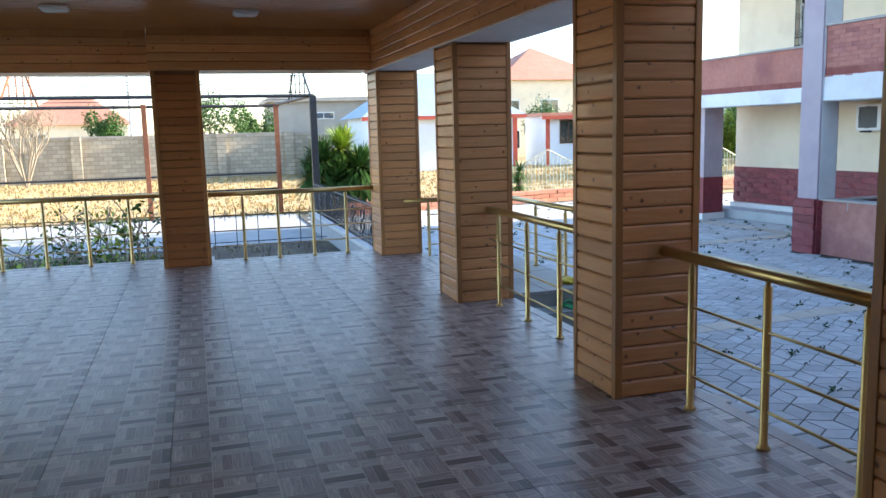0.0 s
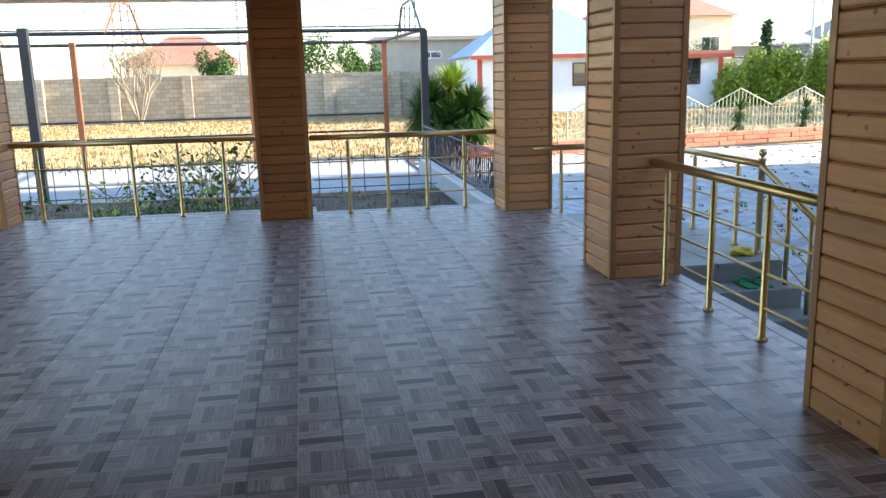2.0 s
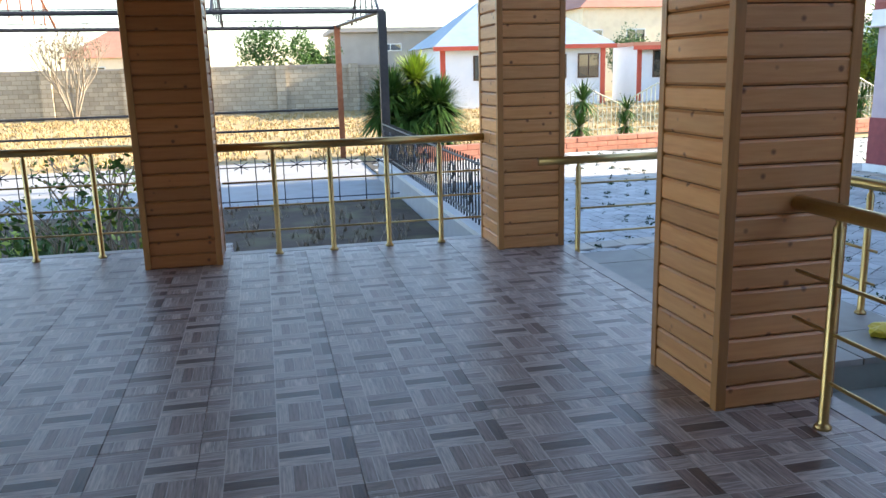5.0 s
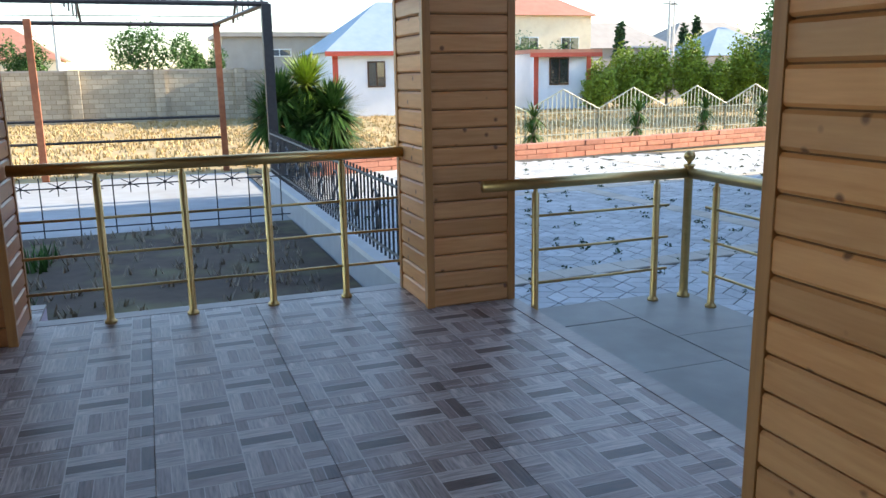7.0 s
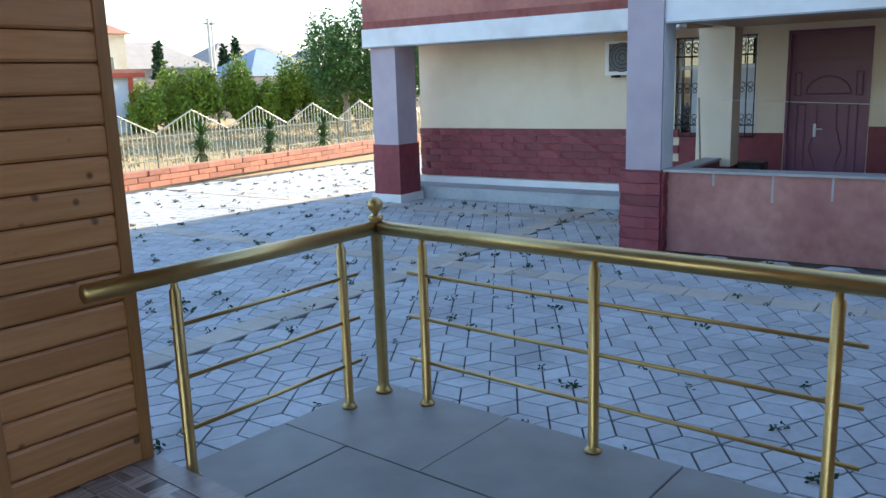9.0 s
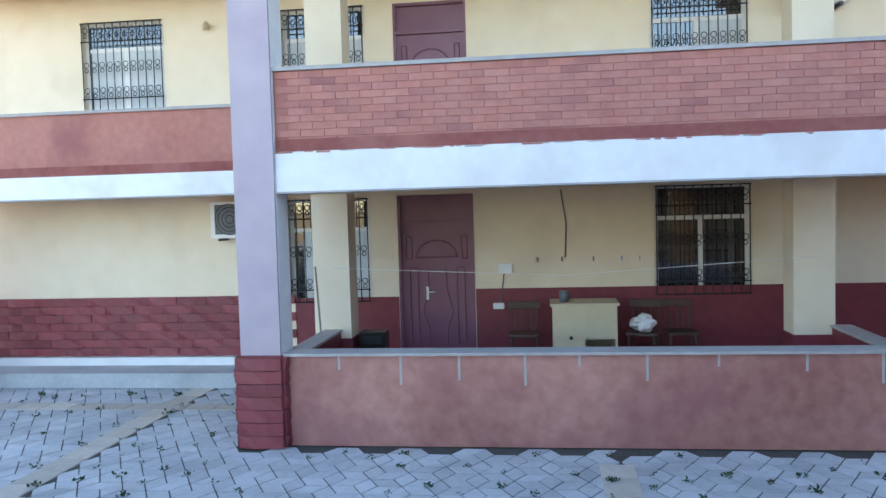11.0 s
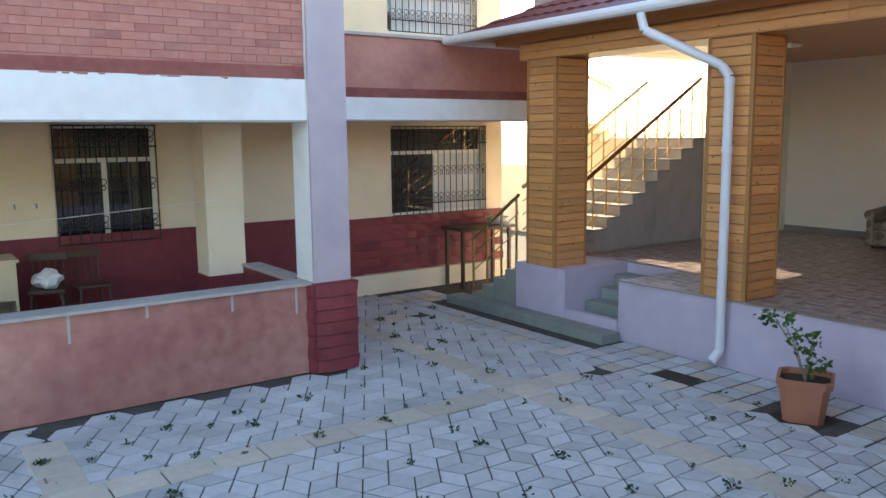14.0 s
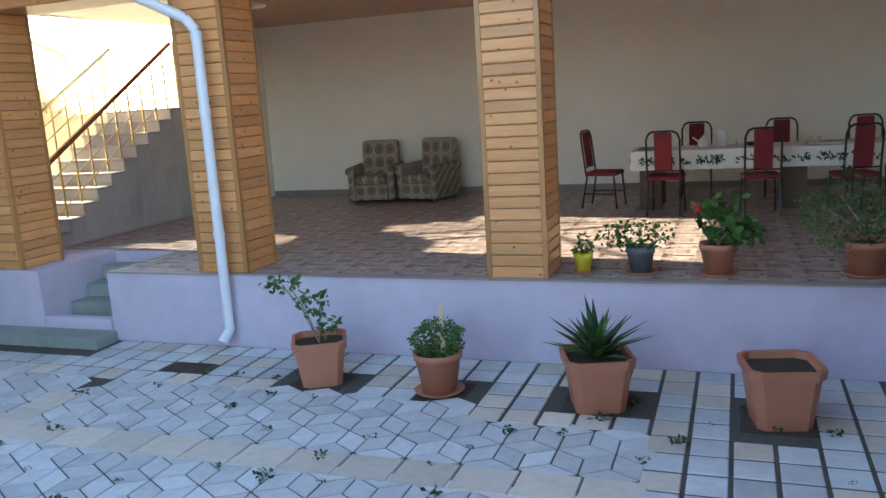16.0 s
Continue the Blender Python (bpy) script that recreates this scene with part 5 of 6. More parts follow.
K0, K1 = (4.2, 23.5), (24.0, 27.3)
kw = thing("kerb_wall", (*K0, FIELD), "low sunlit red stone kerb wall", "kerb")
ang = math.degrees(math.atan2(K1[1] - K0[1], K1[0] - K0[0]))
bm = bmesh.new(); cube(bm, -0.31, -0.13, 0.004, 0.31, 0.13, 0.132, 0.012)
me = bpy.data.meshes.new("stone"); bm.to_mesh(me); bm.free(); me.materials.append(M["kerbred"])
L = math.hypot(K1[0] - K0[0], K1[1] - K0[1])
for r in range(3):
    k = 0
    while k * 0.63 < L - 0.3:
        s = k * 0.63 + 0.31 + 0.3 * (r % 2)
        px, py = along(K0, K1, s / L)
        place("stone", me, pose(px - K0[0], py - K0[1] + random.uniform(-0.012, 0.012), r * 0.136, 0, 0, ang), kw)
        k += 1
pf = thing("iron_fence", (10.0, 29.5, FIELD), "pale green wrought-iron fence with peaked panels", "fence")
F0, F1 = (9.0, 28.2), (28.0, 30.6)
FL = math.hypot(F1[0] - F0[0], F1[1] - F0[1])
ux, uy = (F1[0] - F0[0]) / FL, (F1[1] - F0[1]) / FL
npan = 7
for p in range(npan):
    pn = new("panel"); pn.parent = pf; pn.location = Vector((F0[0] + ux * p * FL / npan, F0[1] + uy * p * FL / npan, FIELD)) - pf.location
    W = FL / npan
    n = 17
    top = lambda f: 1.0 + 0.62 * (1 - abs(2 * f - 1))
    P = lambda f, z: (F0[0] + ux * (p + f) * W, F0[1] + uy * (p + f) * W, FIELD + z)
    for k in range(n + 1):
        part("bar", tube(bmesh.new(), P(k / n, -0.05), P(k / n, top(k / n)), 0.016 if 0 < k < n else 0.035, 5), M["fence"], pn)
    bm = bmesh.new()
    pipe(bm, [P(0, 1.0), P(0.5, 1.62), P(1, 1.0)], 0.022, 6); pipe(bm, [P(0, 0.25), P(1, 0.25)], 0.018, 5); pipe(bm, [P(0, 0.92), P(1, 0.92)], 0.014, 5)
    part("frame", bm, M["fence"], pn)
    for f in (0.25, 0.5, 0.75):
        bm = bmesh.new()
        for dz, rad in ((0.75, 0.11), (0.56, 0.09)):
            ring(bm, P(f, dz), rad, 0.012, (ux, uy, 0), (0, 0, 1), 12)
        part("scroll", bm, M["fence"], pn)

# black iron fence on the garden wall, and the low fence by the lane
gf = thing("garden_fence", (3.03, 16.0, -0.36), "black wrought-iron fence on the low garden wall", "fence")
for k in range(66):
    y = 11.5 + 0.146 * k
    part("bar", tube(bmesh.new(), (3.03, y, -0.36), (3.03, y, 0.42), 0.012, 5), M["iron"], gf)
for z in (-0.28, 0.36):
    part("rail", tube(bmesh.new(), (3.03, 11.4, z), (3.03, 21.1, z), 0.016, 6), M["iron"], gf)
for k in range(11):
    bm = bmesh.new()
    for dz in (-0.06, 0.15):
        ring(bm, (3.0, 12.0 + 0.88 * k, dz), 0.11, 0.014, (0, 1, 0), (0, 0, 1), 10)
    part("scroll", bm, M["iron"], gf)
lf = thing("lane_fence", (-4, 18.35, FIELD), "low black wire fence with star ornaments by the lane", "fence")
for k in range(36):
    x = -13.5 + 0.465 * k
    part("bar", tube(bmesh.new(), (x, 18.35, FIELD - 0.05), (x, 18.35, 0.05), 0.009, 4), M["iron"], lf)
for z in (-0.68, -0.1):
    part("rail", tube(bmesh.new(), (-13.6, 18.35, z), (2.9, 18.35, z), 0.01, 5), M["iron"], lf)
for k in range(35):
    bm = bmesh.new()
    x = -13.27 + 0.465 * k
    for a in (0.5, 1.57, 2.64):
        d = Vector((math.cos(a), 0, math.sin(a))) * 0.13
        c = Vector((x, 18.35, -0.08)); tube(bm, c - d, c + d, 0.007, 4)
    part("star", bm, M["iron"], lf)

# steel pergola with wires
pg = thing("pergola", (-1.0, 23.0, FIELD), "unfinished steel pergola with rusty posts and stretched wires", "pergola")
ZP = 2.62
for x, y, m, r in ((3.15, 21.4, "iron", 0.085), (-5.05, 18.9, "iron", 0.085), (2.7, 26.5, "rust", 0.07), (-5.7, 24.9, "rust", 0.07), (-1.2, 25.6, "rust", 0.07), (-8.9, 24.4, "rust", 0.07)):
    box("post", (x - r, y - r, FIELD - 0.1, x + r, y + r, ZP), M[m], pg)
for a, b in (((-13, 20.6, ZP), (3.2, 21.4, ZP)), ((-13, 24.6, ZP - 0.06), (2.8, 26.5, ZP - 0.06)), ((3.15, 21.4, ZP), (2.7, 26.5, ZP - 0.03))):
    part("beam", tube(bmesh.new(), a, b, 0.045, 4), M["iron"], pg)
for x, y0, y1 in ((3.1, 21.4, 26.5), (-0.2, 21.2, 26.2), (-4.0, 21.0, 25.6), (-7.5, 20.8, 25.2)):
    bm = bmesh.new()
    ym = (y0 + y1) / 2
    pts = [(x, y0, ZP), (x, y0 + 1.6, ZP + 0.85), (x, y1 - 1.6, ZP + 0.85), (x, y1, ZP)]
    pipe(bm, pts, 0.03, 5)
    for f in (0.2, 0.4, 0.6, 0.8):
        y = y0 + (y1 - y0) * f
        tube(bm, (x, y, ZP - 0.02), (x, y, ZP + 0.8), 0.018, 5)
    part("truss", bm, M["iron"] if x > -3 else M["rust"], pg)
for k in range(9):
    y = 21.6 + 0.55 * k
    z = ZP + (0.1 + 0.75 * min(1, min(k, 8 - k) / 3))
    part("wire", tube(bmesh.new(), (-30, y, z), (3.1, y, z), 0.01, 4), M["iron"], pg)
for z in (-0.05, 0.45):
    part("rail", tube(bmesh.new(), (-13, 26.4, z), (2.7, 26.5, z), 0.03, 4), M["iron"], pg)
for x, y, h in ((43.0, 66.0, 8.0), (52, 78, 9.0), (70, 84, 9.5), (38, 75, 7.5), (-4.5, 70, 9.0), (90, 90, 9)):
    up = thing("utility_pole", (x, y, FIELD), "pale concrete utility pole", "pole", "utility poles")
    part("shaft", tube(bmesh.new(), (x, y, FIELD - 0.1), (x, y, FIELD + h), 0.17, 8, 0.11), M["concrete"], up)
    part("crossarm", tube(bmesh.new(), (x - 0.7, y, FIELD + h - 0.4), (x + 0.7, y, FIELD + h - 0.4), 0.05, 5), M["iron"], up)


def scatter(name, n, xs, ys, z, size, material, label, seed, height=0.25, category="weeds"):
    """Tufts of blades over a stretch of ground."""
    rng = random.Random(seed)
    V, F = [], []
    for _ in range(n):
        x, y = rng.uniform(*xs), rng.uniform(*ys)
        for _b in range(5):
            a, l = rng.uniform(0, 6.283), height * rng.uniform(0.5, 1.2)
            p = Vector((x + rng.uniform(-size, size), y + rng.uniform(-size, size), z))
            d = Vector((math.cos(a) * 0.5, math.sin(a) * 0.5, 1)) * l
            s = Vector((-math.sin(a), math.cos(a), 0)) * size * 0.22
            i = len(V); V += [p - s, p + s, p + d * 0.6 + s * 0.6, p + d]; F.append((i, i + 1, i + 2, i + 3))
    ob = new(name, mesh_of(name, V, F, material))
    return tagged(ob, label, category, kind="stuff")


scatter("dry_grass", 9000, (-40, 9), (26.5, 51.5), FIELD - 0.06, 0.12, M["field"], "dry yellow grass in the field", 1, 0.13, "grass")
scatter("dry_grass_east", 3500, (6, 40), (30.5, 52), FIELD - 0.06, 0.12, M["field"], "dry yellow grass beyond the fence", 2, 0.14, "grass")
scatter("garden_weeds", 900, (-9, 2.6), (11.3, 18), GROUND - 0.02, 0.06, M["twig"], "dry weeds and straw in the garden bed", 3, 0.12)
scatter("green_weeds", 260, (-3.5, -0.2), (11.5, 17), GROUND - 0.02, 0.08, M["leaf"], "green weeds in the garden bed", 4, 0.22)
for k, (x, y, h) in enumerate(((-0.6, 12.2, 1.55), (-1.0, 13.0, 1.2), (-1.7, 13.5, 0.9), (-2.6, 14.4, 0.8), (-3.4, 13.2, 0.7), (-1.5, 16.6, 1.0), (-2.2, 17.0, 1.0))):
    t = thing("rose_bush", (x, y, GROUND - 0.02), "thin straggling rose bush in the garden bed", "bush")
    rng = random.Random(200 + k)
    bm = bmesh.new()
    for j in range(7):
        pipe(bm, [(x, y, GROUND - 0.05), (x + rng.uniform(-0.25, 0.25), y + rng.uniform(-0.2, 0.2), GROUND + h * 0.55), (x + rng.uniform(-0.5, 0.5), y + rng.uniform(-0.3, 0.3), GROUND + h * rng.uniform(0.8, 1.1))], 0.008, 4)
    part("stem", bm, M["twig"], t)
    leaves("leaves", [(150, (x, y, GROUND + h * 0.55), (0.5, 0.4, h * 0.5), 0.1)], M["leaf_light"] if k % 2 else M["leaf"], t, 200 + k)

# ---- furniture on the terrace ----
before = set(bpy.data.objects)
def soft_box(bm, x0, y0, z0, x1, y1, z1, r=0.04):
    return cube(bm, x0, y0, z0, x1, y1, z1, r)


def armchair():
    """Armchair that faces +y, its base centred on the origin."""
    c = thing("armchair", (0, 0, 0), "grey-brown patterned upholstered armchair against the wall", "armchair", "pair of armchairs")
    part("seat_base", soft_box(bmesh.new(), -0.27, -0.36, 0.05, 0.27, 0.36, 0.30, 0.02), M["fabric"], c)
    part("seat_cushion", soft_box(bmesh.new(), -0.265, -0.2, 0.30, 0.265, 0.40, 0.44, 0.05), M["fabric"], c)
    bm = soft_box(bmesh.new(), -0.31, -0.42, 0.30, 0.31, -0.20, 0.98, 0.06)
    bmesh.ops.rotate(bm, verts=bm.verts, cent=(0, -0.3, 0.3), matrix=Matrix.Rotation(0.12, 3, "X"))
    part("backrest", bm, M["fabric"], c)
    for s in (-1, 1):
        bm = soft_box(bmesh.new(), s * 0.33 - 0.055, -0.38, 0.05, s * 0.33 + 0.055, 0.36, 0.52, 0.03)
        tube(bm, (s * 0.34, -0.36, 0.54), (s * 0.34, 0.38, 0.52), 0.075, 12)
        part("armrest", bm, M["fabric"], c)
        for y in (-0.3, 0.3):
            part("foot", tube(bmesh.new(), (s * 0.29, y, 0), (s * 0.29, y, 0.05), 0.025, 8), M["darkwood"], c)
    return c


a = armchair(); a.matrix_basis = pose(8.92, -3.35, 0, 0, 0, 8)
copy_thing(a, pose(8.02, -3.40, 0, 0, 0, -14))


def dining_chair():
    """Metal tube chair that faces +y."""
    c = thing("dining_chair", (0, 0, 0), "dark metal-tube dining chair with maroon seat and back", "chair", "chairs round the table")
    part("seat", soft_box(bmesh.new(), -0.21, -0.2, 0.44, 0.21, 0.22, 0.50, 0.025), M["maroon"], c)
    for s in (-1, 1):
        part("leg", pipe(bmesh.new(), [(s * 0.19, 0.19, 0.44), (s * 0.2, 0.23, 0)], 0.013, 8), M["darkmetal"], c)
        part("leg", pipe(bmesh.new(), [(s * 0.19, -0.18, 0.44), (s * 0.2, -0.26, 0)], 0.013, 8), M["darkmetal"], c)
    top = [(-0.2, -0.19, 0.44), (-0.2, -0.25, 0.95), (-0.17, -0.262, 1.02), (-0.12, -0.265, 1.045), (0.12, -0.265, 1.045), (0.17, -0.262, 1.02), (0.2, -0.25, 0.95), (0.2, -0.19, 0.44)]
    part("back_frame", pipe(bmesh.new(), top, 0.013, 8), M["darkmetal"], c)
    bm = soft_box(bmesh.new(), -0.105, -0.02, 0.0, 0.105, 0.02, 0.46, 0.012)
    bmesh.ops.rotate(bm, verts=bm.verts, cent=(0, 0, 0), matrix=Matrix.Rotation(0.11, 3, "X"))
    bmesh.ops.translate(bm, verts=bm.verts, vec=(0, -0.205, 0.57))
    part("back_panel", bm, M["maroon"], c)
    part("stretcher", tube(bmesh.new(), (-0.2, -0.205, 0.56), (0.2, -0.205, 0.56), 0.011, 6), M["darkmetal"], c)
    for s in (-1, 1):
        part("side_bar", tube(bmesh.new(), (s * 0.195, 0.21, 0.2), (s * 0.195, -0.22, 0.2), 0.009, 6), M["darkmetal"], c)
    return c


TX0, TX1, TY0, TY1, TZ = 0.6, 4.62, -2.75, -1.95, 0.78
ch = dining_chair(); ch.matrix_basis = pose(5.02, -2.3, 0, 0, 0, 80)
for x, y, r in ((4.15, -1.62, 176), (3.05, -1.5, 186), (2.05, -1.45, 196), (1.0, -1.55, 180), (3.85, -3.1, 2), (2.75, -3.12, -3), (1.7, -3.1, 0)):
    copy_thing(ch, pose(x, y, 0, 0, 0, r))
tb = thing("dining_table", ((TX0 + TX1) / 2, (TY0 + TY1) / 2, 0), "long dark wooden dining table", "table")
box("tabletop", (TX0, TY0, TZ - 0.06, TX1, TY1, TZ - 0.02), M["darkwood"], tb)
for x in (TX0 + 0.1, 2.5, TX1 - 0.38):
    for y in (TY0 + 0.06, TY1 - 0.2):
        box("leg", (x, y, 0, x + 0.28, y + 0.13, TZ - 0.06), M["darkwood"], tb, bevel=0.006)
tcl = thing("tablecloth", ((TX0 + TX1) / 2, (TY0 + TY1) / 2, TZ), "white plastic tablecloth with a green leaf border", "tablecloth")
bm = bmesh.new()
N_ = 160
loop = []
P = 2 * (TX1 - TX0 + TY1 - TY0)
for k in range(N_):
    s = P * k / N_
    w, d = TX1 - TX0, TY1 - TY0
    if s < w: p, nv = (TX0 + s, TY0), (0, -1)
    elif s < w + d: p, nv = (TX1, TY0 + s - w), (1, 0)
    elif s < 2 * w + d: p, nv = (TX1 - (s - w - d), TY1), (0, 1)
    else: p, nv = (TX0, TY1 - (s - 2 * w - d)), (-1, 0)
    f = 0.012 + 0.012 * math.sin(s * 9) + 0.008 * math.sin(s * 23)
    loop.append((p, nv, f))
rows = [[bm.verts.new((p[0] + nv[0] * e, p[1] + nv[1] * e, z)) for p, nv, f in loop for e in (0.006 + f * g,)] for z, g in ((TZ - 0.016, 0), (TZ - 0.06, 0.5), (TZ - 0.26, 1.2))]
for A_, B_ in zip(rows, rows[1:]):
    for k in range(N_):
        bm.faces.new((A_[k], A_[(k + 1) % N_], B_[(k + 1) % N_], B_[k]))
bm.faces.new(rows[0])
part("cloth", bm, M["cloth"], tcl)
rng = random.Random(5)
V, F = [], []
for k in range(110):
    x = TX0 + 0.1 + (TX1 - TX0 - 0.2) * rng.random() if k < 95 else None
    for j in range(3):
        u = rng.uniform(-0.05, 0.05); z = TZ - 0.14 + rng.uniform(-0.045, 0.045); s = 0.03
        a_ = rng.uniform(0, 6.28)
        if x is not None:
            q = [Vector((x + u + s * math.cos(a_ + t_) * e_, TY1 + 0.045, z + s * math.sin(a_ + t_) * e_)) for t_, e_ in ((0, 1), (1.57, 0.4), (3.14, 1), (4.71, 0.4))]
        else:
            yy = TY0 + 0.1 + (TY1 - TY0 - 0.2) * rng.random()
            q = [Vector((TX1 + 0.045, yy + u + s * math.cos(a_ + t_) * e_, z + s * math.sin(a_ + t_) * e_)) for t_, e_ in ((0, 1), (1.57, 0.4), (3.14, 1), (4.71, 0.4))]
        i = len(V); V += [v_ - Vector(tcl.location) for v_ in q]; F.append((i, i + 1, i + 2, i + 3))
tagged(place("leaf_print", mesh_of("leaf_print", V, F, M["leaf_dark"]), Matrix(), tcl, "dark green printed leaves"), kind="stuff")


def vessel(name, x, y, prof, material, label, category, z=TZ - 0.015):
    v = thing(name, (x, y, z), label, category)
    part("body", lathe(bmesh.new(), (x, y, z), prof, 16), material, v, smooth=True)
    return v


tp = vessel("teapot", 3.72, -2.35, [(0.05, 0), (0.08, 0.03), (0.085, 0.07), (0.05, 0.12), (0.02, 0.135), (0.02, 0.15), (0.005, 0.16)], M["pvc"], "white china teapot on the table", "teapot")
part("spout", tube(bmesh.new(), (3.78, -2.35, 0.83), (3.87, -2.35, 0.9), 0.014, 8, 0.009), M["pvc"], tp)
vessel("paper_roll", 3.5, -2.4, [(0.06, 0), (0.06, 0.22), (0.02, 0.221)], M["cloth"], "white paper towel roll on the table", "paper roll")
vessel("bowl", 3.15, -2.3, [(0.03, 0), (0.07, 0.04), (0.075, 0.05), (0.06, 0.045)], M["darkmetal"], "small dark bowl on the table", "bowl")
for x in (2.35, 2.45, 3.3):
    vessel("glass", x, -2.35, [(0.025, 0), (0.03, 0.09), (0.027, 0.09), (0.022, 0.01)], M["beigebox"], "small tea glass on the table", "glass")
tr = thing("tray", (2.2, -2.35, TZ), "brown flat tray on the table", "tray")
box("plate", (1.5, -2.55, TZ - 0.014, 2.5, -2.15, TZ + 0.012), M["paver_tan"], tr, bevel=0.006)
nw = thing("newspaper", (4.4, -2.3, TZ), "folded dark newspaper at the table's end", "newspaper")
box("sheet", (4.25, -2.5, TZ - 0.014, 4.55, -2.1, TZ + 0.004), M["greyplastic"], nw)


# ---- plant pots ----
def square_pot(x, y, z, s, h, label, name="plant_pot", soil=True, turn=0.0):
    p = thing(name, (0, 0, 0), label, "plant pot", "courtyard pots")
    ch_ = 0.28
    def octo(half, zz):
        k = half * (1 - ch_)
        return [Vector(v) for v in ((half, -k, zz), (half, k, zz), (k, half, zz), (-k, half, zz), (-half, k, zz), (-half, -k, zz), (-k, -half, zz), (k, -half, zz))]
    bm = bmesh.new()
    prof = [(s * 0.36, 0.0), (s * 0.46, h - 0.075), (s * 0.5, h - 0.07), (s * 0.515, h), (s * 0.455, h), (s * 0.44, h - 0.06)]
    rws = [[bm.verts.new(v) for v in octo(*q)] for q in prof]
    for A_, B_ in zip(rws, rws[1:]):
        for k in range(8):
            bm.faces.new((A_[k], A_[(k + 1) % 8], B_[(k + 1) % 8], B_[k]))
    bm.faces.new(rws[0][::-1]); bm.faces.new(rws[-1])
    part("pot", bm, M["terracotta"], p, "terracotta-coloured plastic pot")
    bm = bmesh.new(); bm.faces.new([bm.verts.new(v) for v in octo(s * 0.44, h - 0.052)])
    part("soil", bm, M["potsoil"] if soil else M["terracotta"], p)
    p.matrix_basis = pose(x, y, z, 0, 0, turn)
    return p


def round_pot(x, y, z, r, h, material, label, saucer=True):
    p = thing("flower_pot", (x, y, z), label, "flower pot", "pots on the terrace edge" if z > -0.3 else "courtyard pots")
    part("pot", lathe(bmesh.new(), (x, y, z + 0.015), [(r * 0.7, 0), (r * 0.93, h - 0.06), (r, h - 0.055), (r * 1.03, h), (r * 0.93, h), (r * 0.9, h - 0.03), (0.01, h - 0.03)], 22), material, p, smooth=True)
    part("soil", lathe(bmesh.new(), (x, y, z + h - 0.015), [(r * 0.88, 0), (r * 0.85, 0.004), (0.01, 0.006)], 16), M["potsoil"], p)
    if saucer:
        part("saucer", lathe(bmesh.new(), (x, y, z), [(r * 0.9, 0), (r * 1.05, 0.025), (r * 1.0, 0.025), (r * 0.85, 0.012)], 22), M["terracotta"], p, smooth=True)
    return p


def pot_plant(name, x, y, z, label, stems, blobs, leafm, seed, flower=None, lobes=0.35):
    t = thing(name, (x, y, z), label, "plant")
    rng = random.Random(seed)
    bm = bmesh.new()
    for sx, sy, sz in stems:
        pipe(bm, [(x, y, z), (x + sx * 0.4, y + sy * 0.4, z + sz * 0.55), (x + sx, y + sy, z + sz)], 0.007, 5)
    part("stem", bm, M["twig"], t)
    leaves("leaves", blobs, leafm, t, seed, lobes=lobes)
    if flower:
        bm = bmesh.new()
        for _ in range(16):
            c = Vector(flower) + Vector((rng.uniform(-1, 1), rng.uniform(-1, 1), rng.uniform(-1, 1))) * 0.03
            bmesh.ops.create_icosphere(bm, subdivisions=1, radius=0.014, matrix=Matrix.Translation(c))
        part("flower", bm, M["flower"], t, "red flower head")
    return t


G = GROUND
square_pot(6.72, 2.88, G - 0.03, 0.46, 0.42, "terracotta square pot with a thin rose shrub", turn=28)
pot_plant("rose_plant", 6.72, 2.88, G + 0.33, "thin leafy rose shrub in a pot", [(0.2, 0.05, 0.5), (0.32, 0, 0.52), (-0.08, 0.05, 0.35), (0.02, -0.1, 0.3)],
          [(60, (7.0, 2.9, G + 0.84), (0.17, 0.13, 0.09), 0.07), (70, (6.75, 2.88, G + 0.68), (0.13, 0.12, 0.12), 0.07), (50, (6.62, 2.9, G + 0.5), (0.12, 0.1, 0.1), 0.07)], M["leaf"], 301)
round_pot(5.60, 2.95, G, 0.2, 0.33, M["terracotta"], "round brown pot with a trimmed basil bush")
pot_plant("basil_bush", 5.60, 2.95, G + 0.3, "dense round green basil bush in a pot", [(0, 0, 0.2)], [(1500, (5.60, 2.95, G + 0.44), (0.22, 0.22, 0.17), 0.035)], M["leaf"], 302, lobes=0.08)
st_ = thing("stake", (5.55, 2.95, G + 0.3), "flat wooden stake in the basil pot", "stake")
box("stick", (5.53, 2.93, G + 0.3, 5.57, 2.95, G + 0.72), M["beigebox"], st_)
square_pot(4.30, 3.0, G - 0.03, 0.5, 0.44, "terracotta square pot with a spiky agave", turn=20)
ag = thing("agave", (4.30, 3.0, G + 0.36), "spiky dark green agave in a pot", "agave")
rng = random.Random(9)
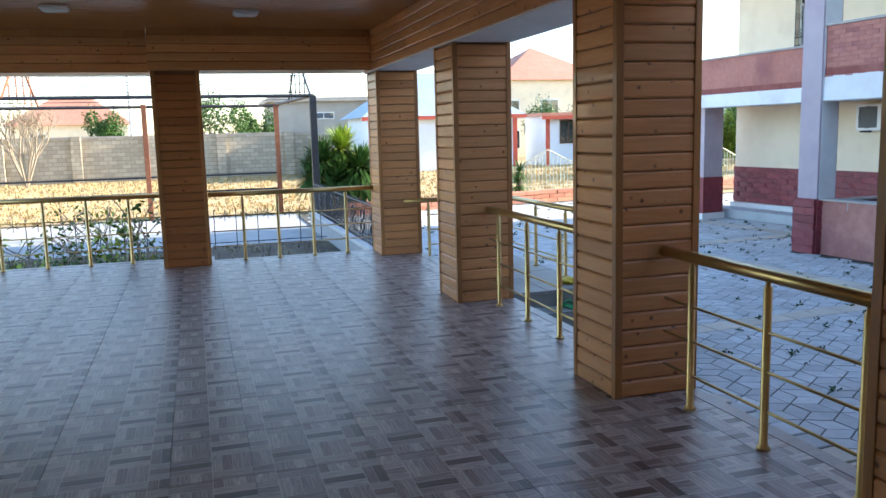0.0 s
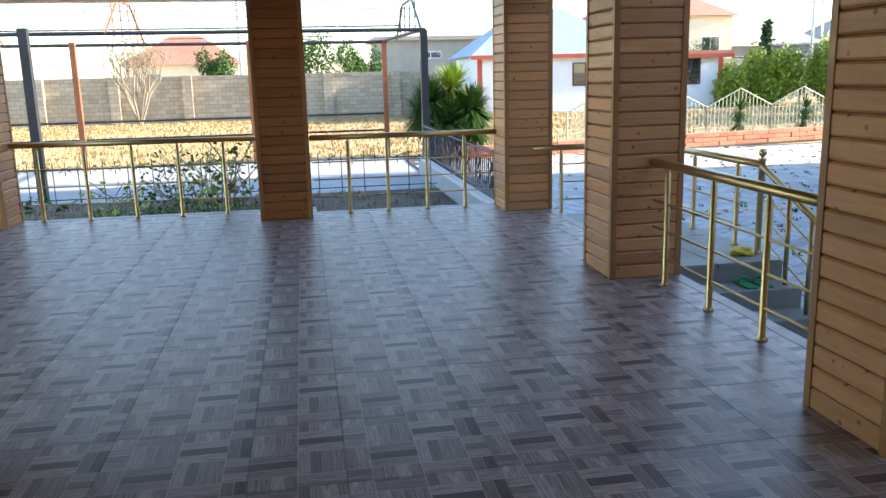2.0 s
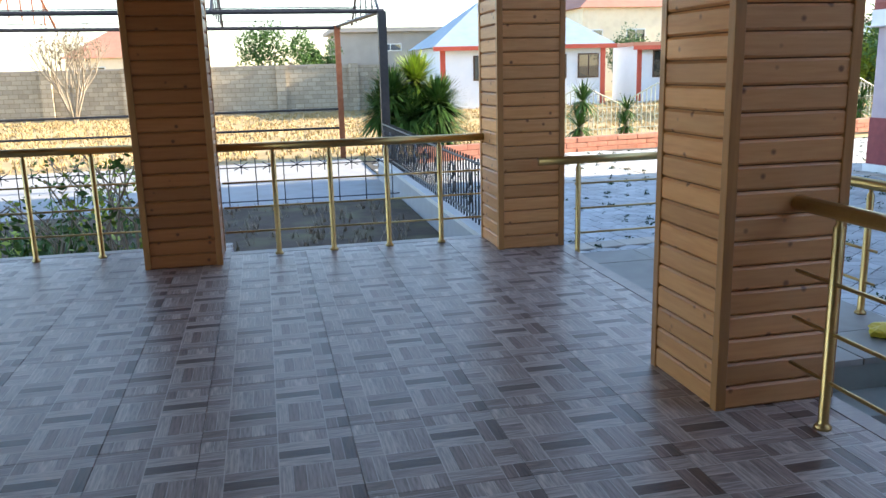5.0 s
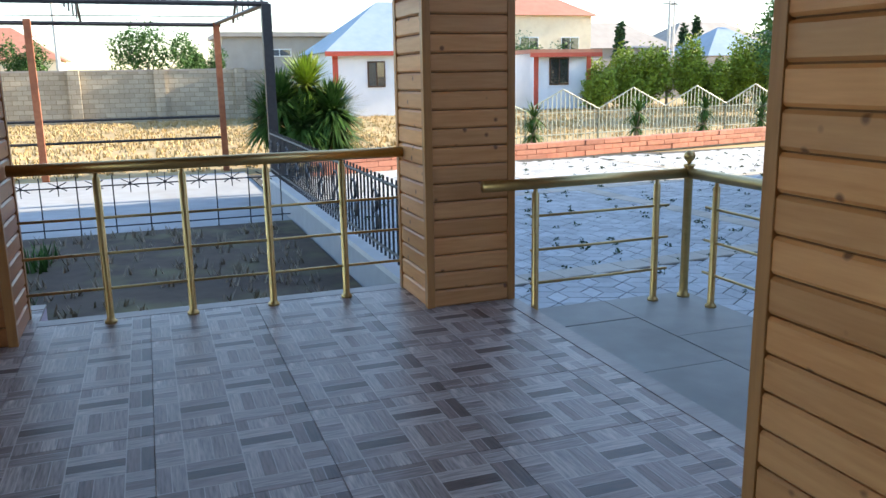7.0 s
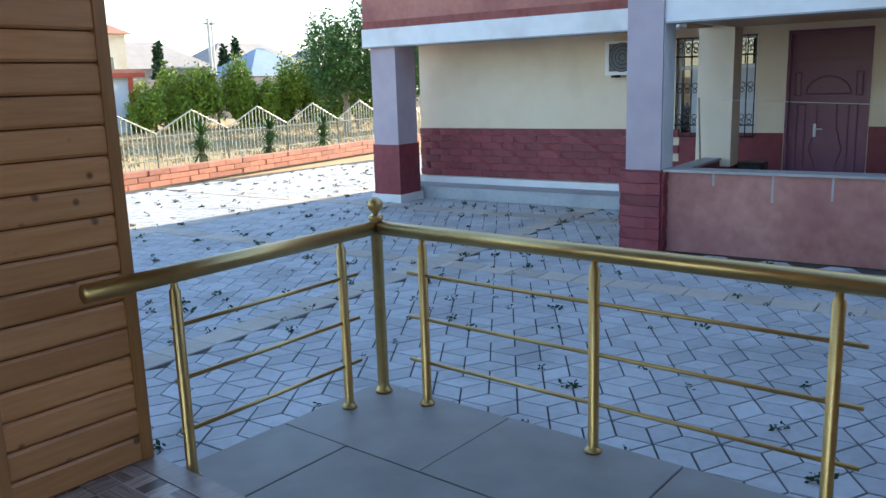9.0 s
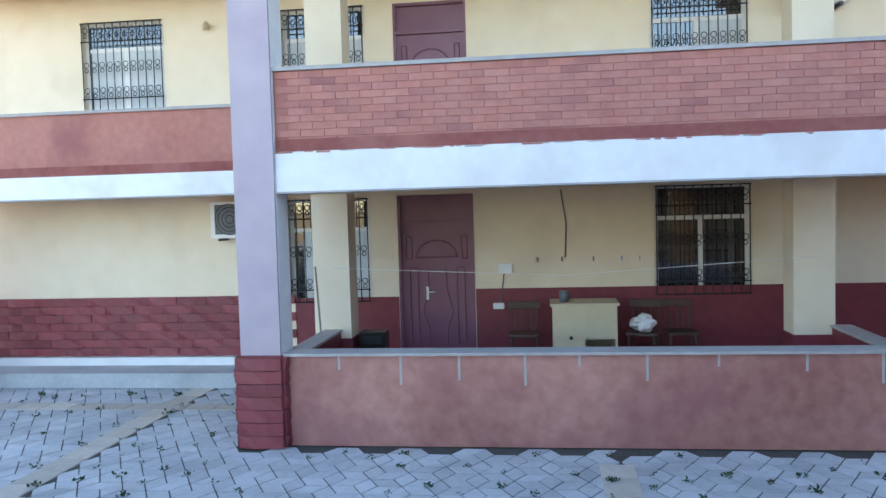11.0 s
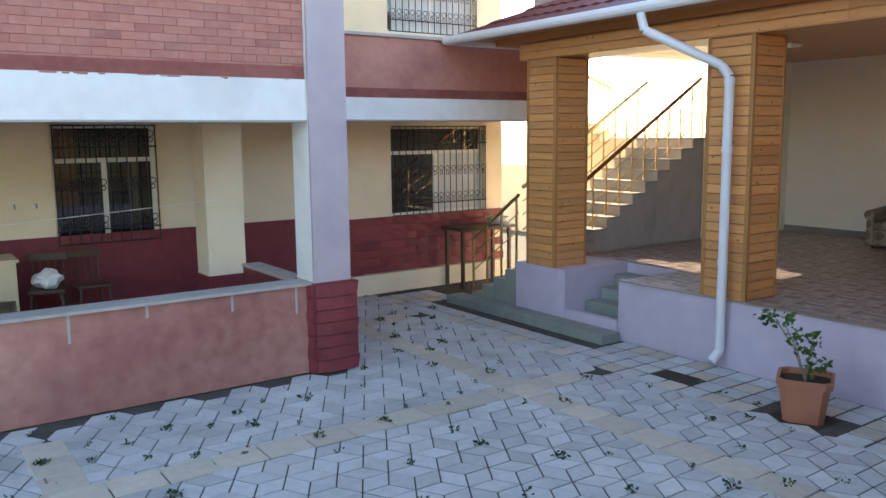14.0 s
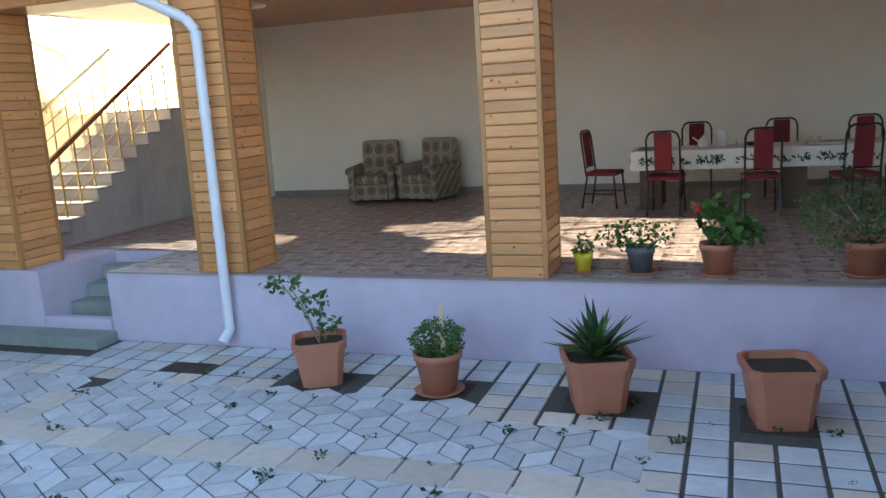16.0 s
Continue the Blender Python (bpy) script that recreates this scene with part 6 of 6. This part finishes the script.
for k in range(34):
    az, el = k * 2.4, 0.35 + 1.0 * (k / 34) + rng.uniform(-0.1, 0.1)
    l = rng.uniform(0.34, 0.5)
    bm = bmesh.new()
    d = Vector((math.cos(az) * math.cos(el), math.sin(az) * math.cos(el), math.sin(el)))
    s = Vector((-math.sin(az), math.cos(az), 0)) * 0.032
    u = d.cross(s).normalized() * 0.012
    c = Vector((4.30, 3.0, G + 0.37))
    e = c + d * l + Vector((math.cos(az), math.sin(az), -0.4)) * 0.06
    A_ = [bm.verts.new(v) for v in (c + s * 0.7, c - s * 0.7, c + d * l * 0.5 + s, c + d * l * 0.5 - s, c + d * l * 0.5 + u, c + u, e)]
    for q in ((0, 5, 4, 2), (5, 1, 3, 4), (2, 4, 6), (4, 3, 6), (0, 2, 3, 1), (2, 6, 3)):
        bm.faces.new([A_[i] for i in q])
    part("leaf", bm, M["leaf_dark"] if k % 3 else M["leaf"], ag)
square_pot(3.02, 3.05, G - 0.03, 0.5, 0.46, "empty terracotta square pot with a little soil", soil=True, turn=12)
# pots standing on the terrace edge
vy = round_pot(4.60, 1.78, 0, 0.085, 0.17, M["yellow"], "small yellow bucket used as a flower pot")
pot_plant("jade_plant", 4.60, 1.78, 0.15, "small fleshy green plant in a yellow bucket", [(0.03, 0, 0.18), (-0.05, 0.02, 0.14)], [(60, (4.6, 1.78, 0.25), (0.09, 0.09, 0.1), 0.06)], M["leaf"], 311)
round_pot(4.10, 1.78, 0, 0.125, 0.23, M["greyplastic"], "dark grey plastic flower pot")
pot_plant("trailing_plant", 4.10, 1.78, 0.2, "loose trailing green plant in a grey pot", [(0.2, 0, 0.15), (-0.22, 0, 0.12), (0, 0.1, 0.2)], [(260, (4.12, 1.8, 0.33), (0.3, 0.16, 0.12), 0.05), (60, (4.3, 1.85, 0.33), (0.16, 0.1, 0.12), 0.045)], M["leaf"], 312)
round_pot(3.46, 1.78, 0, 0.15, 0.26, M["terracotta"], "round terracotta pot with a geranium")
pot_plant("geranium", 3.46, 1.78, 0.24, "leafy geranium with one red flower head", [(0.1, 0, 0.3), (-0.12, 0, 0.3), (0.15, 0.05, 0.35)], [(190, (3.44, 1.8, 0.45), (0.2, 0.17, 0.2), 0.1), (70, (3.26, 1.82, 0.37), (0.14, 0.13, 0.12), 0.1)], M["leaf"], 313, (3.62, 1.85, 0.58))
round_pot(2.33, 1.72, 0, 0.17, 0.27, M["terracotta"], "round terracotta pot with a feathery shrub")
pot_plant("feathery_shrub", 2.33, 1.72, 0.25, "feathery green shrub spilling from its pot", [(0.2, 0, 0.4), (-0.2, 0, 0.4), (0.3, 0.1, 0.3)], [(900, (2.42, 1.76, 0.5), (0.42, 0.25, 0.28), 0.045)], M["leaf"], 314)

# ---- porch of the house ----
dk = thing("desk", (13.7, 8.7, -0.44), "beige laminate desk with an open shelf in the porch", "desk")
x0, y0 = 13.1, 8.32
W_, H_ = 0.84, 0.42
for d, nm in (((x0, y0, -0.44, x0 + 0.55, y0 + 0.03, H_), "side_panel"), ((x0, y0 + W_ - 0.03, -0.44, x0 + 0.55, y0 + W_, H_), "side_panel"), ((x0 - 0.03, y0 - 0.03, H_, x0 + 0.58, y0 + W_ + 0.03, H_ + 0.035), "top"), ((x0 - 0.005, y0 + 0.42, -0.4, x0 + 0.02, y0 + W_ - 0.03, H_), "door_panel"), ((x0 + 0.01, y0 + 0.03, -0.02, x0 + 0.03, y0 + 0.42, H_), "drawer_front"), ((x0 + 0.52, y0 + 0.03, -0.4, x0 + 0.55, y0 + W_ - 0.03, H_), "back_panel")):
    box(nm, d, M["beigebox"], dk)
part("keyhole", tube(bmesh.new(), (x0 - 0.008, y0 + 0.6, 0.0), (x0 + 0.0, y0 + 0.6, 0.0), 0.025, 12), M["darkmetal"], dk)
vessel("knife_block", 13.3, 9.0, [(0.06, 0), (0.07, 0.15), (0.05, 0.15)], M["greyplastic"], "grey cutlery holder on the desk", "holder", 0.456)


def wood_chair(x, y, r):
    c = thing("wooden_chair", (0, 0, 0), "dark wooden chair with a spindle back in the porch", "chair", "porch chairs")
    part("seat", soft_box(bmesh.new(), -0.2, -0.2, 0.42, 0.2, 0.2, 0.46, 0.012), M["darkwood"], c)
    for sx in (-1, 1):
        for sy in (-1, 1):
            part("leg", tube(bmesh.new(), (sx * 0.16, sy * 0.16, 0.42), (sx * 0.21, sy * 0.21, 0), 0.018, 7), M["darkwood"], c)
    for k in range(5):
        part("spindle", tube(bmesh.new(), (-0.16 + 0.08 * k, -0.18, 0.45), (-0.18 + 0.09 * k, -0.24, 0.78), 0.011, 6), M["darkwood"], c)
    part("back_rail", soft_box(bmesh.new(), -0.22, -0.265, 0.76, 0.22, -0.23, 0.86, 0.012), M["darkwood"], c)
    c.matrix_basis = pose(x, y, -0.44, 0, 0, r)
    return c


wood_chair(13.45, 9.55, 90); wood_chair(13.5, 7.95, 75); wood_chair(13.55, 7.45, 95)
bg = thing("plastic_bag", (13.45, 7.95, 0.02), "white plastic bag on a porch chair", "bag")
bm = bmesh.new(); bmesh.ops.create_icosphere(bm, subdivisions=3, radius=0.15)
for v in bm.verts:
    v.co *= 1 + 0.45 * noise.noise(v.co * 11)
    v.co = Vector((v.co.x + 13.45, v.co.y + 7.95, max(v.co.z * 0.8 + 0.14, 0.022)))
part("bag", bm, M["pvc"], bg)
sk = thing("wall_sockets", (14.18, 9.95, 0.3), "white electric sockets and meter box on the porch wall", "socket")
for y, z, w, h in ((9.85, 0.26, 0.16, 0.09), (9.72, 0.78, 0.2, 0.15)):
    box("box", (BX - 0.06, y, z, BX - 0.003, y + w, z + h), M["pvc"], sk, bevel=0.005)
part("cable", pipe(bmesh.new(), [(BX - 0.012, 9.84, 0.78), (BX - 0.012, 9.9, 0.36)], 0.008, 5), M["greyplastic"], sk)
part("cable", pipe(bmesh.new(), [(BX - 0.012, 9.0, S0), (BX - 0.012, 8.93, 1.5), (BX - 0.012, 8.95, 1.0)], 0.012, 5), M["greyplastic"], sk)
wl_ = thing("wash_line", (12.0, 9.0, 0.9), "thin white washing line across the porch", "washing line")
part("line", pipe(bmesh.new(), [(HX, 12.0, 1.02), (12.3, 9.0, 0.9), (HX, 6.0, 1.05)], 0.004, 4), M["pvc"], wl_)
bn = thing("bench_table", (13.7, 1.3, -0.6), "dark wooden wash bench with a white basin under the window", "table")
box("top", (13.5, 0.5, 0.22, 14.1, 1.7, 0.27), M["darkwood"], bn)
for x in (13.55, 14.0):
    for y in (0.6, 1.6):
        box("leg", (x, y, GROUND, x + 0.05, y + 0.05, 0.22), M["darkwood"], bn)
vessel("basin", 13.75, 0.75, [(0.14, 0), (0.2, 0.12), (0.21, 0.13), (0.18, 0.1)], M["pvc"], "white basin on the wash bench", "basin", 0.27)
bc = thing("broom_corner", (12.2, 11.9, 0.2), "thin wooden stick leaning at the porch column", "stick")
part("stick", tube(bmesh.new(), (12.3, 12.08, 0.21), (12.55, 12.2, 1.05), 0.012, 6), M["twig"], bc)
sv = thing("stove", (13.0, 11.85, -0.44), "small dark metal stove in the porch", "stove")
box("body", (12.75, 11.35, -0.2, 13.05, 11.7, 0.15), M["darkmetal"], sv, bevel=0.01)
for dx in (0.03, 0.24):
    for dy in (0.03, 0.28):
        part("leg", tube(bmesh.new(), (12.75 + dx, 11.35 + dy, -0.44), (12.75 + dx, 11.35 + dy, -0.2), 0.012, 6), M["darkmetal"], sv)
box("grate", (12.74, 11.4, 0.0, 12.749, 11.65, 0.1), M["iron"], sv)

# ---- paving blocks, weeds, floor tiles ----
S = 0.225          # side of a rhombic block
def rhomb_mesh(k):
    a0 = radians(90 + 120 * k)
    a1 = a0 + radians(120)
    g = 0.95
    e0, e1 = Vector((math.cos(a0), math.sin(a0), 0)) * S, Vector((math.cos(a1), math.sin(a1), 0)) * S
    o = [Vector((0, 0, 0)), e0, e0 + e1, e1]
    c = sum(o, Vector()) / 4
    top = [c + (p - c) * (g - 0.03) for p in o]
    low = [c + (p - c) * g for p in o]
    vs = [(*p.xy, 0.0) for p in top] + [(*p.xy, -0.008) for p in low] + [(*p.xy, -0.03) for p in low]
    fs = [(0, 1, 2, 3)] + [(i, i + 4, (i + 1) % 4 + 4, (i + 1) % 4) for i in range(4)] + [(i + 4, i + 8, (i + 1) % 4 + 8, (i + 1) % 4 + 4) for i in range(4)]
    return vs, fs


RH = [rhomb_mesh(k) for k in range(3)]
RM = [mesh_of("paving_block", v, [f[::1] for f in fs], M["paver"]) for v, fs in RH]
pset = tagged(new("paving_near"), "grey rhombic concrete paving blocks in a cube pattern", "paving", kind="structure")
pset.location = (0, 0, GROUND)
V, F = [], []
rng = random.Random(77)
joints = []
BANDS_Y, BANDS_X = (4.36, 8.6, 14.2, 19.5), (8.9, 12.4)
SQ_X = 3.9      # square blocks between this line and the long terrace


def in_yard(x, y):
    """Whether a point of the courtyard lies clear of the long terrace, its landing and the garden wall."""
    p = HOUSE_TURN @ Vector((x, y, 0))
    return p.x > 3.2 and p.y < 24.0 and not (p.x < 4.36 and 6.7 < p.y < 10.62)


def in_band(x, y):
    return any(abs(y - b) < 0.1 for b in BANDS_Y) or any(abs(x - b) < 0.1 for b in BANDS_X)


def sq_edge(x):
    """Front line of the square blocks along the plinth."""
    return 3.46 if x < 5.3 else 3.19


near = 0
hx, hy = S * math.sqrt(3), S * 1.5
for r in range(-2, 80):
    for q in range(0, 62):
        cx, cy = 2.1 + hx * (q + 0.5 * (r % 2)), 3.6 + hy * r
        if not (cx < 23 and 2.9 < cy < 24.2) or not in_yard(cx, cy) or (cx > 14 and cy < 19.3) or (10.6 < cx and 5.3 < cy < 12.5):
            continue
        joints.append((cx, cy))
        for k in range(3):
            vs, fs = RH[k]
            mx, my = cx + sum(v[0] for v in vs[:4]) / 4, cy + sum(v[1] for v in vs[:4]) / 4
            if in_band(mx, my) or (my < 6.6 and mx < SQ_X - 0.08) or my < sq_edge(mx) - 0.1:
                continue
            z = rng.uniform(-0.009, -0.005)
            if near < 300 and 3.9 < cx < 8.6 and cy < 7.2:
                place("paving_block", RM[k], Matrix.Translation((cx, cy, z)), pset); near += 1
            else:
                n0 = len(V)
                V += [(v[0] + cx, v[1] + cy, v[2] + GROUND + z) for v in vs]; F += [tuple(j + n0 for j in f) for f in fs]
tagged(new("paving_far", mesh_of("paving_far", V, F, M["paver"])), "grey rhombic concrete paving blocks in a cube pattern", "paving", kind="stuff")


def slab_mesh(w, d, material, name):
    x, y, b = w / 2 - 0.006, d / 2 - 0.006, 0.006
    vs = [(-x + b, -y + b, 0), (x - b, -y + b, 0), (x - b, y - b, 0), (-x + b, y - b, 0)] + [(sx * x, sy * y, z) for z in (-0.008, -0.03) for sx, sy in ((-1, -1), (1, -1), (1, 1), (-1, 1))]
    fs = [(0, 1, 2, 3)] + [(i, i + 4, (i + 1) % 4 + 4, (i + 1) % 4) for i in range(4)] + [(i + 4, i + 8, (i + 1) % 4 + 8, (i + 1) % 4 + 4) for i in range(4)]
    return mesh_of(name, vs, fs, material)


bandx, bandy = slab_mesh(0.4, 0.34, M["paver_tan"], "band_block"), slab_mesh(0.34, 0.4, M["paver_tan"], "band_block")
for b in BANDS_Y:
    x = 2.4
    while x < 22:
        if in_yard(x - 0.2, b) and (b > 6 or x > SQ_X - 0.05) and not (5.3 < b < 12.6 and x > 10.4) and not (x > 13.9 and b < 19):
            place("band_block", bandx, Matrix.Translation((x, b, rng.uniform(-0.002, 0.001))), pset)
        x += 0.4
for b in BANDS_X:
    y = 3.75
    while y < 23:
        if in_yard(b, y) and not (b > 10.5 and 5.2 < y < 12.6):
            place("band_block", bandy, Matrix.Translation((b, y, rng.uniform(-0.002, 0.001))), pset)
        y += 0.4
sq = [slab_mesh(0.253, 0.253, M[k], "square_block") for k in ("paver", "paver_tan", "paver")]
PITS = ((8.22, 2.80, 0.42, 0.4), (6.72, 2.90, 0.5, 0.45), (5.6, 2.95, 0.5, 0.45), (4.30, 3.0, 0.52, 0.5), (3.02, 3.05, 0.52, 0.5))
for r in range(17):
    for q in range(44):
        x, y = 2.12 + 0.27 * q, 2.25 + 0.27 * r
        if any(abs(x - p[0]) < p[2] / 2 + 0.04 and abs(y - p[1]) < p[3] / 2 + 0.04 for p in PITS) or (9.5 < x < 13.0 and y < 2.6) or not in_yard(x + 0.1, y) or (y > sq_edge(x) and x > SQ_X):
            continue
        place("square_block", sq[rng.randint(0, 2)], Matrix.Translation((x, y, rng.uniform(-0.004, -0.001))), pset)
for px, py, w, d in PITS:
    tagged(box("planting_pit", (px - w / 2, py - d / 2, GROUND - 0.012, px + w / 2, py + d / 2, GROUND - 0.0085), M["potsoil"]), "dark bare soil pit left open in the paving", "pit", "planting pits", "structure")
V, F = [], []
for cx, cy in joints:
    if rng.random() < (0.3 if cx < 7 else 0.4):
        n = rng.randint(8, 28); sz = rng.uniform(0.018, 0.055)
        vs, fs = leaf_quads(n, (cx + rng.uniform(-0.03, 0.03), cy + rng.uniform(-0.03, 0.03), GROUND + 0.012), (sz * 1.2, sz * 1.2, 0.015), sz * 0.9, rng)
        k = len(V); V += vs; F += [tuple(j + k for j in f) for f in fs]
tagged(new("joint_weeds", mesh_of("joint_weeds", V, F, M["leaf_dark"])), "small dark green weeds growing in the paving joints", "weeds", kind="stuff")

with_house += since(before)

# terrace floor tiles
T = 0.6
floor = tagged(new("floor"), "glazed grey-brown basket-weave floor tiles", "floor", kind="structure")
floor_cross = tagged(new("floor_cross"), "glazed grey-brown basket-weave floor tiles", "floor", kind="structure")
tagged(box("floor_bed", (AX0 + 0.01, 11.02, -0.0115, 0.3, 11.4, -0.003), M["grout"]), "dark grout bed under the tiles", "floor", kind="structure")
tagged(box("floor_bed", (AX0 + 0.01, 1.36, -0.0115, 2.9, 11.02, -0.003), M["grout"]), "dark grout bed under the tiles", "floor", kind="structure")
with_house.append(tagged(box("floor_bed", (-1.42, BY0, -0.0115, 9.66, 2.0, -0.003), M["grout"]), "dark grout bed under the tiles", "floor", kind="structure"))
with_house.append(tagged(box("floor_bed", (9.66, BY0, -0.0115, BX1, 0.9, -0.003), M["grout"]), "dark grout bed under the tiles", "floor", kind="structure"))
def tile_mesh(w, d):
    x, y, b = w / 2 - 0.0008, d / 2 - 0.0008, 0.0012
    vs = [(-x + b, -y + b, 0), (x - b, -y + b, 0), (x - b, y - b, 0), (-x + b, y - b, 0)] + [(sx * x, sy * y, -0.0028) for sx, sy in ((-1, -1), (1, -1), (1, 1), (-1, 1))]
    fs = [(0, 1, 2, 3)] + [(i, i + 4, (i + 1) % 4 + 4, (i + 1) % 4) for i in range(4)]
    return mesh_of("tile", vs, fs, M["tile"])
tcache = {}
def lay(x0, y0, x1, y1, under):
    x = x0
    while x < x1 - 0.02:
        w = min(T, x1 - x)
        y = y0
        while y < y1 - 0.02:
            d = min(T, y1 - y)
            key = (round(w, 3), round(d, 3))
            if key not in tcache:
                tcache[key] = tile_mesh(w, d)
            ob = place("tile", tcache[key], pose(x + w / 2, y + d / 2, 0), under)
            y += T
        x += T
lay(-3.69, 1.5, 0.3, 11.4, floor)
lay(0.3, 1.5, 2.9, 11.02, floor)
lay(-1.42, BY0, 9.66, 2.0, floor_cross)
lay(9.66, BY0, BX1, 0.9, floor_cross)
with_house.append(floor_cross)

# ---- small fittings ----
sw = thing("light_switch", (-1.22, 4.6, 1.2), "pair of white wall switches on the plaster wall", "switch")
for z in (1.12, 1.24):
    box("plate", (-1.218, 4.5, z, -1.208, 4.58, z + 0.08), M["pvc"], sw, bevel=0.003)
    box("rocker", (-1.207, 4.52, z + 0.015, -1.203, 4.56, z + 0.065), M["greyplastic"], sw)
before = set(bpy.data.objects)
for y, z in ((11.0, 4.95), (10.0, 5.0), (3.6, 5.0), (14.2, 4.6)):
    wlamp = thing("wall_lamp", (BX, y, z), "small brass wall lamp under the gallery ceiling", "lamp", "gallery wall lamps")
    part("arm", pipe(bmesh.new(), [(BX - 0.003, y, z), (BX - 0.08, y, z + 0.03)], 0.012, 8), M["brass"], wlamp)
    part("shade", lathe(bmesh.new(), (BX - 0.09, y, z - 0.07), [(0.045, 0), (0.055, 0.05), (0.03, 0.1), (0.012, 0.115)], 14), M["beigebox"], wlamp, smooth=True)
for y, c in ((9.35, "greyplastic"), (9.0, "greyplastic"), (8.55, "greyplastic"), (8.15, "bluegrey"), (7.9, "bluegrey")):
    hk = thing("wall_hook", (BX, y, 0.98), "small plastic wall hook in the porch", "hook", "porch wall hooks")
    part("hook", pipe(bmesh.new(), [(BX - 0.003, y, 1.0), (BX - 0.03, y, 0.97), (BX - 0.03, y, 0.94)], 0.012, 6), M[c], hk)
# peeling drips of dark red along the top of the white balcony beam
rng = random.Random(31)
for k in range(30):
    y = rng.uniform(5.9, 12.0)
    w, h = rng.uniform(0.02, 0.22), rng.uniform(0.005, 0.018)
    box("paint_chip", (FX + 0.026, y, S1 + 0.008 - h, FX + 0.0295, y + w, S1 + 0.008), M["mortar"] if k % 4 else M["coping"], house)
for k in range(9):
    y = 6.1 + 0.68 * k + rng.uniform(-0.15, 0.15)
    box("drip_stain", (FX + 0.036, y, 0.0 + rng.uniform(-0.1, 0.1), FX + 0.0385, y + 0.025, 0.219), M["coping"], house)
with_house += since(before)
for ob in with_house:
    ob.matrix_basis = HOUSE_TURN @ ob.matrix_basis
